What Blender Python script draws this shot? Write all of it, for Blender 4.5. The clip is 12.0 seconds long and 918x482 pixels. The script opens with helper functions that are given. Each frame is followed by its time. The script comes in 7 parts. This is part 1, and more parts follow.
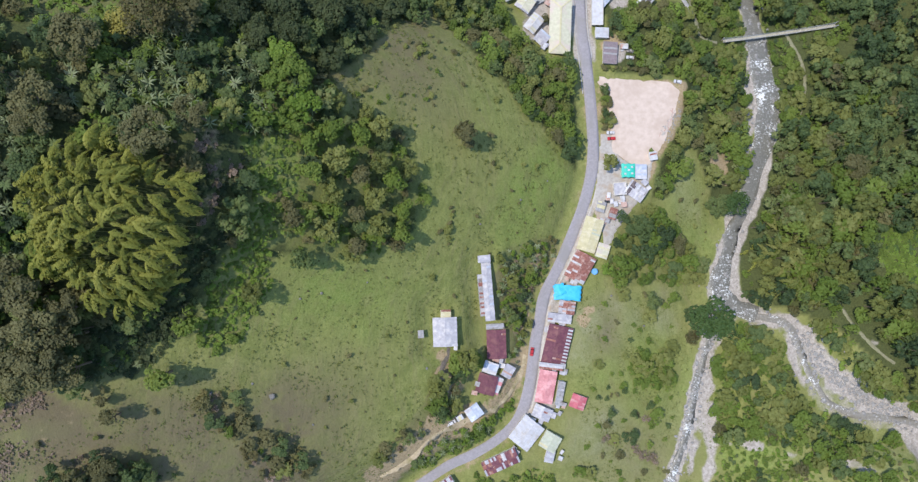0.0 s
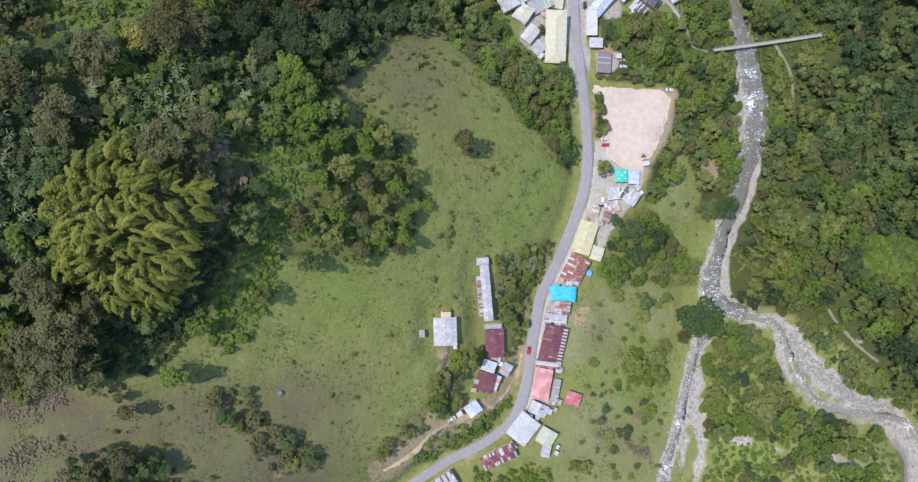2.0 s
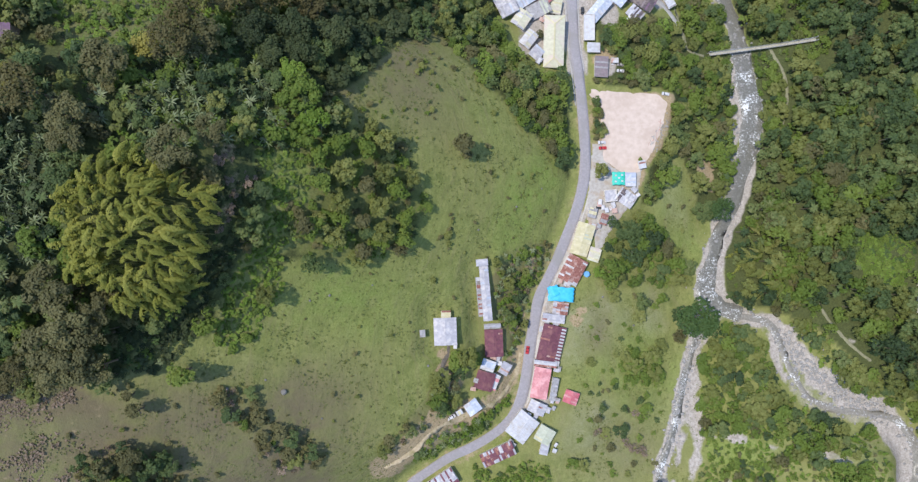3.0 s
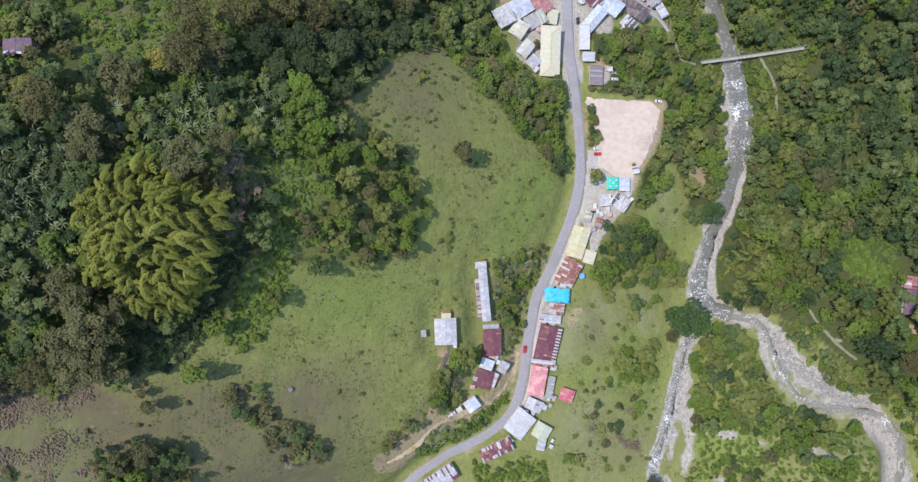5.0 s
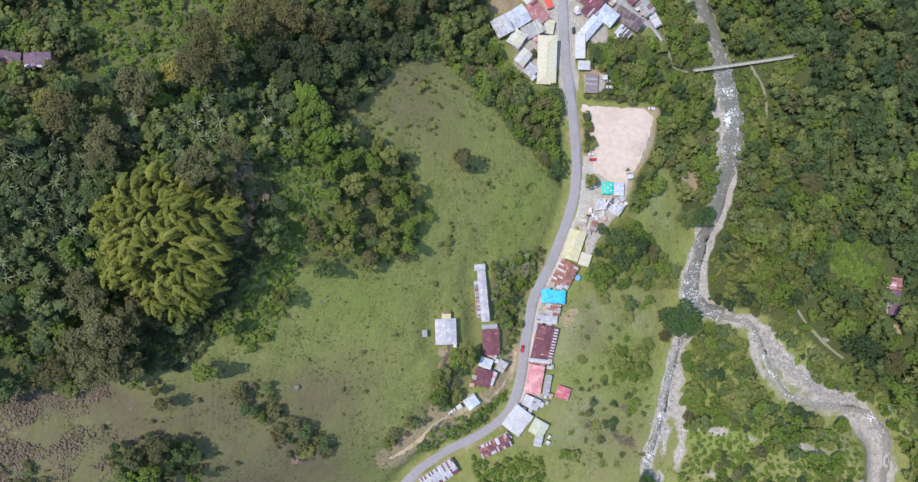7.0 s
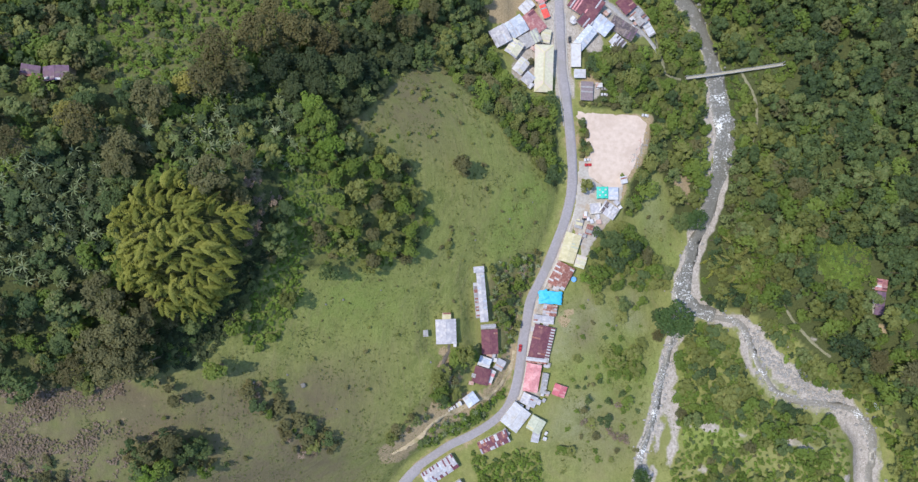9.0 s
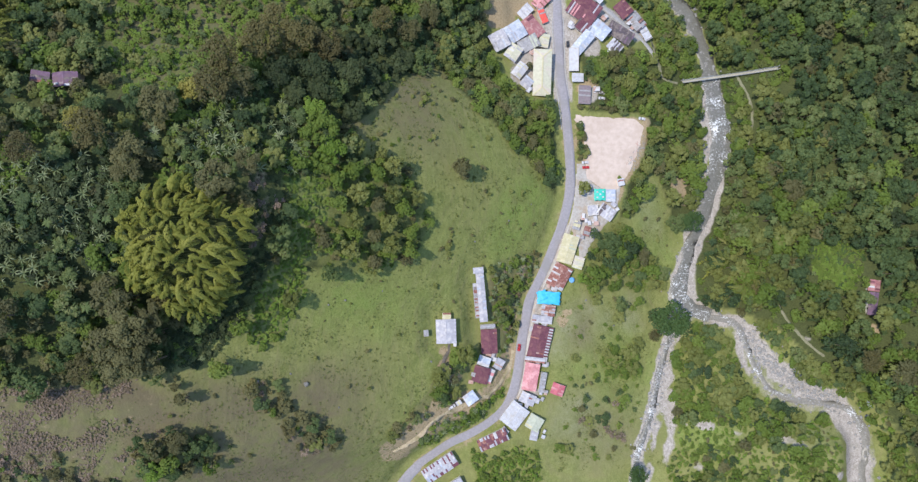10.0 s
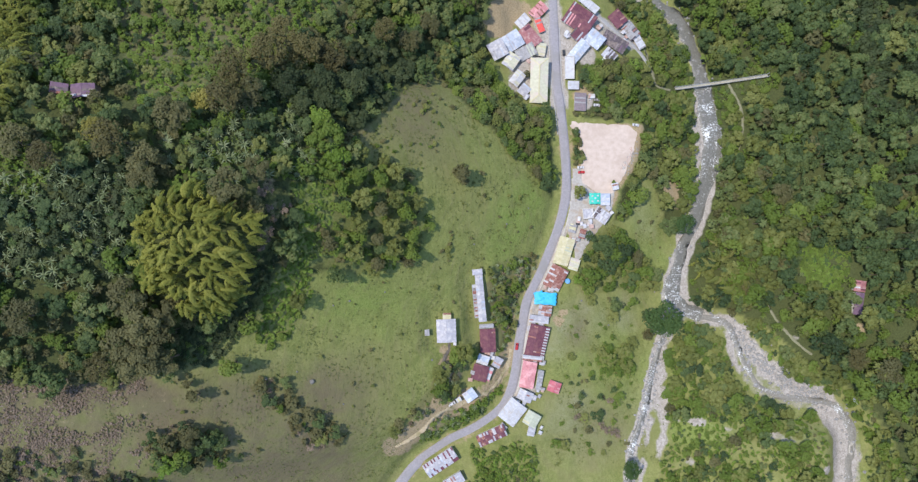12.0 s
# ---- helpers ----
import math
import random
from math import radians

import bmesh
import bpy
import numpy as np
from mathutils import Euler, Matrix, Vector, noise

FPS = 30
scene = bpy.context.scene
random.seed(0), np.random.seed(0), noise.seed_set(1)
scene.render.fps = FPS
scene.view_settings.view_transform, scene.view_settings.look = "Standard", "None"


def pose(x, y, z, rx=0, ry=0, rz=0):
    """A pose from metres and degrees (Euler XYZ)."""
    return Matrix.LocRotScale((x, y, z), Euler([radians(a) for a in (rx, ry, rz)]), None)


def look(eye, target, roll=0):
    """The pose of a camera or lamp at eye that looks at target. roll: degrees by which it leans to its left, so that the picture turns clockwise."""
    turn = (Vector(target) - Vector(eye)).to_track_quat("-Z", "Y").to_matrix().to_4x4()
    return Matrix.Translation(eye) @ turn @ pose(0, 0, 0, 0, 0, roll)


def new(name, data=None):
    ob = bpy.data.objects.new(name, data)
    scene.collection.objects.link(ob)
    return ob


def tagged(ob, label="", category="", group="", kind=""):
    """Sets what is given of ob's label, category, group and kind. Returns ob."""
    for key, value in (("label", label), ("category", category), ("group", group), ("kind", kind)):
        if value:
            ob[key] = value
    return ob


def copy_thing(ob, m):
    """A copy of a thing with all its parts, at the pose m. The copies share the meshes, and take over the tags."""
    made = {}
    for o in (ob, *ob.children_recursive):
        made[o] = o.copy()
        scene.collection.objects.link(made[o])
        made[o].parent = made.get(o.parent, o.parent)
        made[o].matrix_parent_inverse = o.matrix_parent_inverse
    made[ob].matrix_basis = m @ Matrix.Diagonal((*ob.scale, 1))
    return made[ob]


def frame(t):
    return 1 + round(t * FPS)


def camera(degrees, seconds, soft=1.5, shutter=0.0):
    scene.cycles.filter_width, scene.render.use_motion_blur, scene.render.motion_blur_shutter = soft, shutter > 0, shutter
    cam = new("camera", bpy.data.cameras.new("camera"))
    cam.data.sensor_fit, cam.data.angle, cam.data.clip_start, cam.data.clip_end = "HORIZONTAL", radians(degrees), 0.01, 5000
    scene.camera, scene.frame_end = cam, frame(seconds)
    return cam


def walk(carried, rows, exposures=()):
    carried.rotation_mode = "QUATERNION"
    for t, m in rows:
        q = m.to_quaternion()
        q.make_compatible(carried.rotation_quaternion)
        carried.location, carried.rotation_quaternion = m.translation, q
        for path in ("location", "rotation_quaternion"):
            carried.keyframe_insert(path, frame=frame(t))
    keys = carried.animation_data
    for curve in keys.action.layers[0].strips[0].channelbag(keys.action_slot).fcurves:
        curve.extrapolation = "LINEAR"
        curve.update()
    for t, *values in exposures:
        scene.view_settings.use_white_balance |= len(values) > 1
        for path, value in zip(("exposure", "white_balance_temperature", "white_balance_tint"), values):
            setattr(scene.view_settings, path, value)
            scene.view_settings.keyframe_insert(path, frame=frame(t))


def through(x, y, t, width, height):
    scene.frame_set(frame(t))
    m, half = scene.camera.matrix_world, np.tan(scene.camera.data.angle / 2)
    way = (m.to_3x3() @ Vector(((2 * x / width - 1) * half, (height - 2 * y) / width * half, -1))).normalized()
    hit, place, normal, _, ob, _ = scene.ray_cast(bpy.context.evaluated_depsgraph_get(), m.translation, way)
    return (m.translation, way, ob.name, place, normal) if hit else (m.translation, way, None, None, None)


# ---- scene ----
# camera: a drone that looks straight down and climbs
cam = camera(75, 12.0, soft=1.34)
walk(cam, [
    (0.0, pose(0.00, 0.00, 300.00, 0, 0, 0.000)),
    (1.5, pose(0.19, 1.16, 308.72, 0, 0, -0.049)),
    (3.0, pose(0.35, 2.39, 317.26, 0, 0, -0.092)),
    (4.5, pose(0.49, 3.66, 325.70, 0, 0, -0.131)),
    (6.0, pose(0.62, 4.95, 334.16, 0, 0, -0.167)),
    (7.5, pose(0.75, 6.25, 342.72, 0, 0, -0.201)),
    (9.0, pose(0.87, 7.53, 351.48, 0, 0, -0.236)),
    (10.5, pose(1.01, 8.77, 360.54, 0, 0, -0.272)),
    (12.0, pose(1.15, 9.95, 370.00, 0, 0, -0.312)),
], [(0.0, 1.06), (12.0, 1.06)])

# light: an afternoon sun from the hill's side, and the sky
SUN_FROM = Vector((-0.41, 0.08, 0.91)).normalized()
world = bpy.data.worlds.new("sky")
scene.world = world
world.use_nodes = True
sky = world.node_tree.nodes.new("ShaderNodeTexSky")
sky.sky_type, sky.sun_disc = "NISHITA", False
sky.sun_elevation = math.asin(SUN_FROM.z)
sky.sun_rotation = math.atan2(SUN_FROM.x, SUN_FROM.y) % (2 * math.pi)
sky.altitude = 1400
world.node_tree.links.new(sky.outputs[0], world.node_tree.nodes["Background"].inputs[0])
world.node_tree.nodes["Background"].inputs[1].default_value = 0.15
sun = new("sun", bpy.data.lights.new("sun", "SUN"))
sun.data.energy, sun.data.angle, sun.data.color = 2.02, radians(0.8), (1.0, 0.93, 0.845)
sun.matrix_world = look(SUN_FROM * 600, (0, 0, 0))


# ---- materials ----
def material(name):
    m = bpy.data.materials.new(name)
    m.use_nodes = True
    return m, m.node_tree.nodes, m.node_tree.links, m.node_tree.nodes["Principled BSDF"]


def ramp(nodes, links, factor, stops):
    r = nodes.new("ShaderNodeValToRGB")
    while len(r.color_ramp.elements) < len(stops):
        r.color_ramp.elements.new(0.5)
    for e, (p, c) in zip(r.color_ramp.elements, stops):
        e.position, e.color = p, (*c, 1)
    links.new(factor, r.inputs[0])
    return r.outputs[0]


def noise_node(nodes, links, scale, detail=5, stretch=None, rough=0.55):
    n = nodes.new("ShaderNodeTexNoise")
    n.inputs["Scale"].default_value, n.inputs["Detail"].default_value, n.inputs["Roughness"].default_value = scale, detail, rough
    co = nodes.new("ShaderNodeNewGeometry").outputs["Position"]
    if stretch:
        mp = nodes.new("ShaderNodeMapping")
        mp.inputs["Scale"].default_value = stretch
        links.new(co, mp.inputs[0])
        co = mp.outputs[0]
    links.new(co, n.inputs["Vector"])
    return n.outputs["Fac"]


def maths(nodes, links, op, a, b):
    n = nodes.new("ShaderNodeMath")
    n.operation = op
    for i, v in enumerate((a, b)):
        if isinstance(v, (int, float)):
            n.inputs[i].default_value = v
        else:
            links.new(v, n.inputs[i])
    return n.outputs[0]


def mix(nodes, links, factor, a, b, blend="MIX"):
    n = nodes.new("ShaderNodeMix")
    n.data_type, n.blend_type = "RGBA", blend
    for key, v in ((0, factor), (6, a), (7, b)):
        if isinstance(v, (int, float)):
            n.inputs[key].default_value = v
        elif isinstance(v, tuple):
            n.inputs[key].default_value = (*v, 1)
        else:
            links.new(v, n.inputs[key])
    return n.outputs[2]


def attribute(nodes, name):
    a = nodes.new("ShaderNodeAttribute")
    a.attribute_name = name
    return a.outputs["Fac"]


def bumped(nodes, links, bsdf, height, strength, distance):
    b = nodes.new("ShaderNodeBump")
    b.inputs["Strength"].default_value, b.inputs["Distance"].default_value = strength, distance
    links.new(height, b.inputs["Height"])
    links.new(b.outputs[0], bsdf.inputs["Normal"])


def rough_surface(name, dark, light, scale=1.5, rough=0.85, metal=0.0, bump=0.05, stain=None, stain_scale=0.25):
    """A weathered surface: fine grain between two colours, broad stains, a little relief."""
    m, n, l, b = material(name)
    fine = noise_node(n, l, scale, 6)
    col = ramp(n, l, fine, [(0.3, dark), (0.7, light)])
    if stain:
        broad = noise_node(n, l, stain_scale, 4)
        spots = ramp(n, l, broad, [(0.5, (0, 0, 0)), (0.68, (1, 1, 1))])
        col = mix(n, l, spots, col, stain)
    oi = n.new("ShaderNodeObjectInfo")
    geo = n.new("ShaderNodeNewGeometry")
    vary = maths(n, l, "MULTIPLY_ADD", maths(n, l, "ADD", geo.outputs["Random Per Island"], oi.outputs["Random"]), 0.14)
    vary.node.inputs[2].default_value = 0.86
    grey = n.new("ShaderNodeCombineColor")
    for i in range(3):
        l.new(vary, grey.inputs[i])
    col = mix(n, l, 1.0, col, grey.outputs[0], "MULTIPLY")
    l.new(col, b.inputs["Base Color"])
    b.inputs["Roughness"].default_value, b.inputs["Metallic"].default_value = rough, metal
    bumped(n, l, b, fine, 0.5, bump)
    return m


def foliage(name, stops, through=0.3):
    """Leaves: the colour varies from plant to plant and from leaf to leaf, and light passes through."""
    m, n, l, b = material(name)
    oi, geo = n.new("ShaderNodeObjectInfo"), n.new("ShaderNodeNewGeometry")
    plant = maths(n, l, "FRACT", maths(n, l, "ADD", attribute(n, "tone"), oi.outputs["Random"]), 0)
    fac = maths(n, l, "ADD", maths(n, l, "MULTIPLY", plant, 0.72), maths(n, l, "MULTIPLY", geo.outputs["Random Per Island"], 0.28))
    col = ramp(n, l, fac, stops)
    l.new(col, b.inputs["Base Color"])
    b.inputs["Roughness"].default_value = 0.65
    b.inputs["Specular IOR Level"].default_value = 0.25
    t = n.new("ShaderNodeBsdfTranslucent")
    l.new(col, t.inputs[0])
    ms = n.new("ShaderNodeMixShader")
    ms.inputs[0].default_value = through
    l.new(b.outputs[0], ms.inputs[1])
    l.new(t.outputs[0], ms.inputs[2])
    l.new(ms.outputs[0], n["Material Output"].inputs[0])
    return m


def ground_material():
    m, n, l, b = material("valley_ground")
    broad, middle, fine = noise_node(n, l, 0.03, 4), noise_node(n, l, 0.17, 6), noise_node(n, l, 1.1, 6, rough=0.7)
    tracks = noise_node(n, l, 0.5, 4, (0.10, 0.10, 1.6))
    grass = ramp(n, l, middle, [(0.25, (0.128, 0.153, 0.043)), (0.5, (0.192, 0.210, 0.064)), (0.75, (0.252, 0.254, 0.093))])
    grass = mix(n, l, ramp(n, l, fine, [(0.35, (1, 1, 1)), (0.55, (0, 0, 0))]), grass, (0.126, 0.150, 0.046))
    grass = mix(n, l, maths(n, l, "MULTIPLY", ramp(n, l, tracks, [(0.52, (0, 0, 0)), (0.66, (1, 1, 1))]), 0.5), grass, (0.20, 0.18, 0.085))
    streak = noise_node(n, l, 0.5, 4, (1.0, 0.35, 0.0), 0.55)
    clumps = noise_node(n, l, 0.42, 3, rough=0.5)
    grass = mix(n, l, maths(n, l, "MULTIPLY", ramp(n, l, streak, [(0.52, (0, 0, 0)), (0.68, (1, 1, 1))]), 0.28), grass, (0.270, 0.275, 0.108))
    grass = mix(n, l, maths(n, l, "MULTIPLY", ramp(n, l, streak, [(0.34, (1, 1, 1)), (0.47, (0, 0, 0))]), 0.24), grass, (0.120, 0.142, 0.046))
    grass = mix(n, l, maths(n, l, "MULTIPLY", ramp(n, l, clumps, [(0.54, (0, 0, 0)), (0.72, (1, 1, 1))]), 0.45), grass, (0.262, 0.272, 0.100))
    grass = mix(n, l, maths(n, l, "MULTIPLY", ramp(n, l, clumps, [(0.30, (1, 1, 1)), (0.45, (0, 0, 0))]), 0.40), grass, (0.122, 0.148, 0.046))
    grass = mix(n, l, maths(n, l, "MULTIPLY", ramp(n, l, broad, [(0.42, (0, 0, 0)), (0.62, (1, 1, 1))]), 0.4), grass, (0.225, 0.222, 0.085))
    dry = maths(n, l, "MULTIPLY", attribute(n, "dry"), ramp(n, l, maths(n, l, "ADD", maths(n, l, "MULTIPLY", broad, 0.5), maths(n, l, "MULTIPLY", middle, 0.5)), [(0.27, (0, 0, 0)), (0.57, (0.95, 0.95, 0.95))]))
    grass = mix(n, l, dry, grass, (0.141, 0.118, 0.072))
    lush = maths(n, l, "MULTIPLY", attribute(n, "lush"), ramp(n, l, middle, [(0.35, (0.25, 0.25, 0.25)), (0.6, (1, 1, 1))]))
    grass = mix(n, l, lush, grass, mix(n, l, ramp(n, l, fine, [(0.4, (0, 0, 0)), (0.6, (1, 1, 1))]), (0.135, 0.192, 0.040), (0.198, 0.250, 0.068)))
    pale = maths(n, l, "MULTIPLY", attribute(n, "pale"), ramp(n, l, maths(n, l, "ADD", maths(n, l, "MULTIPLY", middle, 0.6), maths(n, l, "MULTIPLY", fine, 0.4)), [(0.36, (0.2, 0.2, 0.2)), (0.62, (1, 1, 1))]))
    grass = mix(n, l, pale, grass, mix(n, l, ramp(n, l, fine, [(0.3, (0, 0, 0)), (0.75, (1, 1, 1))]), (0.200, 0.208, 0.110), (0.275, 0.272, 0.165)))
    # dark undergrowth floor; in the hollow it also stands in for shade
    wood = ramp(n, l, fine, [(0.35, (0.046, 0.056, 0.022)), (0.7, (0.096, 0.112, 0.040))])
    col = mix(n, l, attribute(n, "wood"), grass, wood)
    soil = ramp(n, l, fine, [(0.3, (0.225, 0.170, 0.100)), (0.7, (0.395, 0.315, 0.195))])
    edge = maths(n, l, "ADD", maths(n, l, "ADD", attribute(n, "soil"), maths(n, l, "MULTIPLY", maths(n, l, "SUBTRACT", middle, 0.5), 1.2)), maths(n, l, "MULTIPLY", maths(n, l, "SUBTRACT", noise_node(n, l, 0.5, 5, rough=0.65), 0.5), 0.9))
    col = mix(n, l, ramp(n, l, edge, [(0.36, (0, 0, 0)), (0.7, (1, 1, 1))]), col, soil)
    stones = n.new("ShaderNodeTexVoronoi")
    stones.inputs["Scale"].default_value = 0.9
    l.new(n.new("ShaderNodeNewGeometry").outputs["Position"], stones.inputs["Vector"])
    plain = n.new("ShaderNodeRGBToBW")
    l.new(stones.outputs["Color"], plain.inputs[0])
    shingle = mix(n, l, 0.3, ramp(n, l, fine, [(0.3, (0.255, 0.220, 0.182)), (0.7, (0.445, 0.392, 0.332))]), plain.outputs[0], "SOFT_LIGHT")
    hs = n.new("ShaderNodeHueSaturation")
    hs.inputs["Saturation"].default_value = 0.75
    shingle = mix(n, l, maths(n, l, "MULTIPLY", ramp(n, l, noise_node(n, l, 0.28, 5), [(0.5, (0, 0, 0)), (0.64, (1, 1, 1))]), 0.25), shingle, (0.17, 0.165, 0.10))
    l.new(shingle, hs.inputs["Color"])
    edge = maths(n, l, "ADD", attribute(n, "gravel"), maths(n, l, "MULTIPLY", maths(n, l, "SUBTRACT", middle, 0.5), 1.1))
    col = mix(n, l, ramp(n, l, edge, [(0.32, (0, 0, 0)), (0.72, (1, 1, 1))]), col, hs.outputs[0])
    l.new(col, b.inputs["Base Color"])
    b.inputs["Roughness"].default_value = 0.95
    b.inputs["Specular IOR Level"].default_value = 0.15
    bumped(n, l, b, maths(n, l, "ADD", maths(n, l, "ADD", maths(n, l, "MULTIPLY", fine, 0.7), tracks), clumps), 0.7, 0.4)
    return m


def water_material(name, dark, light):
    m, n, l, b = material(name)
    rips, lumps = noise_node(n, l, 0.95, 8, rough=0.72), noise_node(n, l, 0.12, 3)
    foam = maths(n, l, "ADD", rips, maths(n, l, "MULTIPLY", maths(n, l, "SUBTRACT", lumps, 0.5), 0.5))
    foam = maths(n, l, "ADD", foam, maths(n, l, "MULTIPLY", attribute(n, "rapid"), 0.13))
    foam = ramp(n, l, foam, [(0.63, (0, 0, 0)), (0.75, (1, 1, 1))])
    deep = ramp(n, l, rips, [(0.3, dark), (0.7, light)])
    l.new(mix(n, l, foam, deep, (0.72, 0.74, 0.74)), b.inputs["Base Color"])
    l.new(maths(n, l, "ADD", maths(n, l, "MULTIPLY", foam, 0.4), 0.34), b.inputs["Roughness"])
    bumped(n, l, b, rips, 0.6, 0.3)
    return m


M_GROUND, M_WATER = ground_material(), water_material("river_water", (0.095, 0.093, 0.076), (0.20, 0.192, 0.162))
M_SHALLOW = water_material("shallow_creek_water", (0.15, 0.14, 0.115), (0.28, 0.26, 0.215))
M_ASPHALT = rough_surface("worn_asphalt", (0.25, 0.237, 0.252), (0.325, 0.308, 0.325), 0.9, 0.9, 0, 0.01, (0.26, 0.25, 0.25), 0.12)
M_CONCRETE = rough_surface("concrete", (0.28, 0.275, 0.27), (0.40, 0.39, 0.38), 0.9, 0.9, 0, 0.02, (0.30, 0.29, 0.26), 0.3)
M_PAVING = rough_surface("pale_paving", (0.33, 0.307, 0.277), (0.46, 0.435, 0.40), 0.7, 0.9, 0, 0.02, (0.36, 0.29, 0.22), 0.2)
M_LOT = rough_surface("lot_gravel", (0.43, 0.345, 0.285), (0.53, 0.44, 0.375), 0.35, 0.95, 0, 0.03, (0.42, 0.335, 0.275), 0.09)
M_TRACK = rough_surface("track_dirt", (0.30, 0.24, 0.15), (0.44, 0.36, 0.24), 0.7, 0.95, 0, 0.06, (0.22, 0.19, 0.09), 0.25)
M_MUD = rough_surface("trodden_mud", (0.085, 0.072, 0.058), (0.15, 0.13, 0.108), 0.8, 0.9, 0, 0.04)
M_PATH = rough_surface("path_earth", (0.16, 0.16, 0.095), (0.25, 0.24, 0.155), 0.8, 0.95, 0, 0.04, (0.22, 0.22, 0.12), 0.3)
M_ROCK = rough_surface("field_rock", (0.10, 0.098, 0.092), (0.20, 0.195, 0.18), 1.5, 0.9, 0, 0.06)
M_CARDARK = rough_surface("dark_car_paint", (0.03, 0.032, 0.036), (0.05, 0.052, 0.056), 0.5, 0.3, 0, 0.0)
M_CARRED = rough_surface("red_car_paint", (0.38, 0.02, 0.025), (0.46, 0.035, 0.04), 0.5, 0.3, 0, 0.0)
M_DECK = rough_surface("weathered_deck", (0.29, 0.265, 0.20), (0.40, 0.37, 0.29), 1.5, 0.9, 0, 0.02)
M_STONE = rough_surface("river_stone", (0.16, 0.155, 0.145), (0.34, 0.33, 0.31), 1.2, 0.85, 0, 0.05)
M_BARK = rough_surface("bark", (0.09, 0.07, 0.05), (0.19, 0.15, 0.11), 3.0, 0.95, 0, 0.04)
M_CULM = rough_surface("bamboo_culm", (0.16, 0.17, 0.05), (0.28, 0.27, 0.10), 2.0, 0.6, 0, 0.01)
M_PLASTER = rough_surface("wall_plaster", (0.55, 0.52, 0.46), (0.70, 0.67, 0.60), 0.8, 0.9, 0, 0.01, (0.42, 0.38, 0.32), 0.4)
M_TIMBER = rough_surface("timber", (0.16, 0.11, 0.07), (0.28, 0.21, 0.14), 2.0, 0.85, 0, 0.02)
M_ZINC = rough_surface("white_zinc", (0.295, 0.29, 0.32), (0.42, 0.415, 0.45), 0.7, 0.55, 0, 0.01, (0.50, 0.48, 0.47), 0.35)
M_WHITE = rough_surface("white_sheet", (0.41, 0.415, 0.435), (0.545, 0.545, 0.565), 0.9, 0.5, 0, 0.01, (0.40, 0.37, 0.34), 0.45)
M_BLUEZINC = rough_surface("pale_blue_sheet", (0.31, 0.355, 0.44), (0.43, 0.475, 0.55), 0.7, 0.5, 0, 0.01, (0.52, 0.54, 0.58), 0.35)
M_GREY = rough_surface("grey_sheet", (0.24, 0.24, 0.25), (0.38, 0.37, 0.37), 0.9, 0.7, 0, 0.01, (0.20, 0.17, 0.15), 0.4)
M_DARK = rough_surface("dark_sheet", (0.062, 0.048, 0.055), (0.11, 0.088, 0.095), 0.9, 0.75, 0, 0.01, (0.21, 0.17, 0.15), 0.4)
M_RUST = rough_surface("rusty_sheet", (0.19, 0.07, 0.055), (0.31, 0.14, 0.11), 1.0, 0.85, 0, 0.01, (0.40, 0.27, 0.23), 0.5)
M_PURPLE = rough_surface("purple_sheet", (0.11, 0.064, 0.105), (0.17, 0.105, 0.155), 0.9, 0.8, 0, 0.01, (0.15, 0.10, 0.11), 0.4)
M_MAUVE = rough_surface("mauve_grey_sheet", (0.17, 0.135, 0.145), (0.25, 0.20, 0.21), 0.9, 0.8, 0, 0.01, (0.20, 0.18, 0.17), 0.4)
M_MAROON = rough_surface("maroon_sheet", (0.10, 0.030, 0.046), (0.158, 0.052, 0.072), 0.9, 0.7, 0, 0.01, (0.20, 0.085, 0.085), 0.3)
M_PINK = rough_surface("pink_sheet", (0.43, 0.165, 0.175), (0.54, 0.25, 0.26), 0.7, 0.65, 0, 0.01, (0.66, 0.36, 0.36), 0.3)
M_BRICK = rough_surface("brick_red_sheet", (0.25, 0.10, 0.105), (0.35, 0.155, 0.16), 0.9, 0.8, 0, 0.01, (0.42, 0.26, 0.25), 0.4)
M_ROSE = rough_surface("rose_red_sheet", (0.40, 0.085, 0.11), (0.50, 0.14, 0.17), 0.8, 0.6, 0, 0.01, (0.54, 0.24, 0.25), 0.3)
M_BRIGHTRED = rough_surface("red_sheet", (0.62, 0.07, 0.05), (0.75, 0.13, 0.10), 0.8, 0.5, 0, 0.01)
M_CREAM = rough_surface("cream_sheet", (0.44, 0.40, 0.235), (0.54, 0.495, 0.32), 0.7, 0.75, 0, 0.01, (0.57, 0.53, 0.39), 0.3)
M_PALECREAM = rough_surface("pale_cream_sheet", (0.42, 0.41, 0.30), (0.53, 0.52, 0.40), 0.7, 0.75, 0, 0.01, (0.50, 0.42, 0.38), 0.15)
M_YELLOWCAP = rough_surface("yellow_ridge", (0.44, 0.41, 0.25), (0.54, 0.50, 0.33), 0.7, 0.75, 0, 0.01)
M_RUSTPALE = rough_surface("pale_rusty_sheet", (0.36, 0.22, 0.18), (0.52, 0.40, 0.35), 1.0, 0.85, 0, 0.01, (0.30, 0.14, 0.10), 0.5)
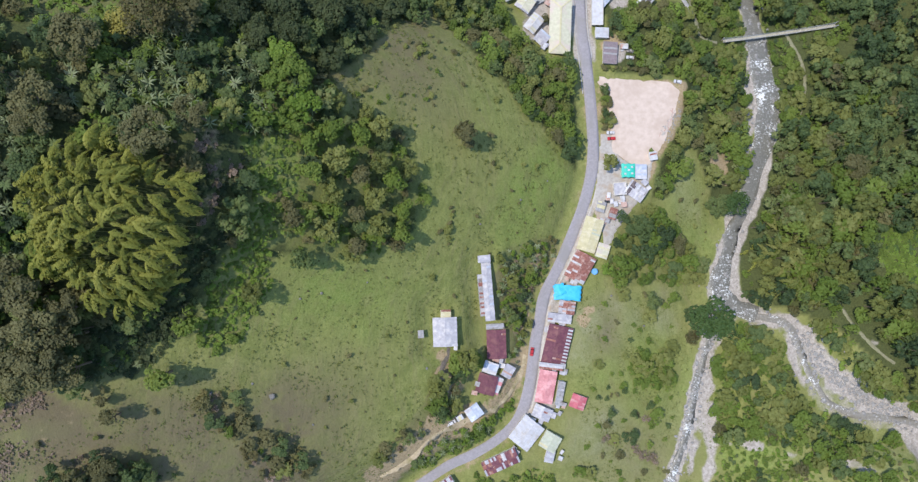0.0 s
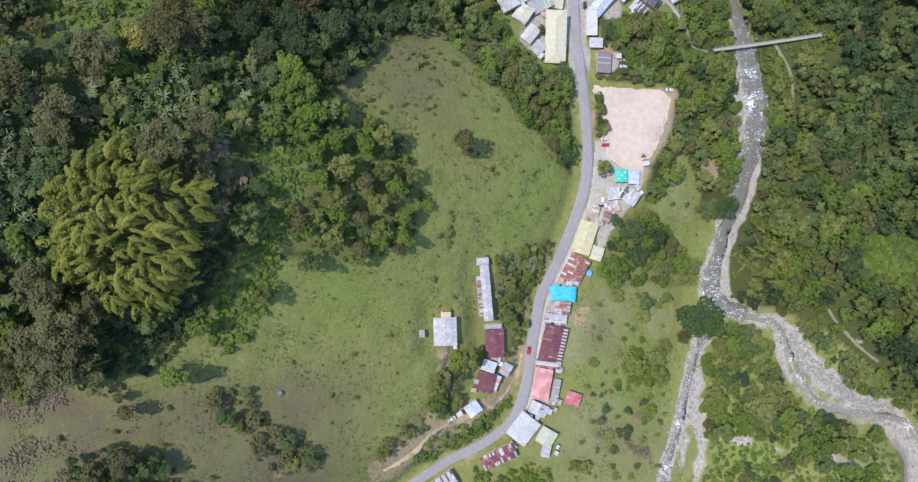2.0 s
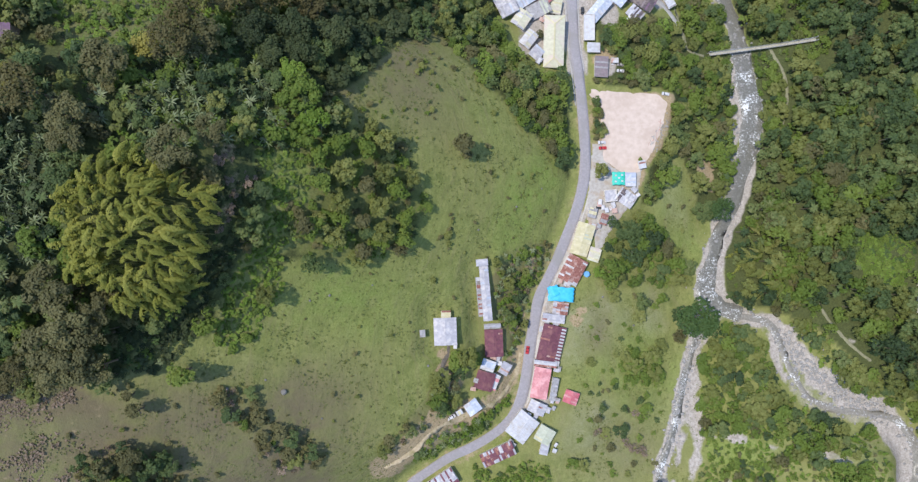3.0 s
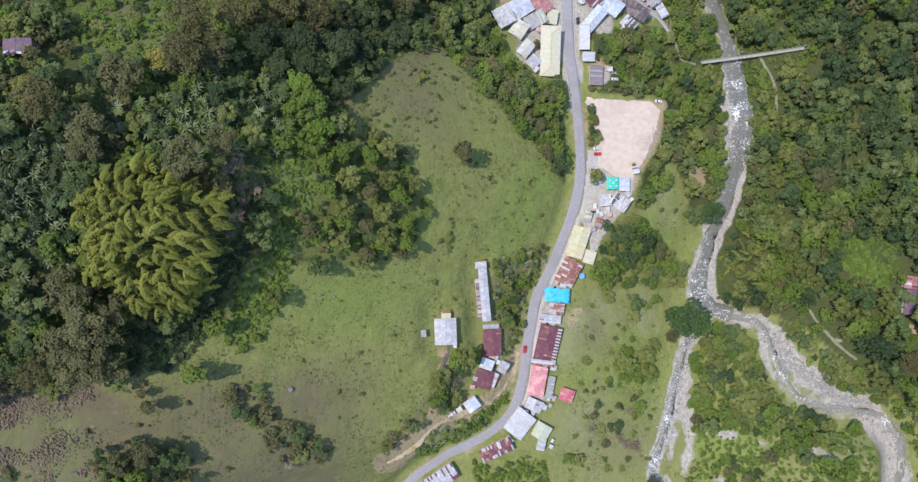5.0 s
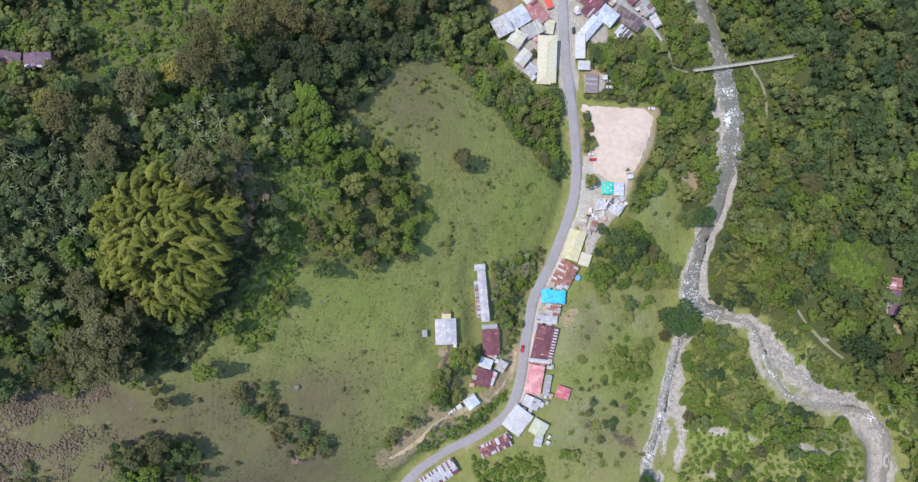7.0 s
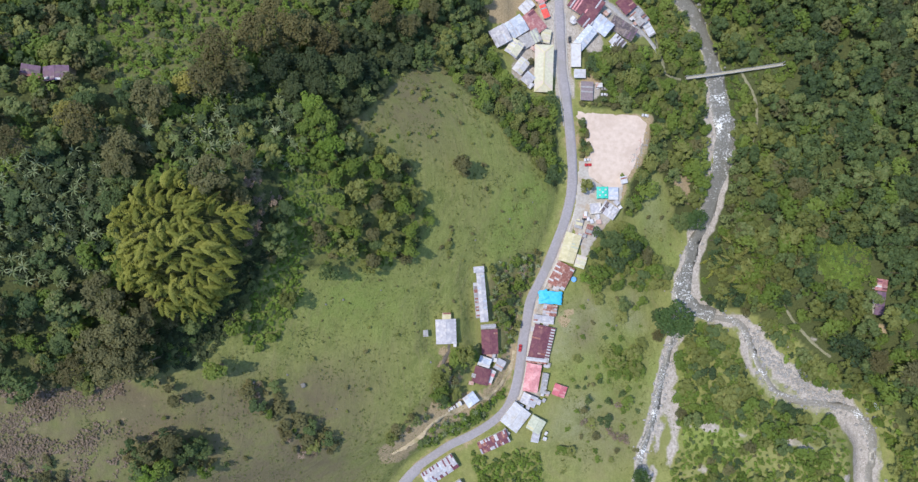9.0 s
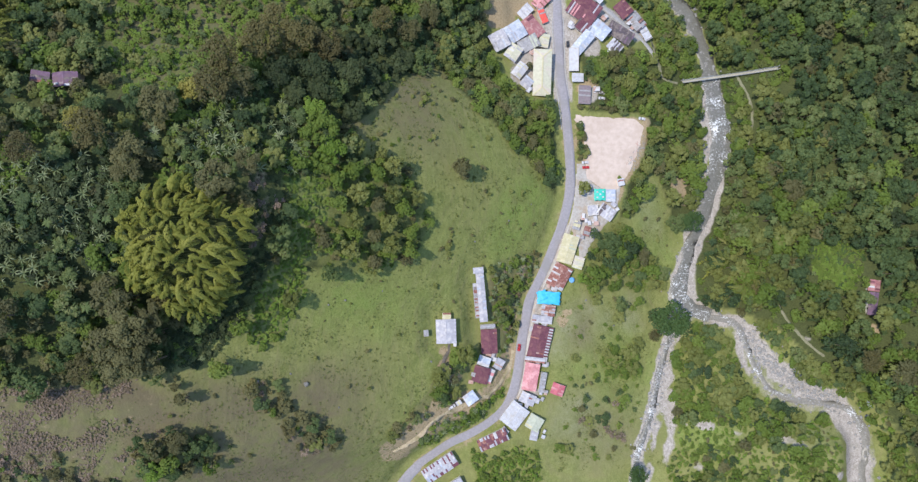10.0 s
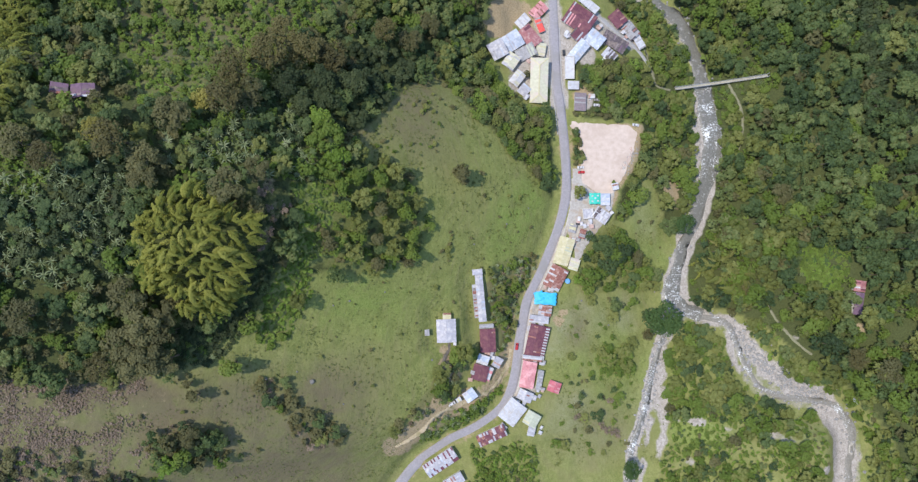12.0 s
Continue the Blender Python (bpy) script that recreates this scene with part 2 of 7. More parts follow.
M_OLIVE = rough_surface("faded_green_sheet", (0.37, 0.40, 0.30), (0.48, 0.50, 0.41), 0.7, 0.75, 0, 0.01, (0.44, 0.44, 0.34), 0.3)
M_TARP = rough_surface("blue_tarpaulin", (0.02, 0.33, 0.60), (0.06, 0.47, 0.76), 0.5, 0.45, 0, 0.05)
M_GREENTARP = rough_surface("green_awning", (0.02, 0.42, 0.32), (0.05, 0.55, 0.44), 0.5, 0.5, 0, 0.03)
M_BLUEPLASTIC = rough_surface("blue_plastic", (0.12, 0.34, 0.64), (0.20, 0.46, 0.76), 0.5, 0.4, 0, 0.01)
M_GLASS = rough_surface("dark_pane", (0.02, 0.022, 0.025), (0.04, 0.045, 0.05), 0.5, 0.12, 0, 0.0)
M_TYRE = rough_surface("tyre_rubber", (0.02, 0.02, 0.02), (0.035, 0.035, 0.035), 2, 0.9, 0, 0.0)
M_STEEL = rough_surface("galvanised_steel", (0.40, 0.41, 0.42), (0.55, 0.56, 0.56), 1.5, 0.5, 0.6, 0.0)

M_LEAF = foliage("forest_leaves", [(0.0, (0.034, 0.057, 0.027)), (0.3, (0.062, 0.100, 0.037)), (0.55, (0.102, 0.148, 0.050)), (0.8, (0.158, 0.200, 0.066)), (1.0, (0.222, 0.238, 0.094))], 0.38)
M_DULL = foliage("dull_leaves", [(0.0, (0.083, 0.084, 0.035)), (0.5, (0.125, 0.123, 0.050)), (1.0, (0.171, 0.165, 0.068))])
M_BRIGHT = foliage("bright_leaves", [(0.0, (0.092, 0.142, 0.027)), (0.5, (0.142, 0.206, 0.037)), (1.0, (0.208, 0.264, 0.060))], 0.4)
M_BAMBOO = foliage("bamboo_leaves", [(0.0, (0.155, 0.175, 0.033)), (0.5, (0.255, 0.268, 0.052)), (1.0, (0.350, 0.346, 0.084))], 0.35)
M_TANBAMBOO = foliage("tan_bamboo_leaves", [(0.0, (0.118, 0.144, 0.034)), (0.5, (0.172, 0.192, 0.048)), (1.0, (0.255, 0.240, 0.075))], 0.35)
M_LIME = foliage("lime_green_leaves", [(0.0, (0.118, 0.195, 0.028)), (0.5, (0.172, 0.265, 0.042)), (1.0, (0.240, 0.325, 0.070))], 0.4)
M_BANANA = foliage("banana_leaves", [(0.0, (0.105, 0.145, 0.060)), (0.5, (0.170, 0.210, 0.095)), (1.0, (0.290, 0.330, 0.190))], 0.3)
M_YELLOW = foliage("yellowing_leaves", [(0.0, (0.17, 0.16, 0.035)), (0.5, (0.26, 0.24, 0.055)), (1.0, (0.34, 0.32, 0.09))], 0.3)
M_BROWN = foliage("brownish_leaves", [(0.0, (0.076, 0.070, 0.028)), (0.5, (0.118, 0.108, 0.040)), (1.0, (0.170, 0.155, 0.058))])
M_OLIVELEAF = foliage("olive_leaves", [(0.0, (0.104, 0.126, 0.034)), (0.5, (0.160, 0.182, 0.048)), (1.0, (0.222, 0.238, 0.074))])
M_DRYFERN = foliage("dry_fern", [(0.0, (0.158, 0.124, 0.080)), (0.5, (0.222, 0.172, 0.124)), (1.0, (0.300, 0.226, 0.174))])
M_DEEP = foliage("deep_green_leaves", [(0.0, (0.038, 0.074, 0.022)), (0.5, (0.060, 0.108, 0.030)), (1.0, (0.092, 0.145, 0.044))])
# dark leaves; in hollows and below tall trees shade is put into them
M_SHADY = foliage("dark_and_shaded_leaves", [(0.0, (0.028, 0.044, 0.018)), (0.5, (0.050, 0.071, 0.027)), (1.0, (0.086, 0.110, 0.044))], 0.3)
M_TUFT = foliage("grass_tufts", [(0.0, (0.090, 0.120, 0.030)), (0.5, (0.140, 0.175, 0.048)), (1.0, (0.23, 0.235, 0.105))], 0.3)


# ---- the lie of the land ----
def smooth(a, b, x):
    t = np.clip((x - a) / (b - a), 0, 1)
    return t * t * (3 - 2 * t)


ROAD = [(60, 300), (63, 200), (64.5, 150), (65.2, 116), (67.2, 97), (68.9, 78), (70, 59), (69.9, 43), (68.1, 31), (63.8, 17), (58.4, 3.5), (53.3, -8.5), (48, -19), (43.1, -29),
        (40.6, -41), (38.4, -52), (36.3, -67), (32.9, -81), (27.9, -91), (19.1, -99), (7.4, -106), (-4, -111), (-14, -117), (-24, -124), (-33, -134), (-60, -170), (-130, -300)]
STREAM = [(60, 300), (105, 215), (137, 177), (156, 162), (164, 139), (169, 121), (171, 100), (174, 80), (173, 62), (169, 49), (163, 36), (158, 21), (150, 7), (145, -6), (141, -17), (139, -28), (146, -36), (158, -41)]
CREEK = [(158, -41), (171, -43.6), (176.7, -49.7), (180.2, -61), (185, -74), (191, -83.5), (201.5, -88.8), (216, -91.5), (232, -93.5), (240, -98), (246, -111), (245, -124), (242, -140), (250, -220), (260, -320)]
RIVER = STREAM + CREEK[1:]
BRANCH = [(138, -36), (134, -48), (130.3, -58), (126.5, -70), (122, -85), (117.7, -100), (112.4, -114), (109, -123), (105, -150), (90, -220), (70, -320)]


def foot_x(y):
    p = sorted(ROAD, key=lambda q: q[1])
    return np.interp(y, [q[1] for q in p], [q[0] for q in p])


def river_x(y):
    return np.interp(y, [-300, -105, -50, -26, 0, 45, 90, 140, 180, 300], [90, 120, 134, 140, 146, 164, 171, 164, 135, 60])


def road_z(y):
    return -7 - 0.112 * np.clip(y, -400, 400)


def river_z(y):
    return -25 - 0.15 * np.clip(y, -400, 400)


def near_line(x, y, line):
    """Distance to a polyline and the place along it, as the fraction of its length."""
    best, along, run = np.full(np.shape(x), 1e9), np.zeros(np.shape(x)), 0.0
    for (ax, ay), (bx, by) in zip(line, line[1:]):
        dx, dy = bx - ax, by - ay
        size = math.hypot(dx, dy)
        t = np.clip(((x - ax) * dx + (y - ay) * dy) / size ** 2, 0, 1)
        d = np.hypot(x - ax - t * dx, y - ay - t * dy)
        along = np.where(d < best, run + t * size, along)
        best = np.minimum(d, best)
        run += size
    return best, along


def hill_z(x, y):
    xf, xr = foot_x(y), np.maximum(river_x(y), foot_x(y) + 40)
    s = xf - x
    k = 0.485 + 0.14 * np.exp(-((y - 45) / 60) ** 2)
    flat = 0.38 + 0.35 * smooth(20, -60, y)
    se = np.where(s < 165, s, 165 + flat * np.minimum(s - 165, 600))
    west = road_z(y) + k * np.maximum(se - 5 - 15 * smooth(88, 108, y), 0)
    mid = road_z(y) + (river_z(y) - road_z(y)) * smooth(0, 1, (x - xf - 14) / (xr - xf - 14))
    east = river_z(y) + 0.14 * (x - xr) + 0.25 * np.clip(x - xr - 130, 0, 900)
    return np.where(x < xf, west, np.where(x < xr, mid, east))


LOT = [(70, 41), (72, 82), (118, 82), (113, 62), (102, 44), (96, 30), (84, 18), (72, 24)]


def lot_distance(x, y):
    """Distance outside the gravel lot's platform."""
    d, _ = near_line(x, y, LOT + LOT[:1])
    inside = np.zeros(np.shape(x), bool)
    for (ax, ay), (bx, by) in zip(LOT, LOT[1:] + LOT[:1]):
        inside ^= ((ay > y) != (by > y)) & (x < ax + (y - ay) * (bx - ax) / (by - ay + 1e-9))
    return np.where(inside, 0, d)


# level terraces cut for houses: centre and half sizes
TERRACES = [(-6.5, -41, 7, 9), (13.2, -24, 4.5, 18), (18.2, -48.5, 6, 10), (14.5, -66, 6, 8), (24, -64, 3.5, 5), (7.2, -82, 5, 5), (52, 112, 8, 17), (33, 134, 13, 9), (38, 114, 8, 10), (46, 144, 8, 10)]


def ground_z(x, y):
    x, y = np.asarray(x, float), np.asarray(y, float)
    z = hill_z(x, y)
    for cx, cy, hx, hy in TERRACES:
        d = np.maximum(np.abs(x - cx) - hx, np.abs(y - cy) - hy)
        z = z + (hill_z(np.full(np.shape(x), float(cx)), y) - z) * (1 - smooth(0, 9, d)) * 0.5
    d, _ = near_line(x, y, RIVER)
    z = z + (river_z(y) + 0.03 * np.maximum(x - 150, 0) - z) * (1 - smooth(7, 24, d)) * 0.9
    d2, _ = near_line(x, y, BRANCH)
    z = z + (river_z(y) - z) * (1 - smooth(5, 20, d2)) * 0.9
    p = lot_distance(x, y)
    z = z + (road_z(y) - z) * (1 - smooth(0.5, 12, p))
    r, _ = near_line(x, y, ROAD)
    z = z + (road_z(np.clip(y, -125, 400)) + 0.09 * np.maximum(-40 - x, 0) - z) * (1 - smooth(4.5, 13, r))
    return z


def within(poly, x, y):
    hit = np.zeros(np.shape(x), bool)
    for (ax, ay), (bx, by) in zip(poly, poly[1:] + poly[:1]):
        hit ^= ((ay > y) != (by > y)) & (x < ax + (y - ay) * (bx - ax) / (by - ay + 1e-9))
    return hit


def height(x, y):
    return float(ground_z(x, y))


# stretches of plants and bare soil, as outlines on the plan
WEST_WOOD = [(-22, 105), (-45, 74), (-52, 68), (-47, 50), (-26, 49), (-14, 19), (-24, 0), (-55, -7), (-73, -4), (-76, -14), (-90, -32), (-103, -38), (-112, -36), (-126, -38), (-134, -50), (-161, -55), (-205, -52), (-330, -60),
             (-330, 260), (40, 260), (42, 175), (22, 170), (14, 140), (-4, 122)]
NORTH_BELT = [(-12, 114), (4, 92), (19, 80), (34, 64), (49, 51), (60, 37), (62, 65), (60, 92), (44, 96), (31, 104), (24, 122), (18, 140), (0, 135)]
BAMBOO = [(-139, 12), (-135, 24), (-124, 29), (-113, 31), (-103, 26), (-97, 24), (-92, 18), (-95, 8), (-98, 0), (-101, -8), (-104, -16), (-111, -22), (-116, -21), (-123, -18), (-136, -12), (-137, -2)]
SCAR = [(-96, 40), (-86, 41), (-79, 33), (-81, 22), (-88, 14), (-93, 4), (-97, 10), (-93, 24)]
BRIGHT_A = [(-66, 67), (-57, 59), (-56, 42), (-70, 22), (-78, 25), (-72, 52)]
BRIGHT_B = [(-94, -45), (-103, -38), (-100, -26), (-90, -6), (-82, 8), (-76, 24), (-68, 30), (-66, 10), (-74, -4), (-76, -18), (-86, -38)]
BANANA = [(-118, 85), (-78, 91), (-70, 42), (-105, 37), (-140, 45), (-205, 40), (-205, -8), (-155, -8), (-142, 40), (-138, 62)]
EAST_WOOD = [(146, 190), (164, 158), (171, 136), (175, 118), (179, 69), (165, 30), (151, 2), (152, -30), (178, -37), (196, -46), (216, -66), (236, -78), (252, -88), (262, -110), (268, -170), (420, -190), (420, 260), (120, 260)]
EAST_SCRUB = [(182, -40), (196, -47), (214, -66), (236, -79), (252, -90), (262, -112), (268, -170), (252, -170), (254, -112), (240, -90), (212, -78), (196, -66), (188, -50)]
BRACKEN = [(-146, -54), (-206, -50), (-260, -52), (-260, -112), (-160, -108), (-146, -90), (-136, -66)]
SOUTH_GREEN = [(6, -114), (22, -117), (38, -112), (48, -118), (50, -150), (0, -160), (4, -142), (10, -126)]
TUSSOCKS = [(-48, 66), (-22, 100), (-4, 98), (-6, 60), (-22, 40), (-34, 52)]
BANK_BAMBOO = [(157, -4), (164, 6), (176, 8), (186, 0), (187, -14), (180, -26), (166, -28), (157, -18)]
EAST_BAMBOO = [(200, 92), (232, 98), (238, 60), (226, 34), (196, 30), (190, 60)]
RIVERSIDE = [(177, 110), (190, 108), (199, 100), (200, 80), (192, 64), (182, 56), (179, 80)]
CORNER_BAMBOO = [(-226, 130), (-207, 122), (-196, 90), (-200, 68), (-226, 70)]
MEADOW = [(76, -24), (128, -32), (118, -50), (114, -80), (106, -125), (56, -125), (60, -92), (68, -70), (68, -40)]
SHORE_WOOD = [(114, 168), (134, 174), (150, 160), (158, 142), (152, 126), (138, 122), (130, 142), (122, 156)]
GROVE = [(-68, 44), (-26, 49), (-14, 19), (-22, -2), (-55, -9), (-76, 2), (-74, 20)]
LANE = [(76, 176), (85, 166), (101, 153), (121, 139), (131, 126)]
CLEARING = [(217, 4), (230, 10), (249, 4), (250, -10), (240, -24), (224, -24)]
ISLAND = [(139, -52), (152, -46), (168, -48), (172, -64), (182, -84), (200, -95), (226, -100), (224, -160), (118, -160), (128, -123), (134, -82)]
BANK_WOOD = [(77, 126), (110, 130), (156, 142), (162, 120), (165, 97), (163, 59), (157, 32), (140, 15), (134, 36), (124, 56), (116, 36), (110, 22), (101, 24), (106, 42), (118, 62), (122, 88), (84, 90)]
FAR_BANK = [(75, 185), (128, 160), (150, 150), (128, 190), (100, 215), (75, 230)]
MID_WOOD = [(82, 12), (98, 18), (114, 6), (131, -8), (128, -24), (108, -20), (84, -24), (72, -16), (77, 0)]
MID_CLUMP = [(90, -56), (105, -56), (114, -66), (110, -77), (94, -77), (86, -65)]
HEDGE = [(19, -5), (35, 0), (50, 1), (51, -6), (44, -16), (38, -31), (35, -46), (33, -60), (29, -73), (25, -66), (24, -56), (22, -44), (18, -34), (18, -16)]
STRIP = [(33, -70), (30, -82), (22, -92), (8, -100), (-17, -111), (-26, -112), (-14, -95), (8, -88), (22, -82)]
SOUTH_BUSH = [(-14, -72), (-2, -68), (2, -80), (-10, -87), (-22, -96), (-28, -96), (-24, -84)]
YARD = [(-2, -56), (10, -54), (6, -62), (0, -76), (-14, -72), (-10, -60)]
TRACK = [(33, -57), (28, -70), (19, -80), (4, -85), (-12, -91), (-23, -101), (-37, -110)]
EAST_PATH = [(186, 118), (191, 107), (194, 96), (193.5, 84), (190, 70)]
EAST_TRAIL = [(199, -32), (202, -40.5), (208, -49), (215, -57), (221, -62)]
BANK_PATH = [(128, 140), (132, 126), (135, 115), (146, 112)]
# shingle banks: a line and half its width
RIVER_BANKS = [([(165, 106), (166, 94), (166.5, 82), (165, 72)], 4.4), ([(167, 92), (165, 80), (164, 68), (162, 56), (158, 41)], 2.8), ([(166, 33), (161, 20), (154, 7), (149, -6), (147, -22), (150, -36)], 3.6), ([(150, -36), (161, -42), (174, -42), (182, -49), (187, -59)], 3.6), ([(187, -59), (196, -71), (211, -83), (227, -89)], 5.6), ([(174.5, -51), (174.8, -62), (180, -73)], 1.6), ([(232, -95), (240, -115), (238, -140)], 7.5)]
BRANCH_BANKS = [([(138, -53), (133, -62)], 0.8), ([(132, -64), (130, -74), (128, -84), (126.5, -96)], 3.0), ([(122, -104), (119, -116), (116, -128), (112, -150)], 1.0), ([(134, -103.5), (152, -104.2)], 1.3), ([(131.5, -86), (129, -98), (131.5, -104)], 3.0), ([(131, -106), (128.5, -114), (125, -126)], 2.2), ([(137, 176), (128, 182)], 6.0), ([(168, 92), (166, 84)], 2.0)]
BANKS = RIVER_BANKS + BRANCH_BANKS
# fresh green and pale worn grass: x, y, radius, strength
LUSH = [(46, 38, 13, 0.8), (33, 23, 16, 0.8), (27, 3, 13, 0.6), (-37, -23, 22, 0.5), (-60, -20, 18, 0.6), (70, -68, 9, 0.6), (100, -62, 15, 0.8), (126, 0, 12, 0.6), (118, 24, 12, 0.5), (112, -88, 10, 0.35), (150, -112, 12, 0.9), (170, -104, 9, 0.7), (140, -108, 8, 0.9), (205, -104, 9, 0.7), (166, -70, 6, 0.6), (92, -82, 12, 0.4), (118, -74, 7, 0.4), (14, 60, 14, 0.3), (-12, 10, 12, 0.3)]
PALE = [(76, -109, 20, 0.25), (95, -111, 16, 0.15), (63, -102, 12, 0.5), (76, -91, 8, 0.7), (106, -41, 7, 0.7), (90, -40, 7, 0.6), (62, -40, 9, 1.0), (60, -57, 7, 1.0), (80, -32, 6, 0.7), (76, -48, 11, 0.25), (112, -44, 8, 0.25), (108, -27, 9, 0.45), (66, -88, 9, 0.4), (116, 32, 10, 0.6), (124, 18, 8, 0.5), (112, -92, 9, 0.2), (210, -110, 16, 0.4), (170, -112, 9, 0.4), (222, -76, 8, 0.5)]
LAWN = [(-80, 40), (-66, 40), (-62, 32), (-64, 19), (-77, 18), (-80, 30)]
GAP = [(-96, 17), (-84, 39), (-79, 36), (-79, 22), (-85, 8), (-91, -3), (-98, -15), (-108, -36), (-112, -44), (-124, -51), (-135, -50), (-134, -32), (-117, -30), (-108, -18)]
LIME_PATCH = [(-196, 50), (-184, 52), (-178, 44), (-178, 36), (-184, 30), (-200, 30), (-204, 42)]
BRIGHT_C = [(-178, 205), (-172, 120), (-160, 96), (-148, 76), (-118, 73), (-108, 84), (-100, 100), (-60, 150), (-50, 200)]
YARDS = [(56, 130, 9), (58, 142, 9), (57, 152, 8), (72, 138, 9), (70, 150, 9), (86, 130, 8), (98, 146, 10), (106, 152, 9), (118, 144, 8), (90, 158, 9), (72, 128, 8), (44, 112, 7), (84, 100, 7), (41, 124, 11), (45, 134, 10), (40, 112, 9), (90, 150, 11), (84, 138, 9), (108, 148, 9), (97, 152, 9), (62, 150, 6), (36, 128, 8), (82, 22, 8), (76, 14, 6), (58, -20, 5), (52, -34, 6), (43, -62, 5), (44, -82, 6), (19, -58, 6)]
SAND = [(189, -108, 5.5), (195, -110.5, 7), (202, -114, 6.5), (168, -108, 4), (144, -128, 5), (212, -52, 4), (224, -130, 6)]
SLOPE_BARE = [(-6, -56, 4), (-8, -62, 5), (-24, -103, 8), (-30, -106, 7), (-14, -92, 4), (-6, -36, 3), (-8, -54, 4), (-6, -62, 6), (-2, -70, 6), (-21, -96, 9), (-27, -103, 9), (-14, -91, 8), (-34, -111, 10), (-6, -87, 5), (-12, -83, 5), (-38, -112, 7)]
HAMLET_BARE = [(27, 150, 14), (34, 162, 12), (42, 126, 13), (48, 142, 12), (84, 148, 16), (98, 148, 13), (112, 148, 12), (72, 130, 9), (82, 104, 9), (44, 158, 14), (30, 158, 14)]
VALLEY_BARE = [(63, -40, 5), (66, -35, 4), (141, 45, 5.5), (144.5, 39, 6), (147, 33, 4), (142, 50, 4), (250, -46, 5), (147, 46, 5), (146, 52, 4), (116, 70, 4), (111, 56, 4), (106, 48, 3.5), (118, 76, 4), (20, -60, 5), (22, -68, 5), (28, -60, 4), (30, -44, 4), (33, -36, 4), (38, -12, 4), (23, -72, 4), (40, -8, 3), (37, -18, 3), (34, -30, 2.5)]
BARE = SLOPE_BARE + HAMLET_BARE + VALLEY_BARE


# ---- meshes ----
def mesh_object(name, verts, faces, mats, parent=None, mat_index=None, tone=None, shade=False):
    """One object from arrays of corners and of faces with the same number of corners each."""
    me = bpy.data.meshes.new(name)
    verts, faces = np.asarray(verts, np.float32), np.asarray(faces, np.int32)
    k = faces.shape[1]
    me.vertices.add(len(verts))
    me.vertices.foreach_set("co", verts.ravel())
    me.loops.add(faces.size)
    me.loops.foreach_set("vertex_index", faces.ravel())
    me.polygons.add(len(faces))
    me.polygons.foreach_set("loop_start", np.arange(0, faces.size, k, dtype=np.int32))
    me.polygons.foreach_set("use_smooth", np.full(len(faces), shade))
    for m in mats if isinstance(mats, (list, tuple)) else [mats]:
        me.materials.append(m)
    if mat_index is not None:
        me.polygons.foreach_set("material_index", np.asarray(mat_index, np.int32))
    if tone is not None:
        me.attributes.new("tone", "FLOAT", "POINT").data.foreach_set("value", np.asarray(tone, np.float32))
    me.update(calc_edges=True)
    ob = new(name, me)
    if parent:
        ob.parent = parent
    return ob


def part(name, bm, mat, parent, label=""):
    me = bpy.data.meshes.new(name)
    bm.to_mesh(me)
    bm.free()
    for m in mat if isinstance(mat, (list, tuple)) else [mat]:
        me.materials.append(m)
    ob = new(name, me)
    ob.parent = parent
    return tagged(ob, label)


def add_box(bm, size, at=(0, 0, 0), rot=None, index=0, bevel=0.0):
    made = bmesh.ops.create_cube(bm, size=1, matrix=Matrix.Translation(at) @ (rot or Matrix()) @ Matrix.Diagonal((*size, 1)))
    faces = list({f for v in made["verts"] for f in v.link_faces})
    for f in faces:
        f.material_index = index
    if bevel:
        edges = list({e for f in faces for e in f.edges})
        bmesh.ops.bevel(bm, geom=edges, offset=bevel, segments=1, affect="EDGES")
    return bm


def box(size, at=(0, 0, 0), rot=None, bevel=0.0):
    return add_box(bmesh.new(), size, at, rot, 0, bevel)


def rounded_line(line, step=2.5):
    """Points a step apart on a smooth curve through a polyline."""
    p = np.array([line[0]] + list(line) + [line[-1]], float)
    out = []
    for i in range(1, len(p) - 2):
        a, b, c, d = p[i - 1:i + 3]
        n = max(2, int(np.hypot(*(c - b)) / step))
        t = np.linspace(0, 1, n, endpoint=False)[:, None]
        out.append(0.5 * ((2 * b) + (c - a) * t + (2 * a - 5 * b + 4 * c - d) * t ** 2 + (3 * b - a - 3 * c + d) * t ** 3))
    return np.concatenate(out + [p[-1:]])


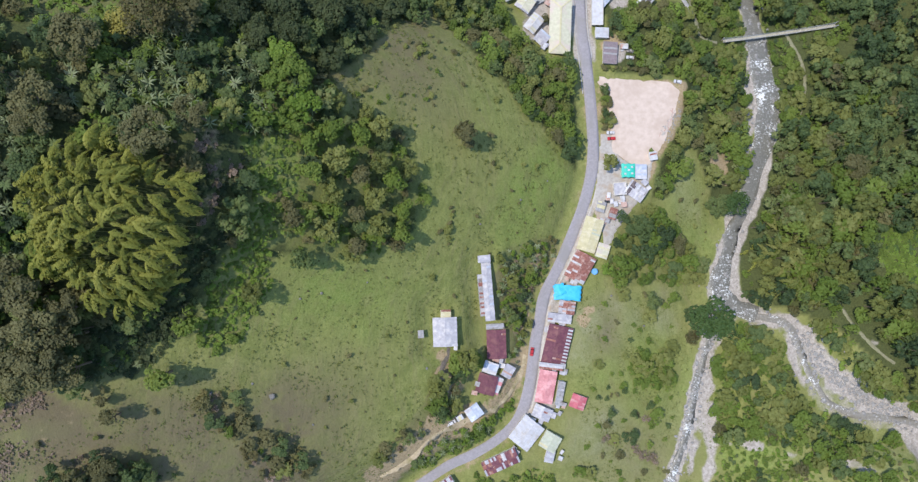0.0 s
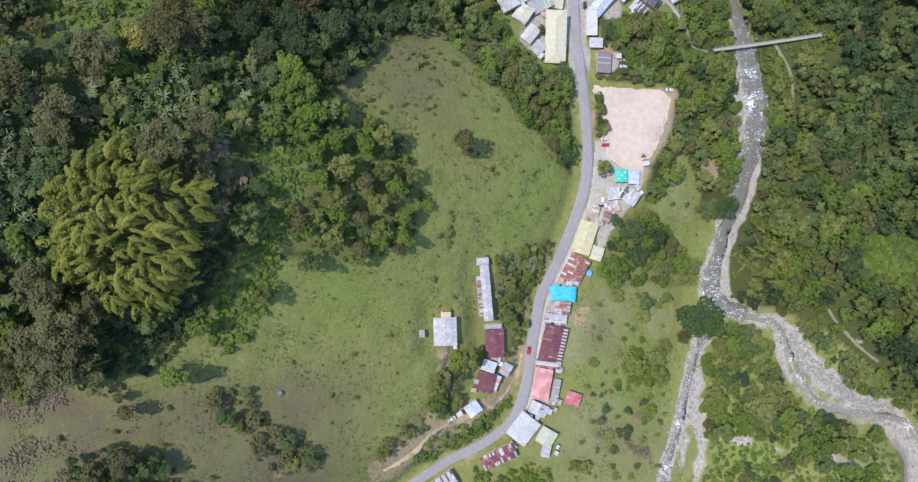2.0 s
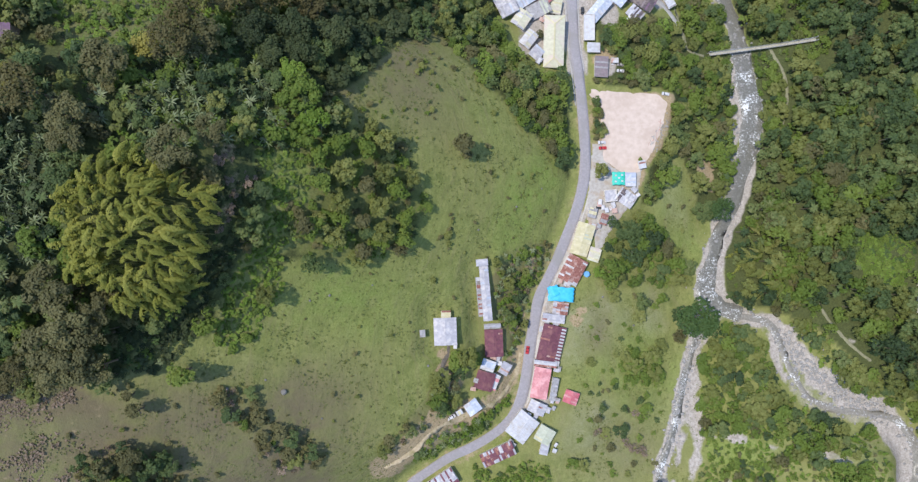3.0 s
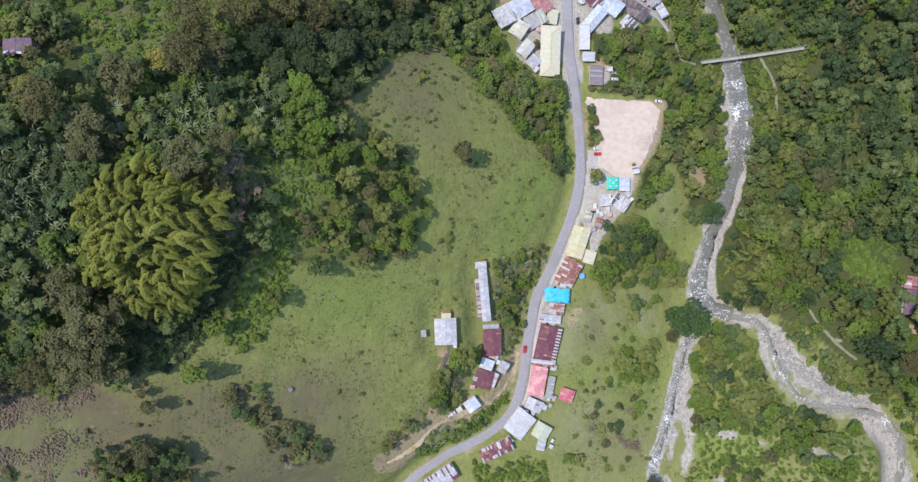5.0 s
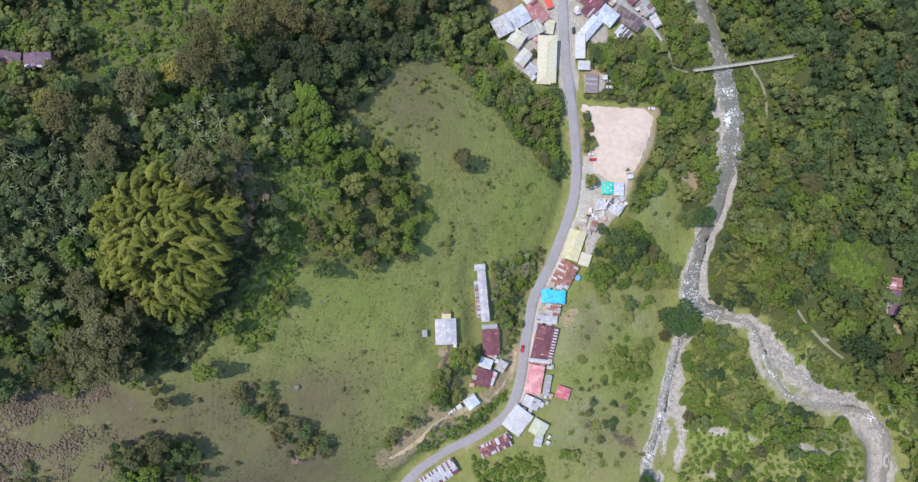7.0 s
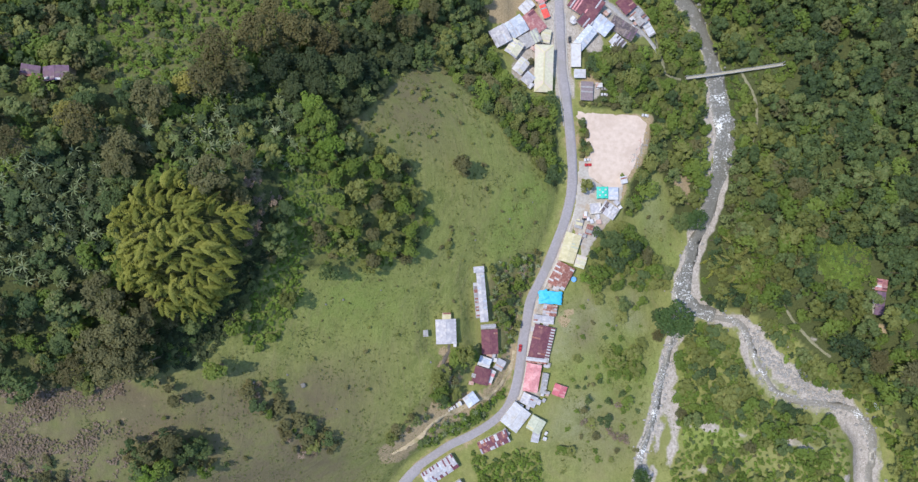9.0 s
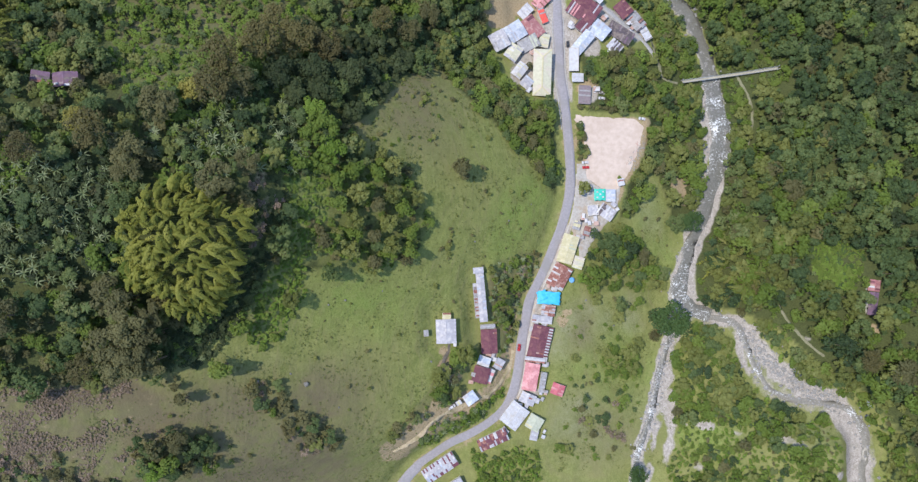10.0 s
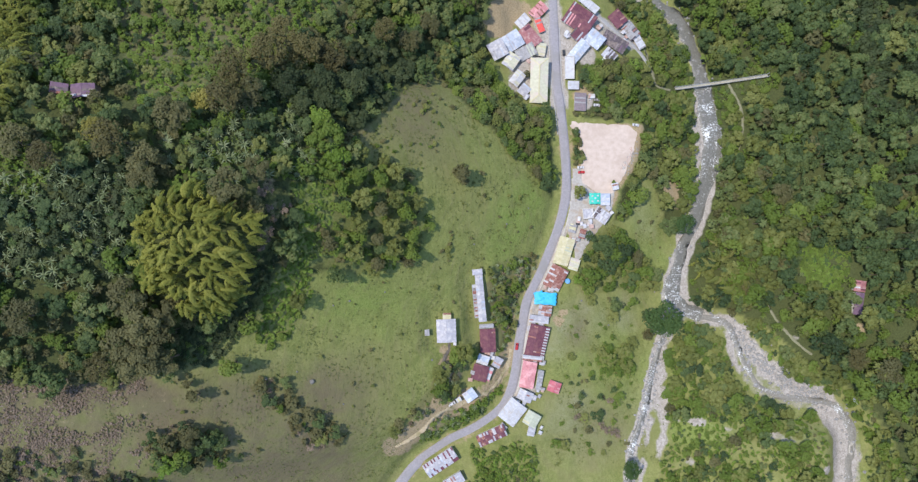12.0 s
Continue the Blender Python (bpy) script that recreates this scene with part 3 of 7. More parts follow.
def ribbon(name, line, mat, cross, zs, step=2.5, wobble=0.0, seed=1, breadth=None):
    """A strip along a line. cross: (offset to the left, rise) across it; zs(x, y): the height it lies at; breadth(y): a factor on its width."""
    c = rounded_line(line, step)
    d = np.gradient(c, axis=0)
    d /= np.linalg.norm(d, axis=1)[:, None]
    side = np.stack([-d[:, 1], d[:, 0]], 1)
    rng, verts = np.random.default_rng(seed), []
    k = len(cross)
    for j, (off, rise) in enumerate(cross):
        off = off * (breadth(c[:, 1]) if breadth else np.ones(len(c)))
        shift = np.convolve(rng.normal(0, wobble, len(c) + 4), np.ones(5) / 5, "valid") * 2 if wobble else 0
        q = c + side * (off + np.sign(off) * shift)[:, None]
        verts.append(np.column_stack([q, zs(c[:, 0], c[:, 1]) + rise]))
    v = np.stack(verts, 1).reshape(-1, 3)
    i = np.arange(len(c) - 1)[:, None] * k + np.arange(k - 1)[None]
    f = np.stack([i, i + k, i + k + 1, i + 1], -1).reshape(-1, 4)
    return mesh_object(name, v, f, mat, shade=True)


# ---- the ground ----
def build_ground():
    def axis(a, b):
        out = 2.0 * 1.22 ** np.arange(1, 31)
        out = np.cumsum(out)
        out = out[out < 3500]
        return np.concatenate([a - out[::-1], np.arange(a, b + 0.1, 2.0), b + out])
    xs, ys = axis(-250, 310), axis(-190, 230)
    x, y = np.meshgrid(xs, ys)
    z = ground_z(x, y)
    wob = np.array([noise.noise((a * 0.11, b * 0.11, 0)) for a, b in zip(x.ravel(), y.ravel())]).reshape(x.shape)
    road, _ = near_line(x, y, ROAD)
    riv, _ = near_line(x, y, RIVER)
    bra, _ = near_line(x, y, BRANCH)
    lot = lot_distance(x, y)
    calm = smooth(8, 20, road) * smooth(4, 12, lot) * smooth(8, 20, np.minimum(riv, bra))
    for line in (TRACK, EAST_PATH, EAST_TRAIL, BANK_PATH, LANE):
        calm = calm * smooth(3, 9, near_line(x, y, line)[0])
    z = z + wob * 0.7 * calm
    nx, ny = len(xs), len(ys)
    v = np.column_stack([x.ravel(), y.ravel(), z.ravel()])
    i = (np.arange(ny - 1)[:, None] * nx + np.arange(nx - 1)[None]).ravel()
    ob = mesh_object("ground", v, np.column_stack([i, i + 1, i + nx + 1, i + nx]), M_GROUND, shade=True)

    def store(name, values):
        ob.data.attributes.new(name, "FLOAT", "POINT").data.foreach_set("value", np.clip(values, 0, 1).ravel().astype(np.float32))
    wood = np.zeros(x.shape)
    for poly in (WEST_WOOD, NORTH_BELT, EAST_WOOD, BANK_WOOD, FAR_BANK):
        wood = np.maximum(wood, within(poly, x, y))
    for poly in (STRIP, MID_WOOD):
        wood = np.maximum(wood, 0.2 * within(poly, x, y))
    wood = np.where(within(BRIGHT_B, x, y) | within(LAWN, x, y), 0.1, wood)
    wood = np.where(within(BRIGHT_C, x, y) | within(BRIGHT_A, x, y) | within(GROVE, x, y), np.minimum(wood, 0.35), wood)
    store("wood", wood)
    store("dry", smooth(-38, -72, y) * smooth(-20, -75, x) + 1.3 * within(BRACKEN, x, y) + 0.7 * within(HEDGE, x, y) + 0.8 * within(YARD, x, y) + 0.6 * within(SOUTH_BUSH, x, y) + 0.85 * smooth(30, -25, x) * smooth(36, 80, y) + 0.9 * np.exp(-(((x - 74) / 9) ** 2 + ((y + 45) / 16) ** 2)) + 0.6 * np.exp(-(((x - 88) / 30) ** 2 + ((y + 108) / 20) ** 2)))
    bars = np.maximum((1 - smooth(4.2, 7.0, riv - 2.0 * wob)) * np.where(y > -38, 1 - 0.5 * smooth(100, 125, y), 0.5), 1 - smooth(2.8, 4.6, bra - wob))
    for line, r in BANKS:
        d, _ = near_line(x, y, line)
        bars = np.maximum(bars, 1 - smooth(r - 1.6, r + 2.0, d - 3.2 * wob))
    for sx, sy, r in SAND:
        bars = np.maximum(bars, (1 - smooth(r * 0.4, r, np.hypot(x - sx, (y - sy) * 1.5))) * 0.72)
    front = (1 - smooth(5.5, 7.5, road)) * smooth(-92, -86, y) * (1 - smooth(14, 22, y)) * (x > foot_x(y))
    front = np.maximum(front, (1 - smooth(5.0, 7.0, road)) * smooth(92, 98, y) * (1 - smooth(165, 175, y)))
    bars = np.maximum(bars, front * 0.85)
    for sx, sy, r in YARDS:
        bars = np.maximum(bars, (1 - smooth(r * 0.5, r, np.hypot(x - sx, y - sy))) * 0.9)
    store("gravel", bars)
    soil = np.where(within(SCAR, x, y), np.where(x < -86, 0.34, 0.26), 0.0)
    for sx, sy, r in BARE:
        soil = np.maximum(soil, (1 - smooth(r * 0.4, r, np.hypot(x - sx, y - sy))) * 1.0)
    soil = np.maximum(soil, (1 - smooth(3.6, 6.0, road - wob)) * 0.42)
    soil = np.maximum(soil, 0.2 * within(BRACKEN, x, y))
    soil = np.maximum(soil, (1 - smooth(1, 6, lot)) * np.where(x < 80, 0.5, 0.8))
    soil = np.maximum(soil, (1 - smooth(1.5, 7.5, near_line(x, y, TRACK)[0])) * 0.8)
    soil = np.maximum(soil, (1 - smooth(4.0, 11.0, near_line(x, y, TRACK[3:])[0])) * 0.95)
    store("soil", soil)
    def blots(places):
        return sum(k * np.exp(-((x - bx) ** 2 + (y - by) ** 2) / r ** 2) for bx, by, r, k in places)
    store("lush", blots(LUSH) + 0.25 * wob + 0.9 * within(LAWN, x, y))
    store("pale", blots(PALE))
    tagged(ob, "green pasture slope and wooded valley floor", "ground", kind="structure")


build_ground()
road_height = lambda x, y: ground_z(x, y)
road = ribbon("road", ROAD, M_ASPHALT, [(3.1, -0.3), (2.95, 0.10), (1.5, 0.15), (0, 0.17), (-1.5, 0.15), (-2.95, 0.10), (-3.1, -0.3)], road_height, 2.5, 0.12, 7)
tagged(road, "worn grey asphalt road that bends through the valley", "road", kind="structure")
for name, off, line in (("gutter_west", -3.5, [p for p in ROAD if 76 < p[1] < 175]), ("gutter_east", 3.5, [p for p in ROAD if 84 < p[1] < 175])):
    g = ribbon(name, line, M_CONCRETE, [(off + 0.35, -0.3), (off + 0.3, 0.17), (off - 0.3, 0.15), (off - 0.35, -0.3)], road_height)
    tagged(g, "pale concrete gutter along the road's edge", "gutter", kind="structure")
pavement = ribbon("pavement", [p for p in ROAD if -95 < p[1] < 32], M_PAVING, [(3.25, -0.4), (3.3, 0.2), (4.2, 0.22), (5.1, 0.2), (5.15, -0.5)], road_height, 2.5, 0.25, 12)
tagged(pavement, "pale cracked concrete strip between road and houses", "pavement", kind="structure")
tr = ribbon("dirt_track", TRACK, M_TRACK, [(1.9, -0.3), (1.3, 0.06), (0, 0.1), (-1.3, 0.06), (-1.9, -0.3)], lambda x, y: ground_z(x, y), 1.5, 1.0)
for name, line, half, label in (("river_path", EAST_PATH, 0.75, "thin pale footpath along the far bank"), ("forest_trail", EAST_TRAIL, 0.6, "pale earth trail at the forest's edge"), ("bank_path", BANK_PATH, 0.65, "grey footpath down to the footbridge")):
    p = ribbon(name, line, M_PATH, [(half + 0.3, -0.4), (half, 0.16), (0, 0.2), (-half, 0.16), (-half - 0.3, -0.4)], lambda x, y: ground_z(x, y), 1.5, 0.45, 9)
    tagged(p, label, "path", kind="structure")
mud = ribbon("mud_path", [(-5, -50), (-8, -57), (-10, -63), (-14, -70)], M_MUD, [(1.7, -0.3), (1.0, 0.08), (0, 0.1), (-1.0, 0.08), (-1.7, -0.3)], lambda x, y: ground_z(x, y), 1.5, 0.6, 10)
tagged(mud, "dark trodden mud path below the farmhouse", "path", kind="structure")
lane = ribbon("lane", LANE, M_CONCRETE, [(1.9, -0.5), (1.7, 0.15), (0, 0.2), (-1.7, 0.15), (-1.9, -0.5)], lambda x, y: ground_z(x, y), 2.0)
tagged(lane, "narrow pale concrete lane between the houses", "lane", kind="structure")
tagged(tr, "tan dirt track below the houses", "track", kind="structure")


def water_level(x, y):
    return ground_z(x, y) + 0.25


def rapids(ob, spots_):
    co = np.zeros(len(ob.data.vertices) * 3, np.float32)
    ob.data.vertices.foreach_get("co", co)
    co = co.reshape(-1, 3)
    r = sum(k * np.exp(-(((co[:, 0] - x) ** 2 + (co[:, 1] - y) ** 2) / w ** 2)) for x, y, w, k in spots_)
    ob.data.attributes.new("rapid", "FLOAT", "POINT").data.foreach_set("value", np.clip(r, 0, 1.2).astype(np.float32))
    return ob


w1 = ribbon("river_water", STREAM[1:], M_WATER, [(5.9, -0.7), (4.9, 0.05), (2.4, 0.1), (0, 0.08), (-2.4, 0.1), (-4.9, 0.05), (-5.9, -0.7)], water_level, 2.0, 0.9, 3, lambda y: np.interp(y, [-40, -30, -18, -8, 8, 20, 40, 75, 95, 130], [1.0, 1.1, 1.0, 0.6, 0.55, 0.75, 1.0, 1.25, 1.2, 0.9]))
rapids(w1, [(170, 98, 12, 0.7), (174, 80, 16, 1.0), (171, 58, 10, 0.6), (145, -2, 9, 0.5), (138, -22, 14, 1.0), (150, -38, 9, 0.6)])
tagged(w1, "fast grey-green mountain river with white rapids", "river", kind="structure")
w3 = ribbon("creek_water", CREEK, M_SHALLOW, [(2.6, -0.4), (1.2, 0.03), (0, 0.06), (-1.2, 0.03), (-2.6, -0.4)], water_level, 2.0, 0.7, 5)
rapids(w3, [(172, -44, 12, 0.7), (180, -58, 12, 0.8), (188, -78, 10, 0.6), (205, -90, 10, 0.4), (240, -100, 14, 0.6)])
tagged(w3, "shallow grey creek between shingle banks", "river", kind="structure")
w2 = ribbon("stream_water", BRANCH, M_WATER, [(2.3, -0.5), (1.35, 0.06), (0, 0.1), (-1.35, 0.06), (-2.3, -0.5)], water_level, 2.0, 0.6, 4)
rapids(w2, [(118, -98, 9, 1.1), (130, -60, 8, 0.7), (124, -80, 8, 0.8), (110, -122, 9, 0.9)])
tagged(w2, "narrow side stream over pale stones", "river", kind="structure")


def build_lot():
    bm = bmesh.new()
    pts = [(72.5, 84), (75, 86.5), (112, 83.5), (117, 79), (113, 66), (108, 53), (101, 42), (96, 38), (88, 41), (80, 47), (79.5, 62), (79, 78)]
    fine = []
    for (ax, ay), (bx, by) in zip(pts, pts[1:] + pts[:1]):
        m = max(1, round(math.hypot(bx - ax, by - ay) / 1.8))
        fine += [(ax + (bx - ax) * i / m, ay + (by - ay) * i / m) for i in range(m)]
    pts = [(x + 1.3 * noise.noise((x * 0.35, y * 0.35, 1)), y + 1.3 * noise.noise((x * 0.35, y * 0.35, 8))) for x, y in fine]
    top = [bm.verts.new((x, y, height(x, y) + 0.32)) for x, y in pts]
    low = [bm.verts.new((x, y, height(x, y) - 0.5)) for x, y in pts]
    bmesh.ops.triangulate(bm, faces=[bm.faces.new(top[::-1])])
    for i in range(len(pts)):
        j = (i + 1) % len(pts)
        bm.faces.new((top[i], top[j], low[j], low[i]))
    bmesh.ops.recalc_face_normals(bm, faces=bm.faces)
    me = bpy.data.meshes.new("parking_lot")
    bm.to_mesh(me)
    bm.free()
    me.materials.append(M_LOT)
    tagged(new("parking_lot", me), "open lot of pale pinkish gravel beside the road", "parking lot", kind="structure")
    poly = [(72.6, 46), (73.2, 57), (80.5, 57), (82, 48), (86, 43), (97, 41), (102, 43), (99, 28), (92, 18), (86, 11), (80.5, 3), (77.5, -9), (73, -9), (73, 4), (70, 12), (68.5, 18), (70.5, 30)]
    step = 0.8
    xs, ys = np.arange(68, 104, step), np.arange(-10, 59, step)
    gx, gy = np.meshgrid(xs, ys)
    near = near_line(gx, gy, poly + poly[:1])[0]
    keep = within(poly, gx, gy) & (near_line(gx, gy, ROAD)[0] > 3.0)
    gz = ground_z(gx, gy) + np.where(keep & (near > step), 0.2, -0.3)
    nx = len(xs)
    cell = (keep[:-1, :-1] | keep[:-1, 1:] | keep[1:, 1:] | keep[1:, :-1]).ravel()
    i = (np.arange(len(ys) - 1)[:, None] * nx + np.arange(nx - 1)[None]).ravel()[cell]
    used, f = np.unique(np.column_stack([i, i + 1, i + nx + 1, i + nx]), return_inverse=True)
    v = np.column_stack([gx.ravel(), gy.ravel(), gz.ravel()])[used]
    court = mesh_object("forecourt", v, f.reshape(-1, 4), M_PAVING, shade=True)
    tagged(court, "pale grey concrete forecourt between road and huts", "forecourt", kind="structure")


build_lot()


# ---- plants ----
def leaves(rng, at, normal, size, bend=0.25):
    """Loose folded leaf clumps: four-cornered sheets at the points given, facing about the way given."""
    n = len(at)
    normal = normal / np.linalg.norm(normal, axis=1)[:, None]
    a = np.cross(normal, rng.normal(size=(n, 3)))
    a /= np.linalg.norm(a, axis=1)[:, None]
    b = np.cross(normal, a)
    s = (size * rng.uniform(0.6, 1.35, n))[:, None]
    t = s * rng.uniform(0.45, 0.9, n)[:, None]
    drop = normal * s * bend
    v = np.stack([at + a * s, at + b * t - drop * rng.uniform(0, 2, n)[:, None], at - a * s * 0.9, at - b * t - drop], 1).reshape(-1, 3)
    return v, np.arange(4 * n).reshape(n, 4)


def crown(seed, radius=4.0, tall=4.5, lobes=9, count=300, leaf=0.55, flat=0.75, lump=(0.26, 0.50), out=0.66):
    """A crown of uneven lobes of leaf clumps, standing on z = 0."""
    rng = np.random.default_rng(seed)
    ang = rng.uniform(0, 2 * np.pi, lobes)
    dist = radius * out * np.sqrt(rng.uniform(0, 1, lobes))
    cz = tall * (0.45 + 0.33 * (1 - dist / radius) + rng.uniform(-0.15, 0.12, lobes))
    cen = np.column_stack([dist * np.cos(ang), dist * np.sin(ang), cz])
    rad = radius * rng.uniform(*lump, lobes)
    pick = rng.choice(lobes, count, p=rad ** 2 / (rad ** 2).sum())
    d = rng.normal(size=(count, 3))
    d /= np.linalg.norm(d, axis=1)[:, None]
    d[:, 2] = np.where(d[:, 2] < -0.35, -d[:, 2], d[:, 2])
    p = cen[pick] + d * (rad[pick] * rng.uniform(0.72, 1.12, count))[:, None] * np.array([1, 1, flat])
    nrm = d + np.array([0, 0, 0.5]) + rng.normal(0, 0.30, (count, 3))
    return leaves(rng, p, nrm, leaf)


def fronds(seed, blades=11, long=3.2, wide=0.36, rise=3.0):
    """A star of long arching leaves on top of a short stem."""
    rng = np.random.default_rng(seed)
    v, f = [], []
    t = np.linspace(0, 1, 4)
    for i in range(blades):
        a, size, lift = i * 2.4 + rng.uniform(-0.3, 0.3), long * rng.uniform(0.65, 1.1), rng.uniform(0.1, 0.75)
        out, up = size * t, rise + size * (lift * t - (0.35 + 0.45 * lift) * t ** 2)
        half = wide * np.array([0.45, 1.0, 0.85, 0.08]) * rng.uniform(0.8, 1.2)
        for side in (-1, 1):
            k = len(v)
            for o, u, h in zip(out, up, half):
                v.append((o * math.cos(a), o * math.sin(a), u))
                v.append((o * math.cos(a) - side * h * math.sin(a), o * math.sin(a) + side * h * math.cos(a), u - 0.25 * h))
            f += [(k + 2 * j, k + 2 * j + 1, k + 2 * j + 3, k + 2 * j + 2) for j in range(3)]
    return np.array(v), np.array(f)


def trunk(bm, tall, radius, rng, limbs=4, reach=2.0):
    """A tapered trunk with limbs that rise into the crown."""
    def limb(a, b, ra, rb):
        way = Vector(b) - Vector(a)
        turn = way.to_track_quat("Z", "Y").to_matrix().to_4x4()
        bmesh.ops.create_cone(bm, cap_ends=True, segments=7, radius1=ra, radius2=rb, depth=way.length, matrix=Matrix.Translation((Vector(a) + Vector(b)) / 2) @ turn)
    limb((0, 0, -0.6), (0.1, 0, tall * 0.55), radius * 1.25, radius * 0.8)
    limb((0.1, 0, tall * 0.5), (0.0, 0.15, tall), radius * 0.8, radius * 0.4)
    for i in range(limbs):
        a = i * 2 * math.pi / limbs + rng.uniform(-0.5, 0.5)
        z = tall * rng.uniform(0.5, 0.8)
        limb((0.08, 0, z), (reach * math.cos(a), reach * math.sin(a), z + tall * 0.35), radius * 0.45, radius * 0.12)


def tree_template(name, seed, tall_trunk, radius, tall, lobes, count, leaf, mat, flat=0.75, lump=(0.26, 0.50), out=0.66):
    rng = random.Random(seed)
    root = new(name)
    bm = bmesh.new()
    trunk(bm, tall_trunk + tall * 0.3, 0.05 * radius + 0.08, rng, 5, radius * 0.55)
    part("trunk", bm, M_BARK, root)
    v, f = crown(seed, radius, tall, lobes, count, leaf, flat, lump, out)
    v[:, 2] += tall_trunk
    mesh_object("crown", v, f, mat, root, tone=np.full(len(v), 0.0))
    return root


def forest(name, seed, spots, kinds, label, category="forest"):
    """Many crowns and trunks in one mesh. spots: x, y, width, height; kinds: the crown templates with their material number."""
    rng = np.random.default_rng(seed)
    allv, allf, idx, tone, base = [], [], [], [], 0
    z = ground_z(spots[:, 0], spots[:, 1])
    for (x, y, w, h, kind), gz in zip(spots, z):
        v, f, m = kinds[int(kind)]
        a = rng.uniform(0, 2 * np.pi)
        c, s = np.cos(a), np.sin(a)
        q = np.column_stack([(v[:, 0] * c - v[:, 1] * s) * w, (v[:, 0] * s + v[:, 1] * c) * w, v[:, 2] * h]) + (x, y, gz)
        t = rng.uniform(0, 1)
        stem = np.array([(0.16, 0, -1), (-0.08, 0.14, -1), (-0.08, -0.14, -1), (0.06, 0, 5.5 * h), (-0.03, 0.05, 5.5 * h), (-0.03, -0.05, 5.5 * h)]) * (w + 0.3, w + 0.3, 1) + (x, y, gz)
        allv += [q, stem]
        allf += [f + base, np.array([(0, 1, 4, 3), (1, 2, 5, 4), (2, 0, 3, 5)]) + base + len(q)]
        idx += [np.full(len(f), m), np.full(3, 1)]
        tone += [np.full(len(q) + 6, t)]
        base += len(q) + 6
    ob = mesh_object(name, np.concatenate(allv), np.concatenate(allf), [M_LEAF, M_BARK, M_DULL, M_BRIGHT, M_BAMBOO, M_YELLOW, M_OLIVELEAF, M_DRYFERN, M_BROWN, M_BANANA, M_DEEP, M_LIME, M_SHADY], None, np.concatenate(idx), np.concatenate(tone))
    return tagged(ob, label, category, kind="stuff")


def plume(seed, count=80, long=7.6):
    """An arching bamboo top: a feather of long leaves along a bent culm, hanging to both sides."""
    rng = np.random.default_rng(seed)
    t = rng.uniform(0.0, 1, count) ** 0.85
    bend = np.column_stack([long * t, 0.3 * np.sin(t * 4), 3.4 * np.sin(t * 2.2) - 2.2 * t ** 3])
    wide = 1.85 * np.clip(1.04 - t, 0, 1) ** 0.65 * np.clip(t * 4, 0.25, 1)
    side = rng.uniform(-1, 1, count)
    p = bend + np.column_stack([np.abs(side) * 0.9, side * wide, -side ** 2 * wide * 0.75 + rng.normal(0, 0.12, count)])
    n = np.column_stack([0.5 * t + rng.normal(0, 0.16, count), side * 1.1 + rng.normal(0, 0.16, count), np.full(count, 1.0)])
    return leaves(rng, p, n, 0.46, 0.2)


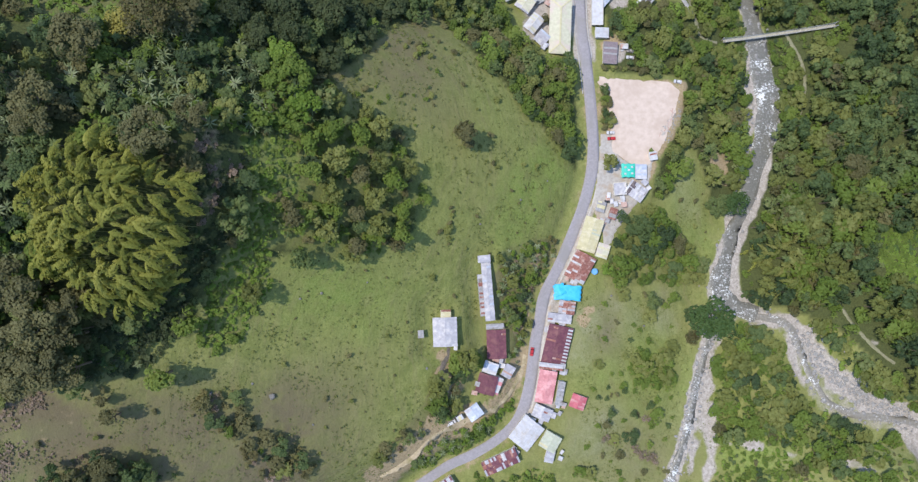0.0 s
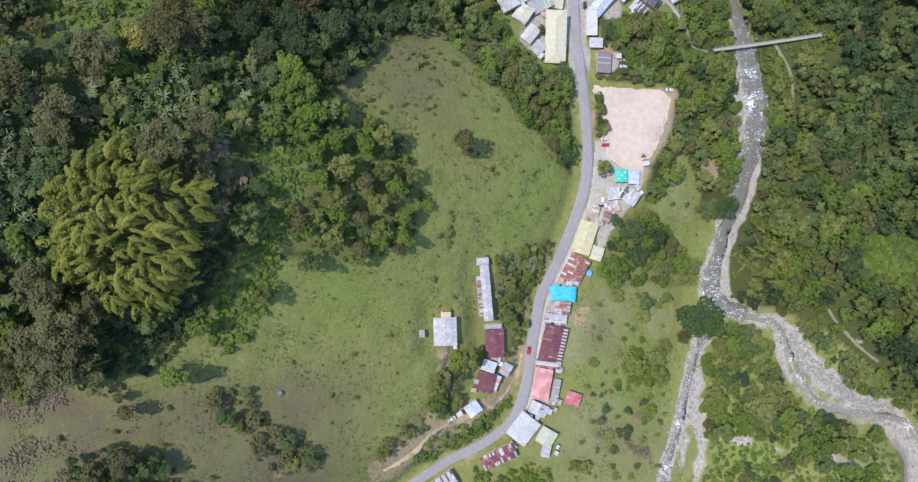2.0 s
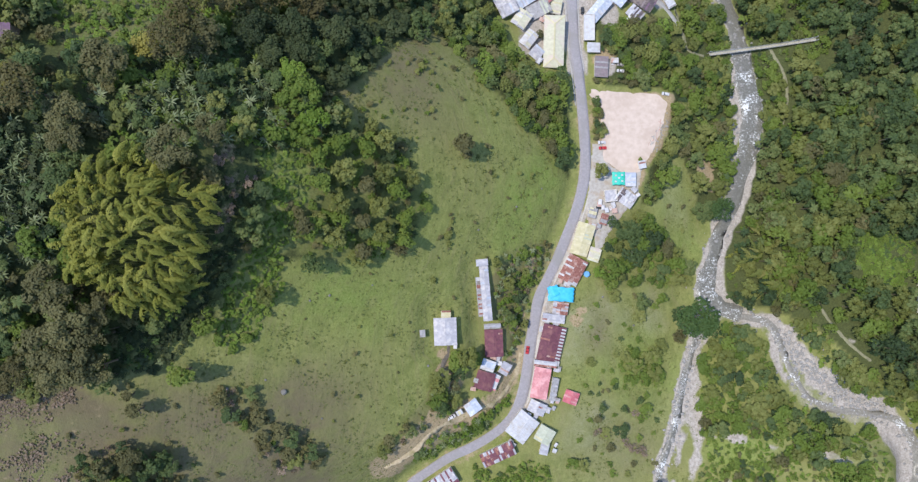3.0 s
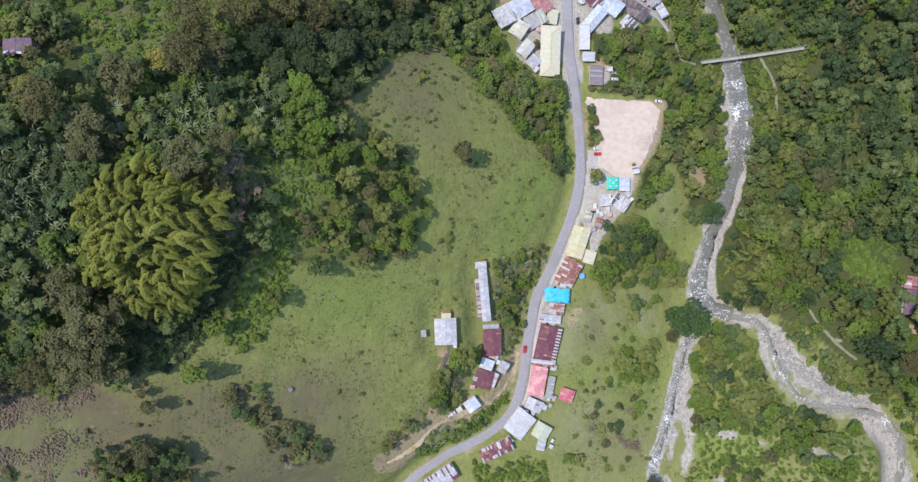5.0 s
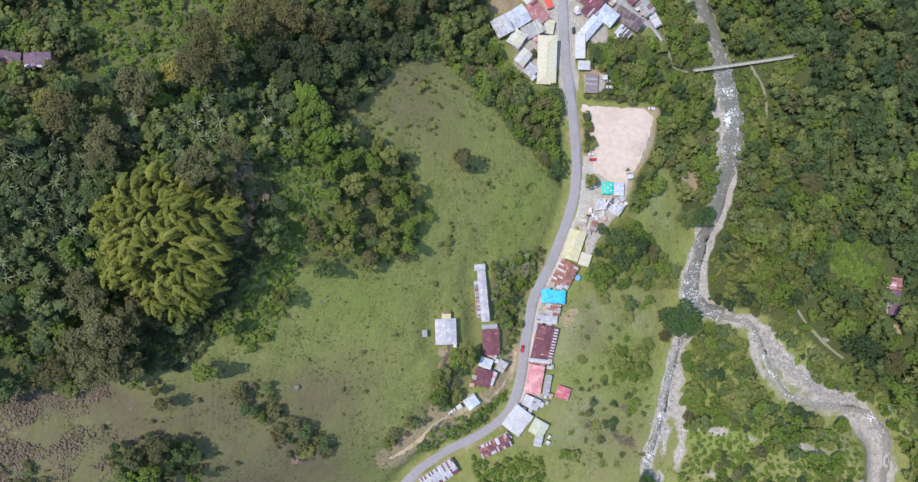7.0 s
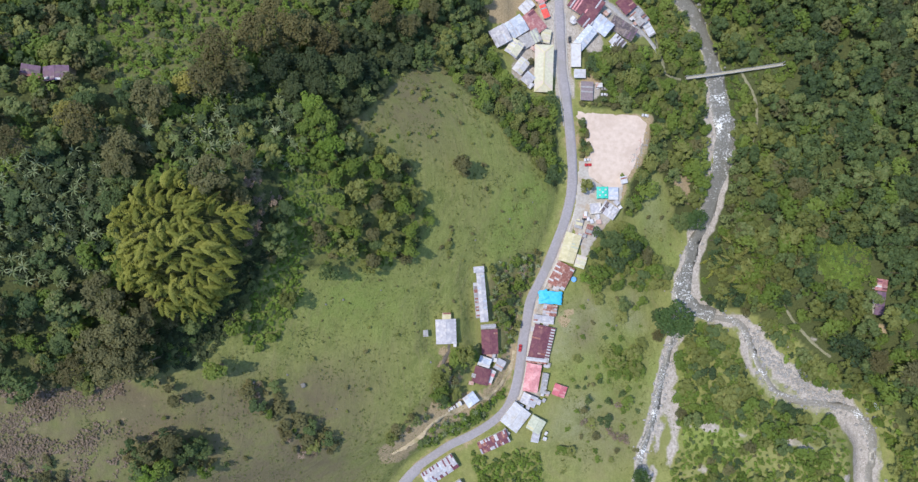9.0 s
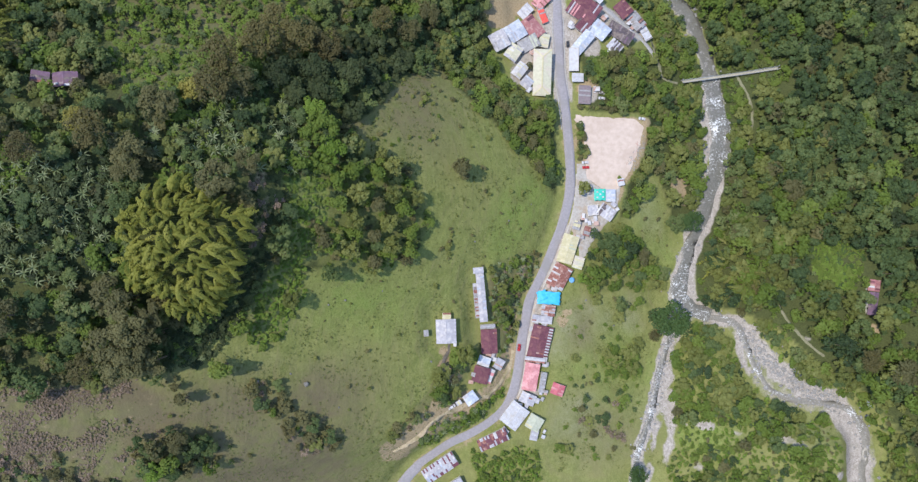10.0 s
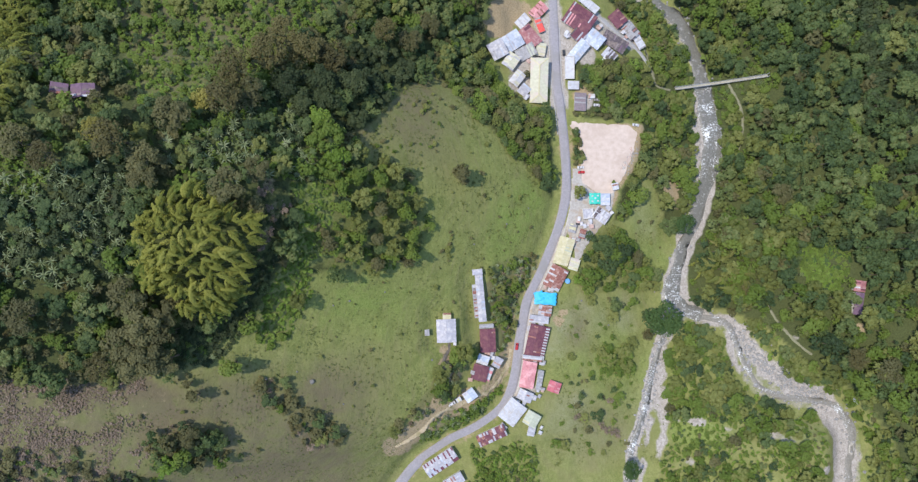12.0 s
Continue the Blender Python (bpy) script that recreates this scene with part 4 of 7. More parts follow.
def bamboo_grove(name, poly, seed, spacing, tall, label, spread=1.0, count=80, mat=None):
    rng = np.random.default_rng(seed)
    px, py = [q[0] for q in poly], [q[1] for q in poly]
    cx, cy = sum(px) / len(px), sum(py) / len(py)
    gx, gy = np.meshgrid(np.arange(min(px), max(px), spacing), np.arange(min(py), max(py), spacing))
    gx, gy = gx.ravel() + rng.uniform(-0.5, 0.5, gx.size) * spacing, gy.ravel() + rng.uniform(-0.5, 0.5, gy.size) * spacing
    keep = within(poly, gx, gy)
    shapes = [plume(seed + i, count) for i in range(5)]
    v, f, tone, base, culms = [], [], [], 0, bmesh.new()
    reach = max(max(px) - min(px), max(py) - min(py)) / 2
    inner = np.column_stack([gx[keep], gy[keep]])
    hearts = inner[rng.choice(len(inner), max(1, len(inner) // 16), replace=False)]
    root = new(name)
    root.location = (cx, cy, height(cx, cy))
    for i, (x, y) in enumerate(zip(gx[keep], gy[keep])):
        out = math.hypot(x - cx, y - cy) / reach
        gz = height(x, y)
        top = tall * (1.05 - 0.42 * out ** 2) * rng.uniform(0.76, 1.08)
        for k in range(3):
            pv, pf = shapes[(3 * i + k) % 5]
            h = hearts[np.argmin(np.hypot(hearts[:, 0] - x, hearts[:, 1] - y))]
            a = math.atan2(y - h[1] + 0.35 * (y - cy) - 1.0, x - h[0] + 0.35 * (x - cx) + 2.0) + rng.normal(0, 0.8)
            s = rng.uniform(0.6, 1.05) * spread
            droop = rng.uniform(0.0, 0.25) + 0.35 * out
            q = pv * s
            q = np.column_stack([q[:, 0], q[:, 1], q[:, 2] - droop * q[:, 0]])
            q = np.column_stack([q[:, 0] * math.cos(a) - q[:, 1] * math.sin(a), q[:, 0] * math.sin(a) + q[:, 1] * math.cos(a), q[:, 2]])
            v.append(q + (x - cx, y - cy, gz - root.location.z + top - k * 1.9))
            f.append(pf + base)
            tone.append(np.full(len(q), rng.uniform()))
            base += len(q)
        bmesh.ops.create_cone(culms, cap_ends=False, segments=5, radius1=0.12, radius2=0.05, depth=top + 2, matrix=Matrix.Translation((x - cx, y - cy, gz - root.location.z + top / 2 - 1)))
    tagged(mesh_object("foliage", np.concatenate(v), np.concatenate(f), mat or M_BAMBOO, root, tone=np.concatenate(tone)), kind="stuff")
    tagged(part("bamboo_base", culms, M_CULM, root), kind="stuff")
    return tagged(root, label, "bamboo")


def scatter(poly, spacing, seed, avoid=(), bridge=9.5, verge=7.5):
    """Uneven spots inside an outline, clear of roads, water, roofs and the outlines to avoid."""
    rng = np.random.default_rng(seed)
    px, py = [q[0] for q in poly], [q[1] for q in poly]
    gx, gy = np.meshgrid(np.arange(min(px), max(px) + spacing, spacing), np.arange(min(py), max(py) + spacing, spacing))
    gx, gy = gx.ravel() + rng.uniform(-0.48, 0.48, gx.size) * spacing, gy.ravel() + rng.uniform(-0.48, 0.48, gy.size) * spacing
    keep = within(poly, gx, gy)
    for other in avoid:
        keep &= ~within(other, gx, gy)
    keep &= (near_line(gx, gy, ROAD)[0] > verge) & (near_line(gx, gy, RIVER)[0] > 6.0) & (near_line(gx, gy, BRANCH)[0] > 4.2) & (lot_distance(gx, gy) > 3.0)
    for line, w in ((TRACK, 3), (EAST_PATH, 3.0), (EAST_TRAIL, 4.6), (BANK_PATH, 2.4), (LANE, 3), ([(147, 113), (214, 121)], bridge)):
        keep &= near_line(gx, gy, line)[0] > w
    for line, w in BANKS:
        keep &= near_line(gx, gy, line)[0] > w - 0.2
    for cx, cy, r in SAND:
        keep &= np.hypot(gx - cx, (gy - cy) * 1.5) > r * 0.75
    for cx, cy, r in CLEAR_OF:
        keep &= np.hypot(gx - cx, gy - cy) > r
    return np.column_stack([gx[keep], gy[keep]])


def spots(xy, seed, wide, tall, weights):
    rng = np.random.default_rng(seed)
    n = len(xy)
    lump = np.array([noise.noise((x * 0.035, y * 0.035, seed)) for x, y in xy])
    w = wide * np.exp(rng.normal(0, 0.3, n)) * (1 + 0.5 * lump)
    w = np.minimum(w * np.where(rng.uniform(0, 1, n) < 0.12, 1.35, 1), wide * 1.5)
    return np.column_stack([xy, w, tall * w / wide * rng.uniform(0.65, 1.4, n), rng.choice(len(weights), n, p=np.array(weights) / sum(weights))])


# round roofs and big single trees the woods stay clear of: x, y, radius
NORTH_CLEAR = [(53, 122, 12), (52, 106, 11), (38, 116, 8), (42, 106, 7), (29, 133, 14), (45, 142, 11), (50, 152, 12), (82, 152, 16), (90, 142, 10), (78, 131, 10), (102, 140, 13), (110, 156, 12), (120, 148, 10), (74, 120, 10), (83, 99, 11), (-170, 80, 7), (88, 30, 16), (145, 22, 11), (141, 47, 5.5), (144, 39, 6), (-176, 77, 4)]
SOUTH_CLEAR = [(250, -28, 9), (252, -18, 6), (68, 3, 13), (62, -13, 12), (55, -26, 11), (50, -40, 12), (49, -55, 14), (44, -72, 13), (40, -86, 10), (33, -95, 11), (45, -101, 10), (59, -80, 6), (20, -108, 11), (-10, -126, 13), (14, -16, 6), (15, -30, 6), (18, -48, 10), (15, -65, 9), (24, -64, 5), (7, -82, 6), (-6, -43, 11), (130, -41, 14), (92, 8, 8)]
CLEAR_OF = NORTH_CLEAR + SOUTH_CLEAR

# crowns for the woods: leaves, faces, material number
KINDS = [(*crown(11, 4.0, 7.5, 11, 420, 0.52, 0.75, (0.2, 0.44), 0.74), 0),
         (*crown(12, 4.2, 8.0, 14, 420, 0.52, 0.75, (0.18, 0.42), 0.76), 0),
         (*crown(13, 3.6, 6.5, 7, 220, 0.55), 2),
         (*crown(14, 4.4, 7.0, 13, 380, 0.54, 0.75, (0.2, 0.42), 0.74), 3),
         (*crown(15, 3.4, 9.0, 8, 300, 0.52, 0.75, (0.22, 0.46), 0.7), 0),
         (*crown(16, 2.4, 3.2, 7, 110, 0.48), 3),
         (*crown(17, 2.2, 2.8, 6, 90, 0.50), 0),
         (*crown(18, 4.6, 8.0, 14, 400, 0.54, 0.75, (0.18, 0.42), 0.76), 6)]
KINDS += [(*crown(19, 2.3, 2.6, 7, 90, 0.5), 7),
          (*crown(20, 2.2, 2.8, 6, 90, 0.5), 2),
          (*crown(21, 3.2, 5.0, 10, 190, 0.5, 0.8, (0.16, 0.36), 0.82), 8),
          (*fronds(31, 12, 1.9, 0.24, 2.6), 3),
          (*fronds(32, 13, 1.7, 0.24, 6.0), 0),
          (*fronds(33, 11, 2.3, 0.22), 9),
          (*crown(22, 2.2, 2.6, 7, 90, 0.48), 10),
          (*crown(23, 2.3, 2.6, 7, 100, 0.48), 11),
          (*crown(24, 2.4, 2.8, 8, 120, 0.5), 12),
          (*crown(25, 4.2, 7.6, 13, 400, 0.54, 0.75, (0.18, 0.42), 0.76), 12),
          (*fronds(34, 12, 2.0, 0.24, 2.6), 12)]

west = scatter(WEST_WOOD, 5.2, 21, (BAMBOO, SCAR, GAP, BRIGHT_B, BRIGHT_C, BANANA, CORNER_BAMBOO, GROVE, LAWN, LIME_PATCH))
west = west[(west[:, 0] > -236) & (west[:, 1] < 180)]
# wood beside the tall brown trees; their shade is put into the leaf colour
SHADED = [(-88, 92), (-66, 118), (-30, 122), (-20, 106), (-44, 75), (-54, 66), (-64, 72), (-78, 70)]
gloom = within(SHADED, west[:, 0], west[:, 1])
forest("dark_wood", 118, spots(west[gloom], 32, 1.1, 0.9, [0.5, 0, 0.5, 0.3, 0, 0, 0, 0, 0, 0, 0.4, 0, 0, 0, 0.5, 0, 2, 6, 1]), KINDS, "green trees above the pasture with shade in their leaf colour")
west = west[~gloom]
forest("wooded_hillside", 22, spots(west, 5, 1.1, 1.0, [4, 4, 3, 4, 3, 2, 1, 2, 0, 1, 1, 1, 3]), KINDS, "dense mixed green trees on the steep hillside")
low = np.concatenate([scatter(BANANA, 3.5, 23, (BAMBOO, SCAR, GAP, BRIGHT_C, LIME_PATCH)), scatter(BRIGHT_A, 4.0, 24, (GAP, LAWN))])
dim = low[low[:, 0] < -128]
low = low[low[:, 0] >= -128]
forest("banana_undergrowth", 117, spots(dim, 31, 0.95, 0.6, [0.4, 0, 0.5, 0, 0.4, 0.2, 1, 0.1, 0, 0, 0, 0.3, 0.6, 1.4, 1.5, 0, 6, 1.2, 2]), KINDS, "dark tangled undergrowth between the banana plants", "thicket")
lime = scatter(BRIGHT_C, 3.2, 28)
lime = lime[(lime[:, 1] < 172) & (lime[:, 0] > -200)]
forest("lime_thicket", 111, spots(lime, 28, 0.9, 0.6, [0.3, 0, 0, 1, 0.3, 4, 0.8, 0.5, 0, 0, 0, 4, 0.6, 0, 0, 6]), KINDS, "bright green leafy thicket high on the hillside", "thicket")
low = low[low[:, 1] < 172]
forest("hillside_thicket", 25, spots(low, 6, 0.95, 0.75, [0.5, 0, 0, 1, 0.5, 4, 2, 0.5, 0, 0, 0, 3, 2, 3.5, 0.5, 1.5]), KINDS, "low tangled thicket between the banana plants", "thicket")
# the bamboo's shadow in the hollow is put into these leaves' colour
forest("hollow_undergrowth", 115, spots(scatter(GAP, 2.6, 116, (SCAR,)), 30, 0.8, 0.4, [0, 0, 0, 0, 0, 0.3, 1, 0, 0, 0, 0, 0, 0, 0.4, 1, 0, 6]), KINDS, "undergrowth in the hollow beside the bamboo, shade put into its leaves", "undergrowth")
forest("low_creepers", 122, spots(scatter(LAWN, 1.9, 123), 35, 0.55, 0.24, [0, 0, 0, 0, 0, 4, 1, 0, 0, 0, 0, 0.5, 0, 0, 1, 2]), KINDS, "low bright green creepers between grove and hollow", "creepers")
forest("lime_bushes", 124, spots(scatter(LIME_PATCH, 2.4, 125), 36, 0.8, 0.5, [0, 0, 0, 0.3, 0, 2, 0, 0, 0, 0, 0, 0.6, 0, 0, 0, 6]), KINDS, "bright yellow-green bushes among dark hillside trees", "bushes")
forest("creeper_slope", 26, spots(scatter(BRIGHT_B, 2.3, 27), 7, 0.75, 0.36, [0, 0, 0, 0.2, 0, 2.5, 0, 0, 0, 0, 0, 0.5, 0, 0, 0, 6]), KINDS, "bright green shrubs and creepers below the bamboo", "thicket")
east = scatter(EAST_WOOD, 6.0, 31, (CLEARING, RIVERSIDE))
east = east[(east[:, 0] < 315) & (east[:, 1] < 195) & (east[:, 1] > -165)]
thin = random.Random(5)
east = east[[noise.noise((x * 0.09, y * 0.09, 2)) > -0.75 and thin.random() > 0.05 for x, y in east]]
near = (east[:, 0] < 212) | (east[:, 1] < -20)
edge_wood = east[near]
forest("river_forest", 104, spots(edge_wood, 24, 1.22, 1.4, [3.2, 3.2, 2, 6, 3, 1.4, 0.5, 6, 0, 0, 0.5, 0.8, 2.5, 0, 0, 0.6]), KINDS, "mixed olive-green forest along the far bank")
east = east[~near]
dusk = (east[:, 0] > 264) & (east[:, 1] > 0)
forest("dark_far_wood", 121, spots(east[dusk], 34, 1.32, 1.4, [3, 3, 2, 0.4, 3, 0, 1, 0.3, 0, 0, 0, 0, 2, 0, 0, 0, 1, 6, 1]), KINDS, "dark green forest high above the far bank")
east = east[~dusk]
forest("wooded_far_bank", 32, spots(east, 8, 1.32, 1.4, [6.5, 6.5, 0.6, 1.6, 4.5, 0.3, 1, 1.0, 0, 0, 0, 0.4, 4.5]), KINDS, "dense green forest across the river")
belt = scatter(NORTH_BELT, 4.6, 33)
belt = np.concatenate([belt[near_line(belt[:, 0], belt[:, 1], ROAD)[0] > 9.5], scatter(MID_WOOD, 5.4, 42), scatter(BANK_WOOD, 4.8, 34)])
belt = belt[np.argsort(near_line(belt[:, 0], belt[:, 1], ROAD)[0])]
outer = np.concatenate([belt[215:], scatter(FAR_BANK, 5.2, 35), scatter(SHORE_WOOD, 4.8, 89)])
forest("shore_wood", 36, spots(outer, 9, 1.0, 0.8, [1.8, 1.8, 1.5, 6, 1, 3.5, 0.6, 4.5, 0, 0, 0, 1, 2.5]), KINDS, "mixed green trees between hamlet and river")
scrub = np.concatenate([np.array([p for p in scatter(ISLAND, 4.1, 37) if noise.noise((p[0] * 0.07, p[1] * 0.07, 4)) > -0.75 + 0.72 * smooth(-92, -110, p[1])]), scatter(EAST_SCRUB, 3.8, 44), scatter([(252, -88), (300, -88), (300, -160), (258, -160)], 4.6, 112), scatter(YARD, 6.5, 40), scatter(SOUTH_BUSH, 5.6, 43)])
forest("valley_scrub", 41, spots(scrub, 10, 1.0, 0.66, [1.6, 1.6, 1, 5, 0.6, 5, 1, 5, 0, 0, 0, 2.2, 1, 0, 0, 1.8]), KINDS, "bushy green scrub on the valley floor", "scrub")

lowland = scatter([(138, -98), (176, -96), (226, -102), (224, -150), (124, -150), (132, -112)], 2.7, 119)
lowland = lowland[[noise.noise((x * 0.06, y * 0.06, 14)) > -0.3 for x, y in lowland]]
forest("lime_scrub", 120, spots(lowland, 33, 0.62, 0.34, [0, 0, 0, 0, 0, 4, 1, 0, 0, 0.6, 0, 0.6, 0, 0, 0, 3]), KINDS, "low yellow-green scrub on the valley floor", "scrub")
hedge = scatter(HEDGE, 2.7, 38, verge=5.0)
forest("hedge_plants", 60, spots(hedge, 16, 0.62, 0.62, [0.1, 0, 0, 0.4, 0, 4, 0.3, 0.5, 0.8, 1.2, 0.2, 4, 0.3, 4, 0, 2.5]), KINDS, "feathery light green plants between barn and road", "shrubs")
bright = np.concatenate([scatter(SOUTH_GREEN, 2.4, 45, verge=6.0), scatter(STRIP, 2.8, 39, verge=5.0)])
forest("green_shrubs", 46, spots(bright, 11, 0.75, 0.55, [0, 0, 0, 0.3, 0, 4, 0.3, 0, 0, 0.3, 0, 3, 0, 0, 0, 5]), KINDS, "bright green shrubs below the road", "shrubs")
bed = spots(scatter(CLEARING, 1.7, 47), 12, 0.72, 0.2, [0, 0, 0, 0, 0, 5, 0, 0, 0, 0, 0, 0, 0, 0, 1.5, 3])
forest("clearing_growth", 48, bed, KINDS, "low deep green growth in the forest clearing", "shrubs")


def bracken():
    rng = np.random.default_rng(49)
    x, y = rng.uniform(-240, -130, 30000), rng.uniform(-116, -48, 30000)
    lump = np.array([noise.noise((p * 0.09, q * 0.09, 5)) + 0.6 * noise.noise((p * 0.31, q * 0.31, 8)) for p, q in zip(x, y)])
    ok = within(BRACKEN, x, y) & (lump + rng.uniform(-0.3, 0.3, len(x)) > -0.1 + 0.016 * np.maximum(0, x + 182))
    p = np.column_stack([x, y, ground_z(x, y) + rng.uniform(0.1, 0.5, len(x))])[ok]
    v, f = leaves(rng, p, np.array([0, 0, 1.0]) + rng.normal(0, 0.3, p.shape), 0.62, 0.3)
    tagged(mesh_object("bracken", v, f, M_DRYFERN, tone=np.repeat(rng.uniform(0, 1, len(p)), 4)), "dry brownish bracken on the slope", "bracken", kind="stuff")


bracken()
thicket = [(-100, -59), (-89, -61), (-78, -76), (-65, -88), (-64, -104), (-80, -102), (-89, -84), (-99, -68)]
shade_band = [(-150, -84), (-138, -76), (-127, -79), (-108, -89), (-110, -99), (-142, -98)]
forest("slope_thicket", 102, spots(scatter(shade_band, 4.0, 103), 23, 0.85, 1.0, [2.5, 1.5, 3, 0.4, 1, 0.6, 0.5, 0, 0.3, 2, 3]), KINDS, "dark olive thicket below the bamboo slope", "thicket")
forest("pasture_thicket", 100, spots(scatter(thicket, 4.2, 101), 22, 0.8, 0.6, [1.2, 0, 2, 0.5, 0.6, 1, 0.8, 0.6, 0.8, 2.5, 3.5]), KINDS, "brownish olive thicket in the pasture", "thicket")
# shade under the tall brown trees is painted in as dark leaves
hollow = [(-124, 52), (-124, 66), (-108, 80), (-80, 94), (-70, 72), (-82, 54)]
forest("shaded_thicket", 107, spots(scatter(hollow, 3.4, 108), 26, 0.9, 0.7, [0.4, 0, 0, 0, 0.4, 0.2, 2, 0, 0, 0, 0, 0.3, 2, 0.8, 0, 0, 5, 1, 1.5]), KINDS, "thicket below the tall brown trees, shade painted into its leaves", "thicket")
trackside = [(-36, -94), (-16, -80), (2, -76), (0, -88), (-20, -104), (-40, -116)]
forest("track_bushes", 109, spots(scatter(trackside, 5.2, 110), 27, 0.72, 0.6, [0.3, 0, 1, 0, 0, 2, 0.5, 0.6, 0.6, 2, 2]), KINDS, "brownish olive bushes beside the dirt track", "bushes")
slope_foot = [(-208, -80), (-190, -84), (-172, -84), (-160, -98), (-146, -104), (-146, -116), (-208, -116)]
forest("slope_scrub", 113, spots(scatter(slope_foot, 3.4, 114), 29, 0.75, 0.5, [1, 0, 3, 0.4, 0, 1.5, 2, 0, 1, 3]), KINDS, "dark olive scrub at the foot of the dry slope", "scrub")
# dry brush mixed with dark bushes that stand in for the hollow's shadow
snags = scatter(SCAR, 3.0, 85)
forest("dead_brush", 86, spots(snags, 17, 0.7, 0.3, [0, 0, 0, 0, 0, 0, 0, 0, 2.4, 0.6, 0, 0, 0, 0, 0, 0, 3]), KINDS, "dry brown brush and shade-coloured bushes in the bare hollow", "brush")
under = scatter(GROVE, 4.6, 87, (GAP, LAWN))
forest("grove_undergrowth", 88, spots(under, 18, 0.85, 0.6, [0.5, 0, 0.5, 0.5, 0, 4, 3, 1, 0, 2]), KINDS, "green undergrowth between the grove's trees", "undergrowth")
humps = scatter(TUSSOCKS, 5.6, 53)
humps = humps[[noise.noise((x * 0.06, y * 0.06, 9)) > -0.1 for x, y in humps]]
forest("tussocks", 54, spots(humps, 14, 0.42, 0.34, [0, 0, 0, 0, 0, 3, 4, 0, 0, 1]), KINDS, "dark green tussocks in the upper pasture", "tussocks")

bamboo_grove("bamboo_grove", BAMBOO, 51, 3.6, 26, "huge yellow-green bamboo grove on the hillside", 1.0, 130)
bamboo_grove("bamboo_thicket", [(93, -60), (103, -58), (109, -68), (100, -75), (92, -71)], 59, 4.2, 7, "feathery light green bamboo clump on the meadow", 0.62, 80, M_BRIGHT)
forest("meadow_thicket", 52, spots(scatter(MID_CLUMP, 3.6, 98), 20, 0.85, 0.42, [0, 0, 0, 2, 0, 6, 0.4, 2, 0, 0]), KINDS, "olive-green thicket of shrubs on the meadow", "thicket")
forest("bridge_shrubs", 105, spots(scatter([(146, 104), (218, 111), (218, 131), (146, 123)], 2.8, 106, (), 1.8), 25, 0.7, 0.42, [0, 0, 0, 0.6, 0, 5, 3, 0.6, 0, 0, 0, 1]), KINDS, "low green shrubs below the footbridge", "shrubs")
forest("riverside_shrubs", 99, spots(scatter(RIVERSIDE, 3.4, 97), 21, 0.85, 0.6, [0.5, 0, 0, 3, 0, 5, 1, 2]), KINDS, "light green shrubs along the far bank", "shrubs")


bamboo_grove("bamboo_thicket", BANK_BAMBOO, 55, 6.4, 16, "tan and olive bamboo hanging over the river bank", 0.95, 100, M_TANBAMBOO)
bamboo_grove("bamboo_thicket", [(153, -5), (160, -2), (166, -8), (158, -13)], 60, 4.0, 6, "yellowish bamboo clump leaning over the shingle", 0.8, 90, M_BAMBOO)
bamboo_grove("bamboo_thicket", EAST_BAMBOO, 56, 6.6, 12, "green bamboo among the far-bank trees", 0.85, 90, M_LEAF)
bamboo_grove("bamboo_thicket", CORNER_BAMBOO, 57, 4.2, 14, "tall yellow-green bamboo high on the hillside", 1.0, 90)
forest("meadow_scrub", 58, spots(scatter(MEADOW, 9.5, 59, (MID_CLUMP,)), 15, 0.7, 0.32, [1, 1, 1, 2, 0, 6, 1, 3, 0, 2]), KINDS, "low mixed scrub scattered over the meadow", "scrub")


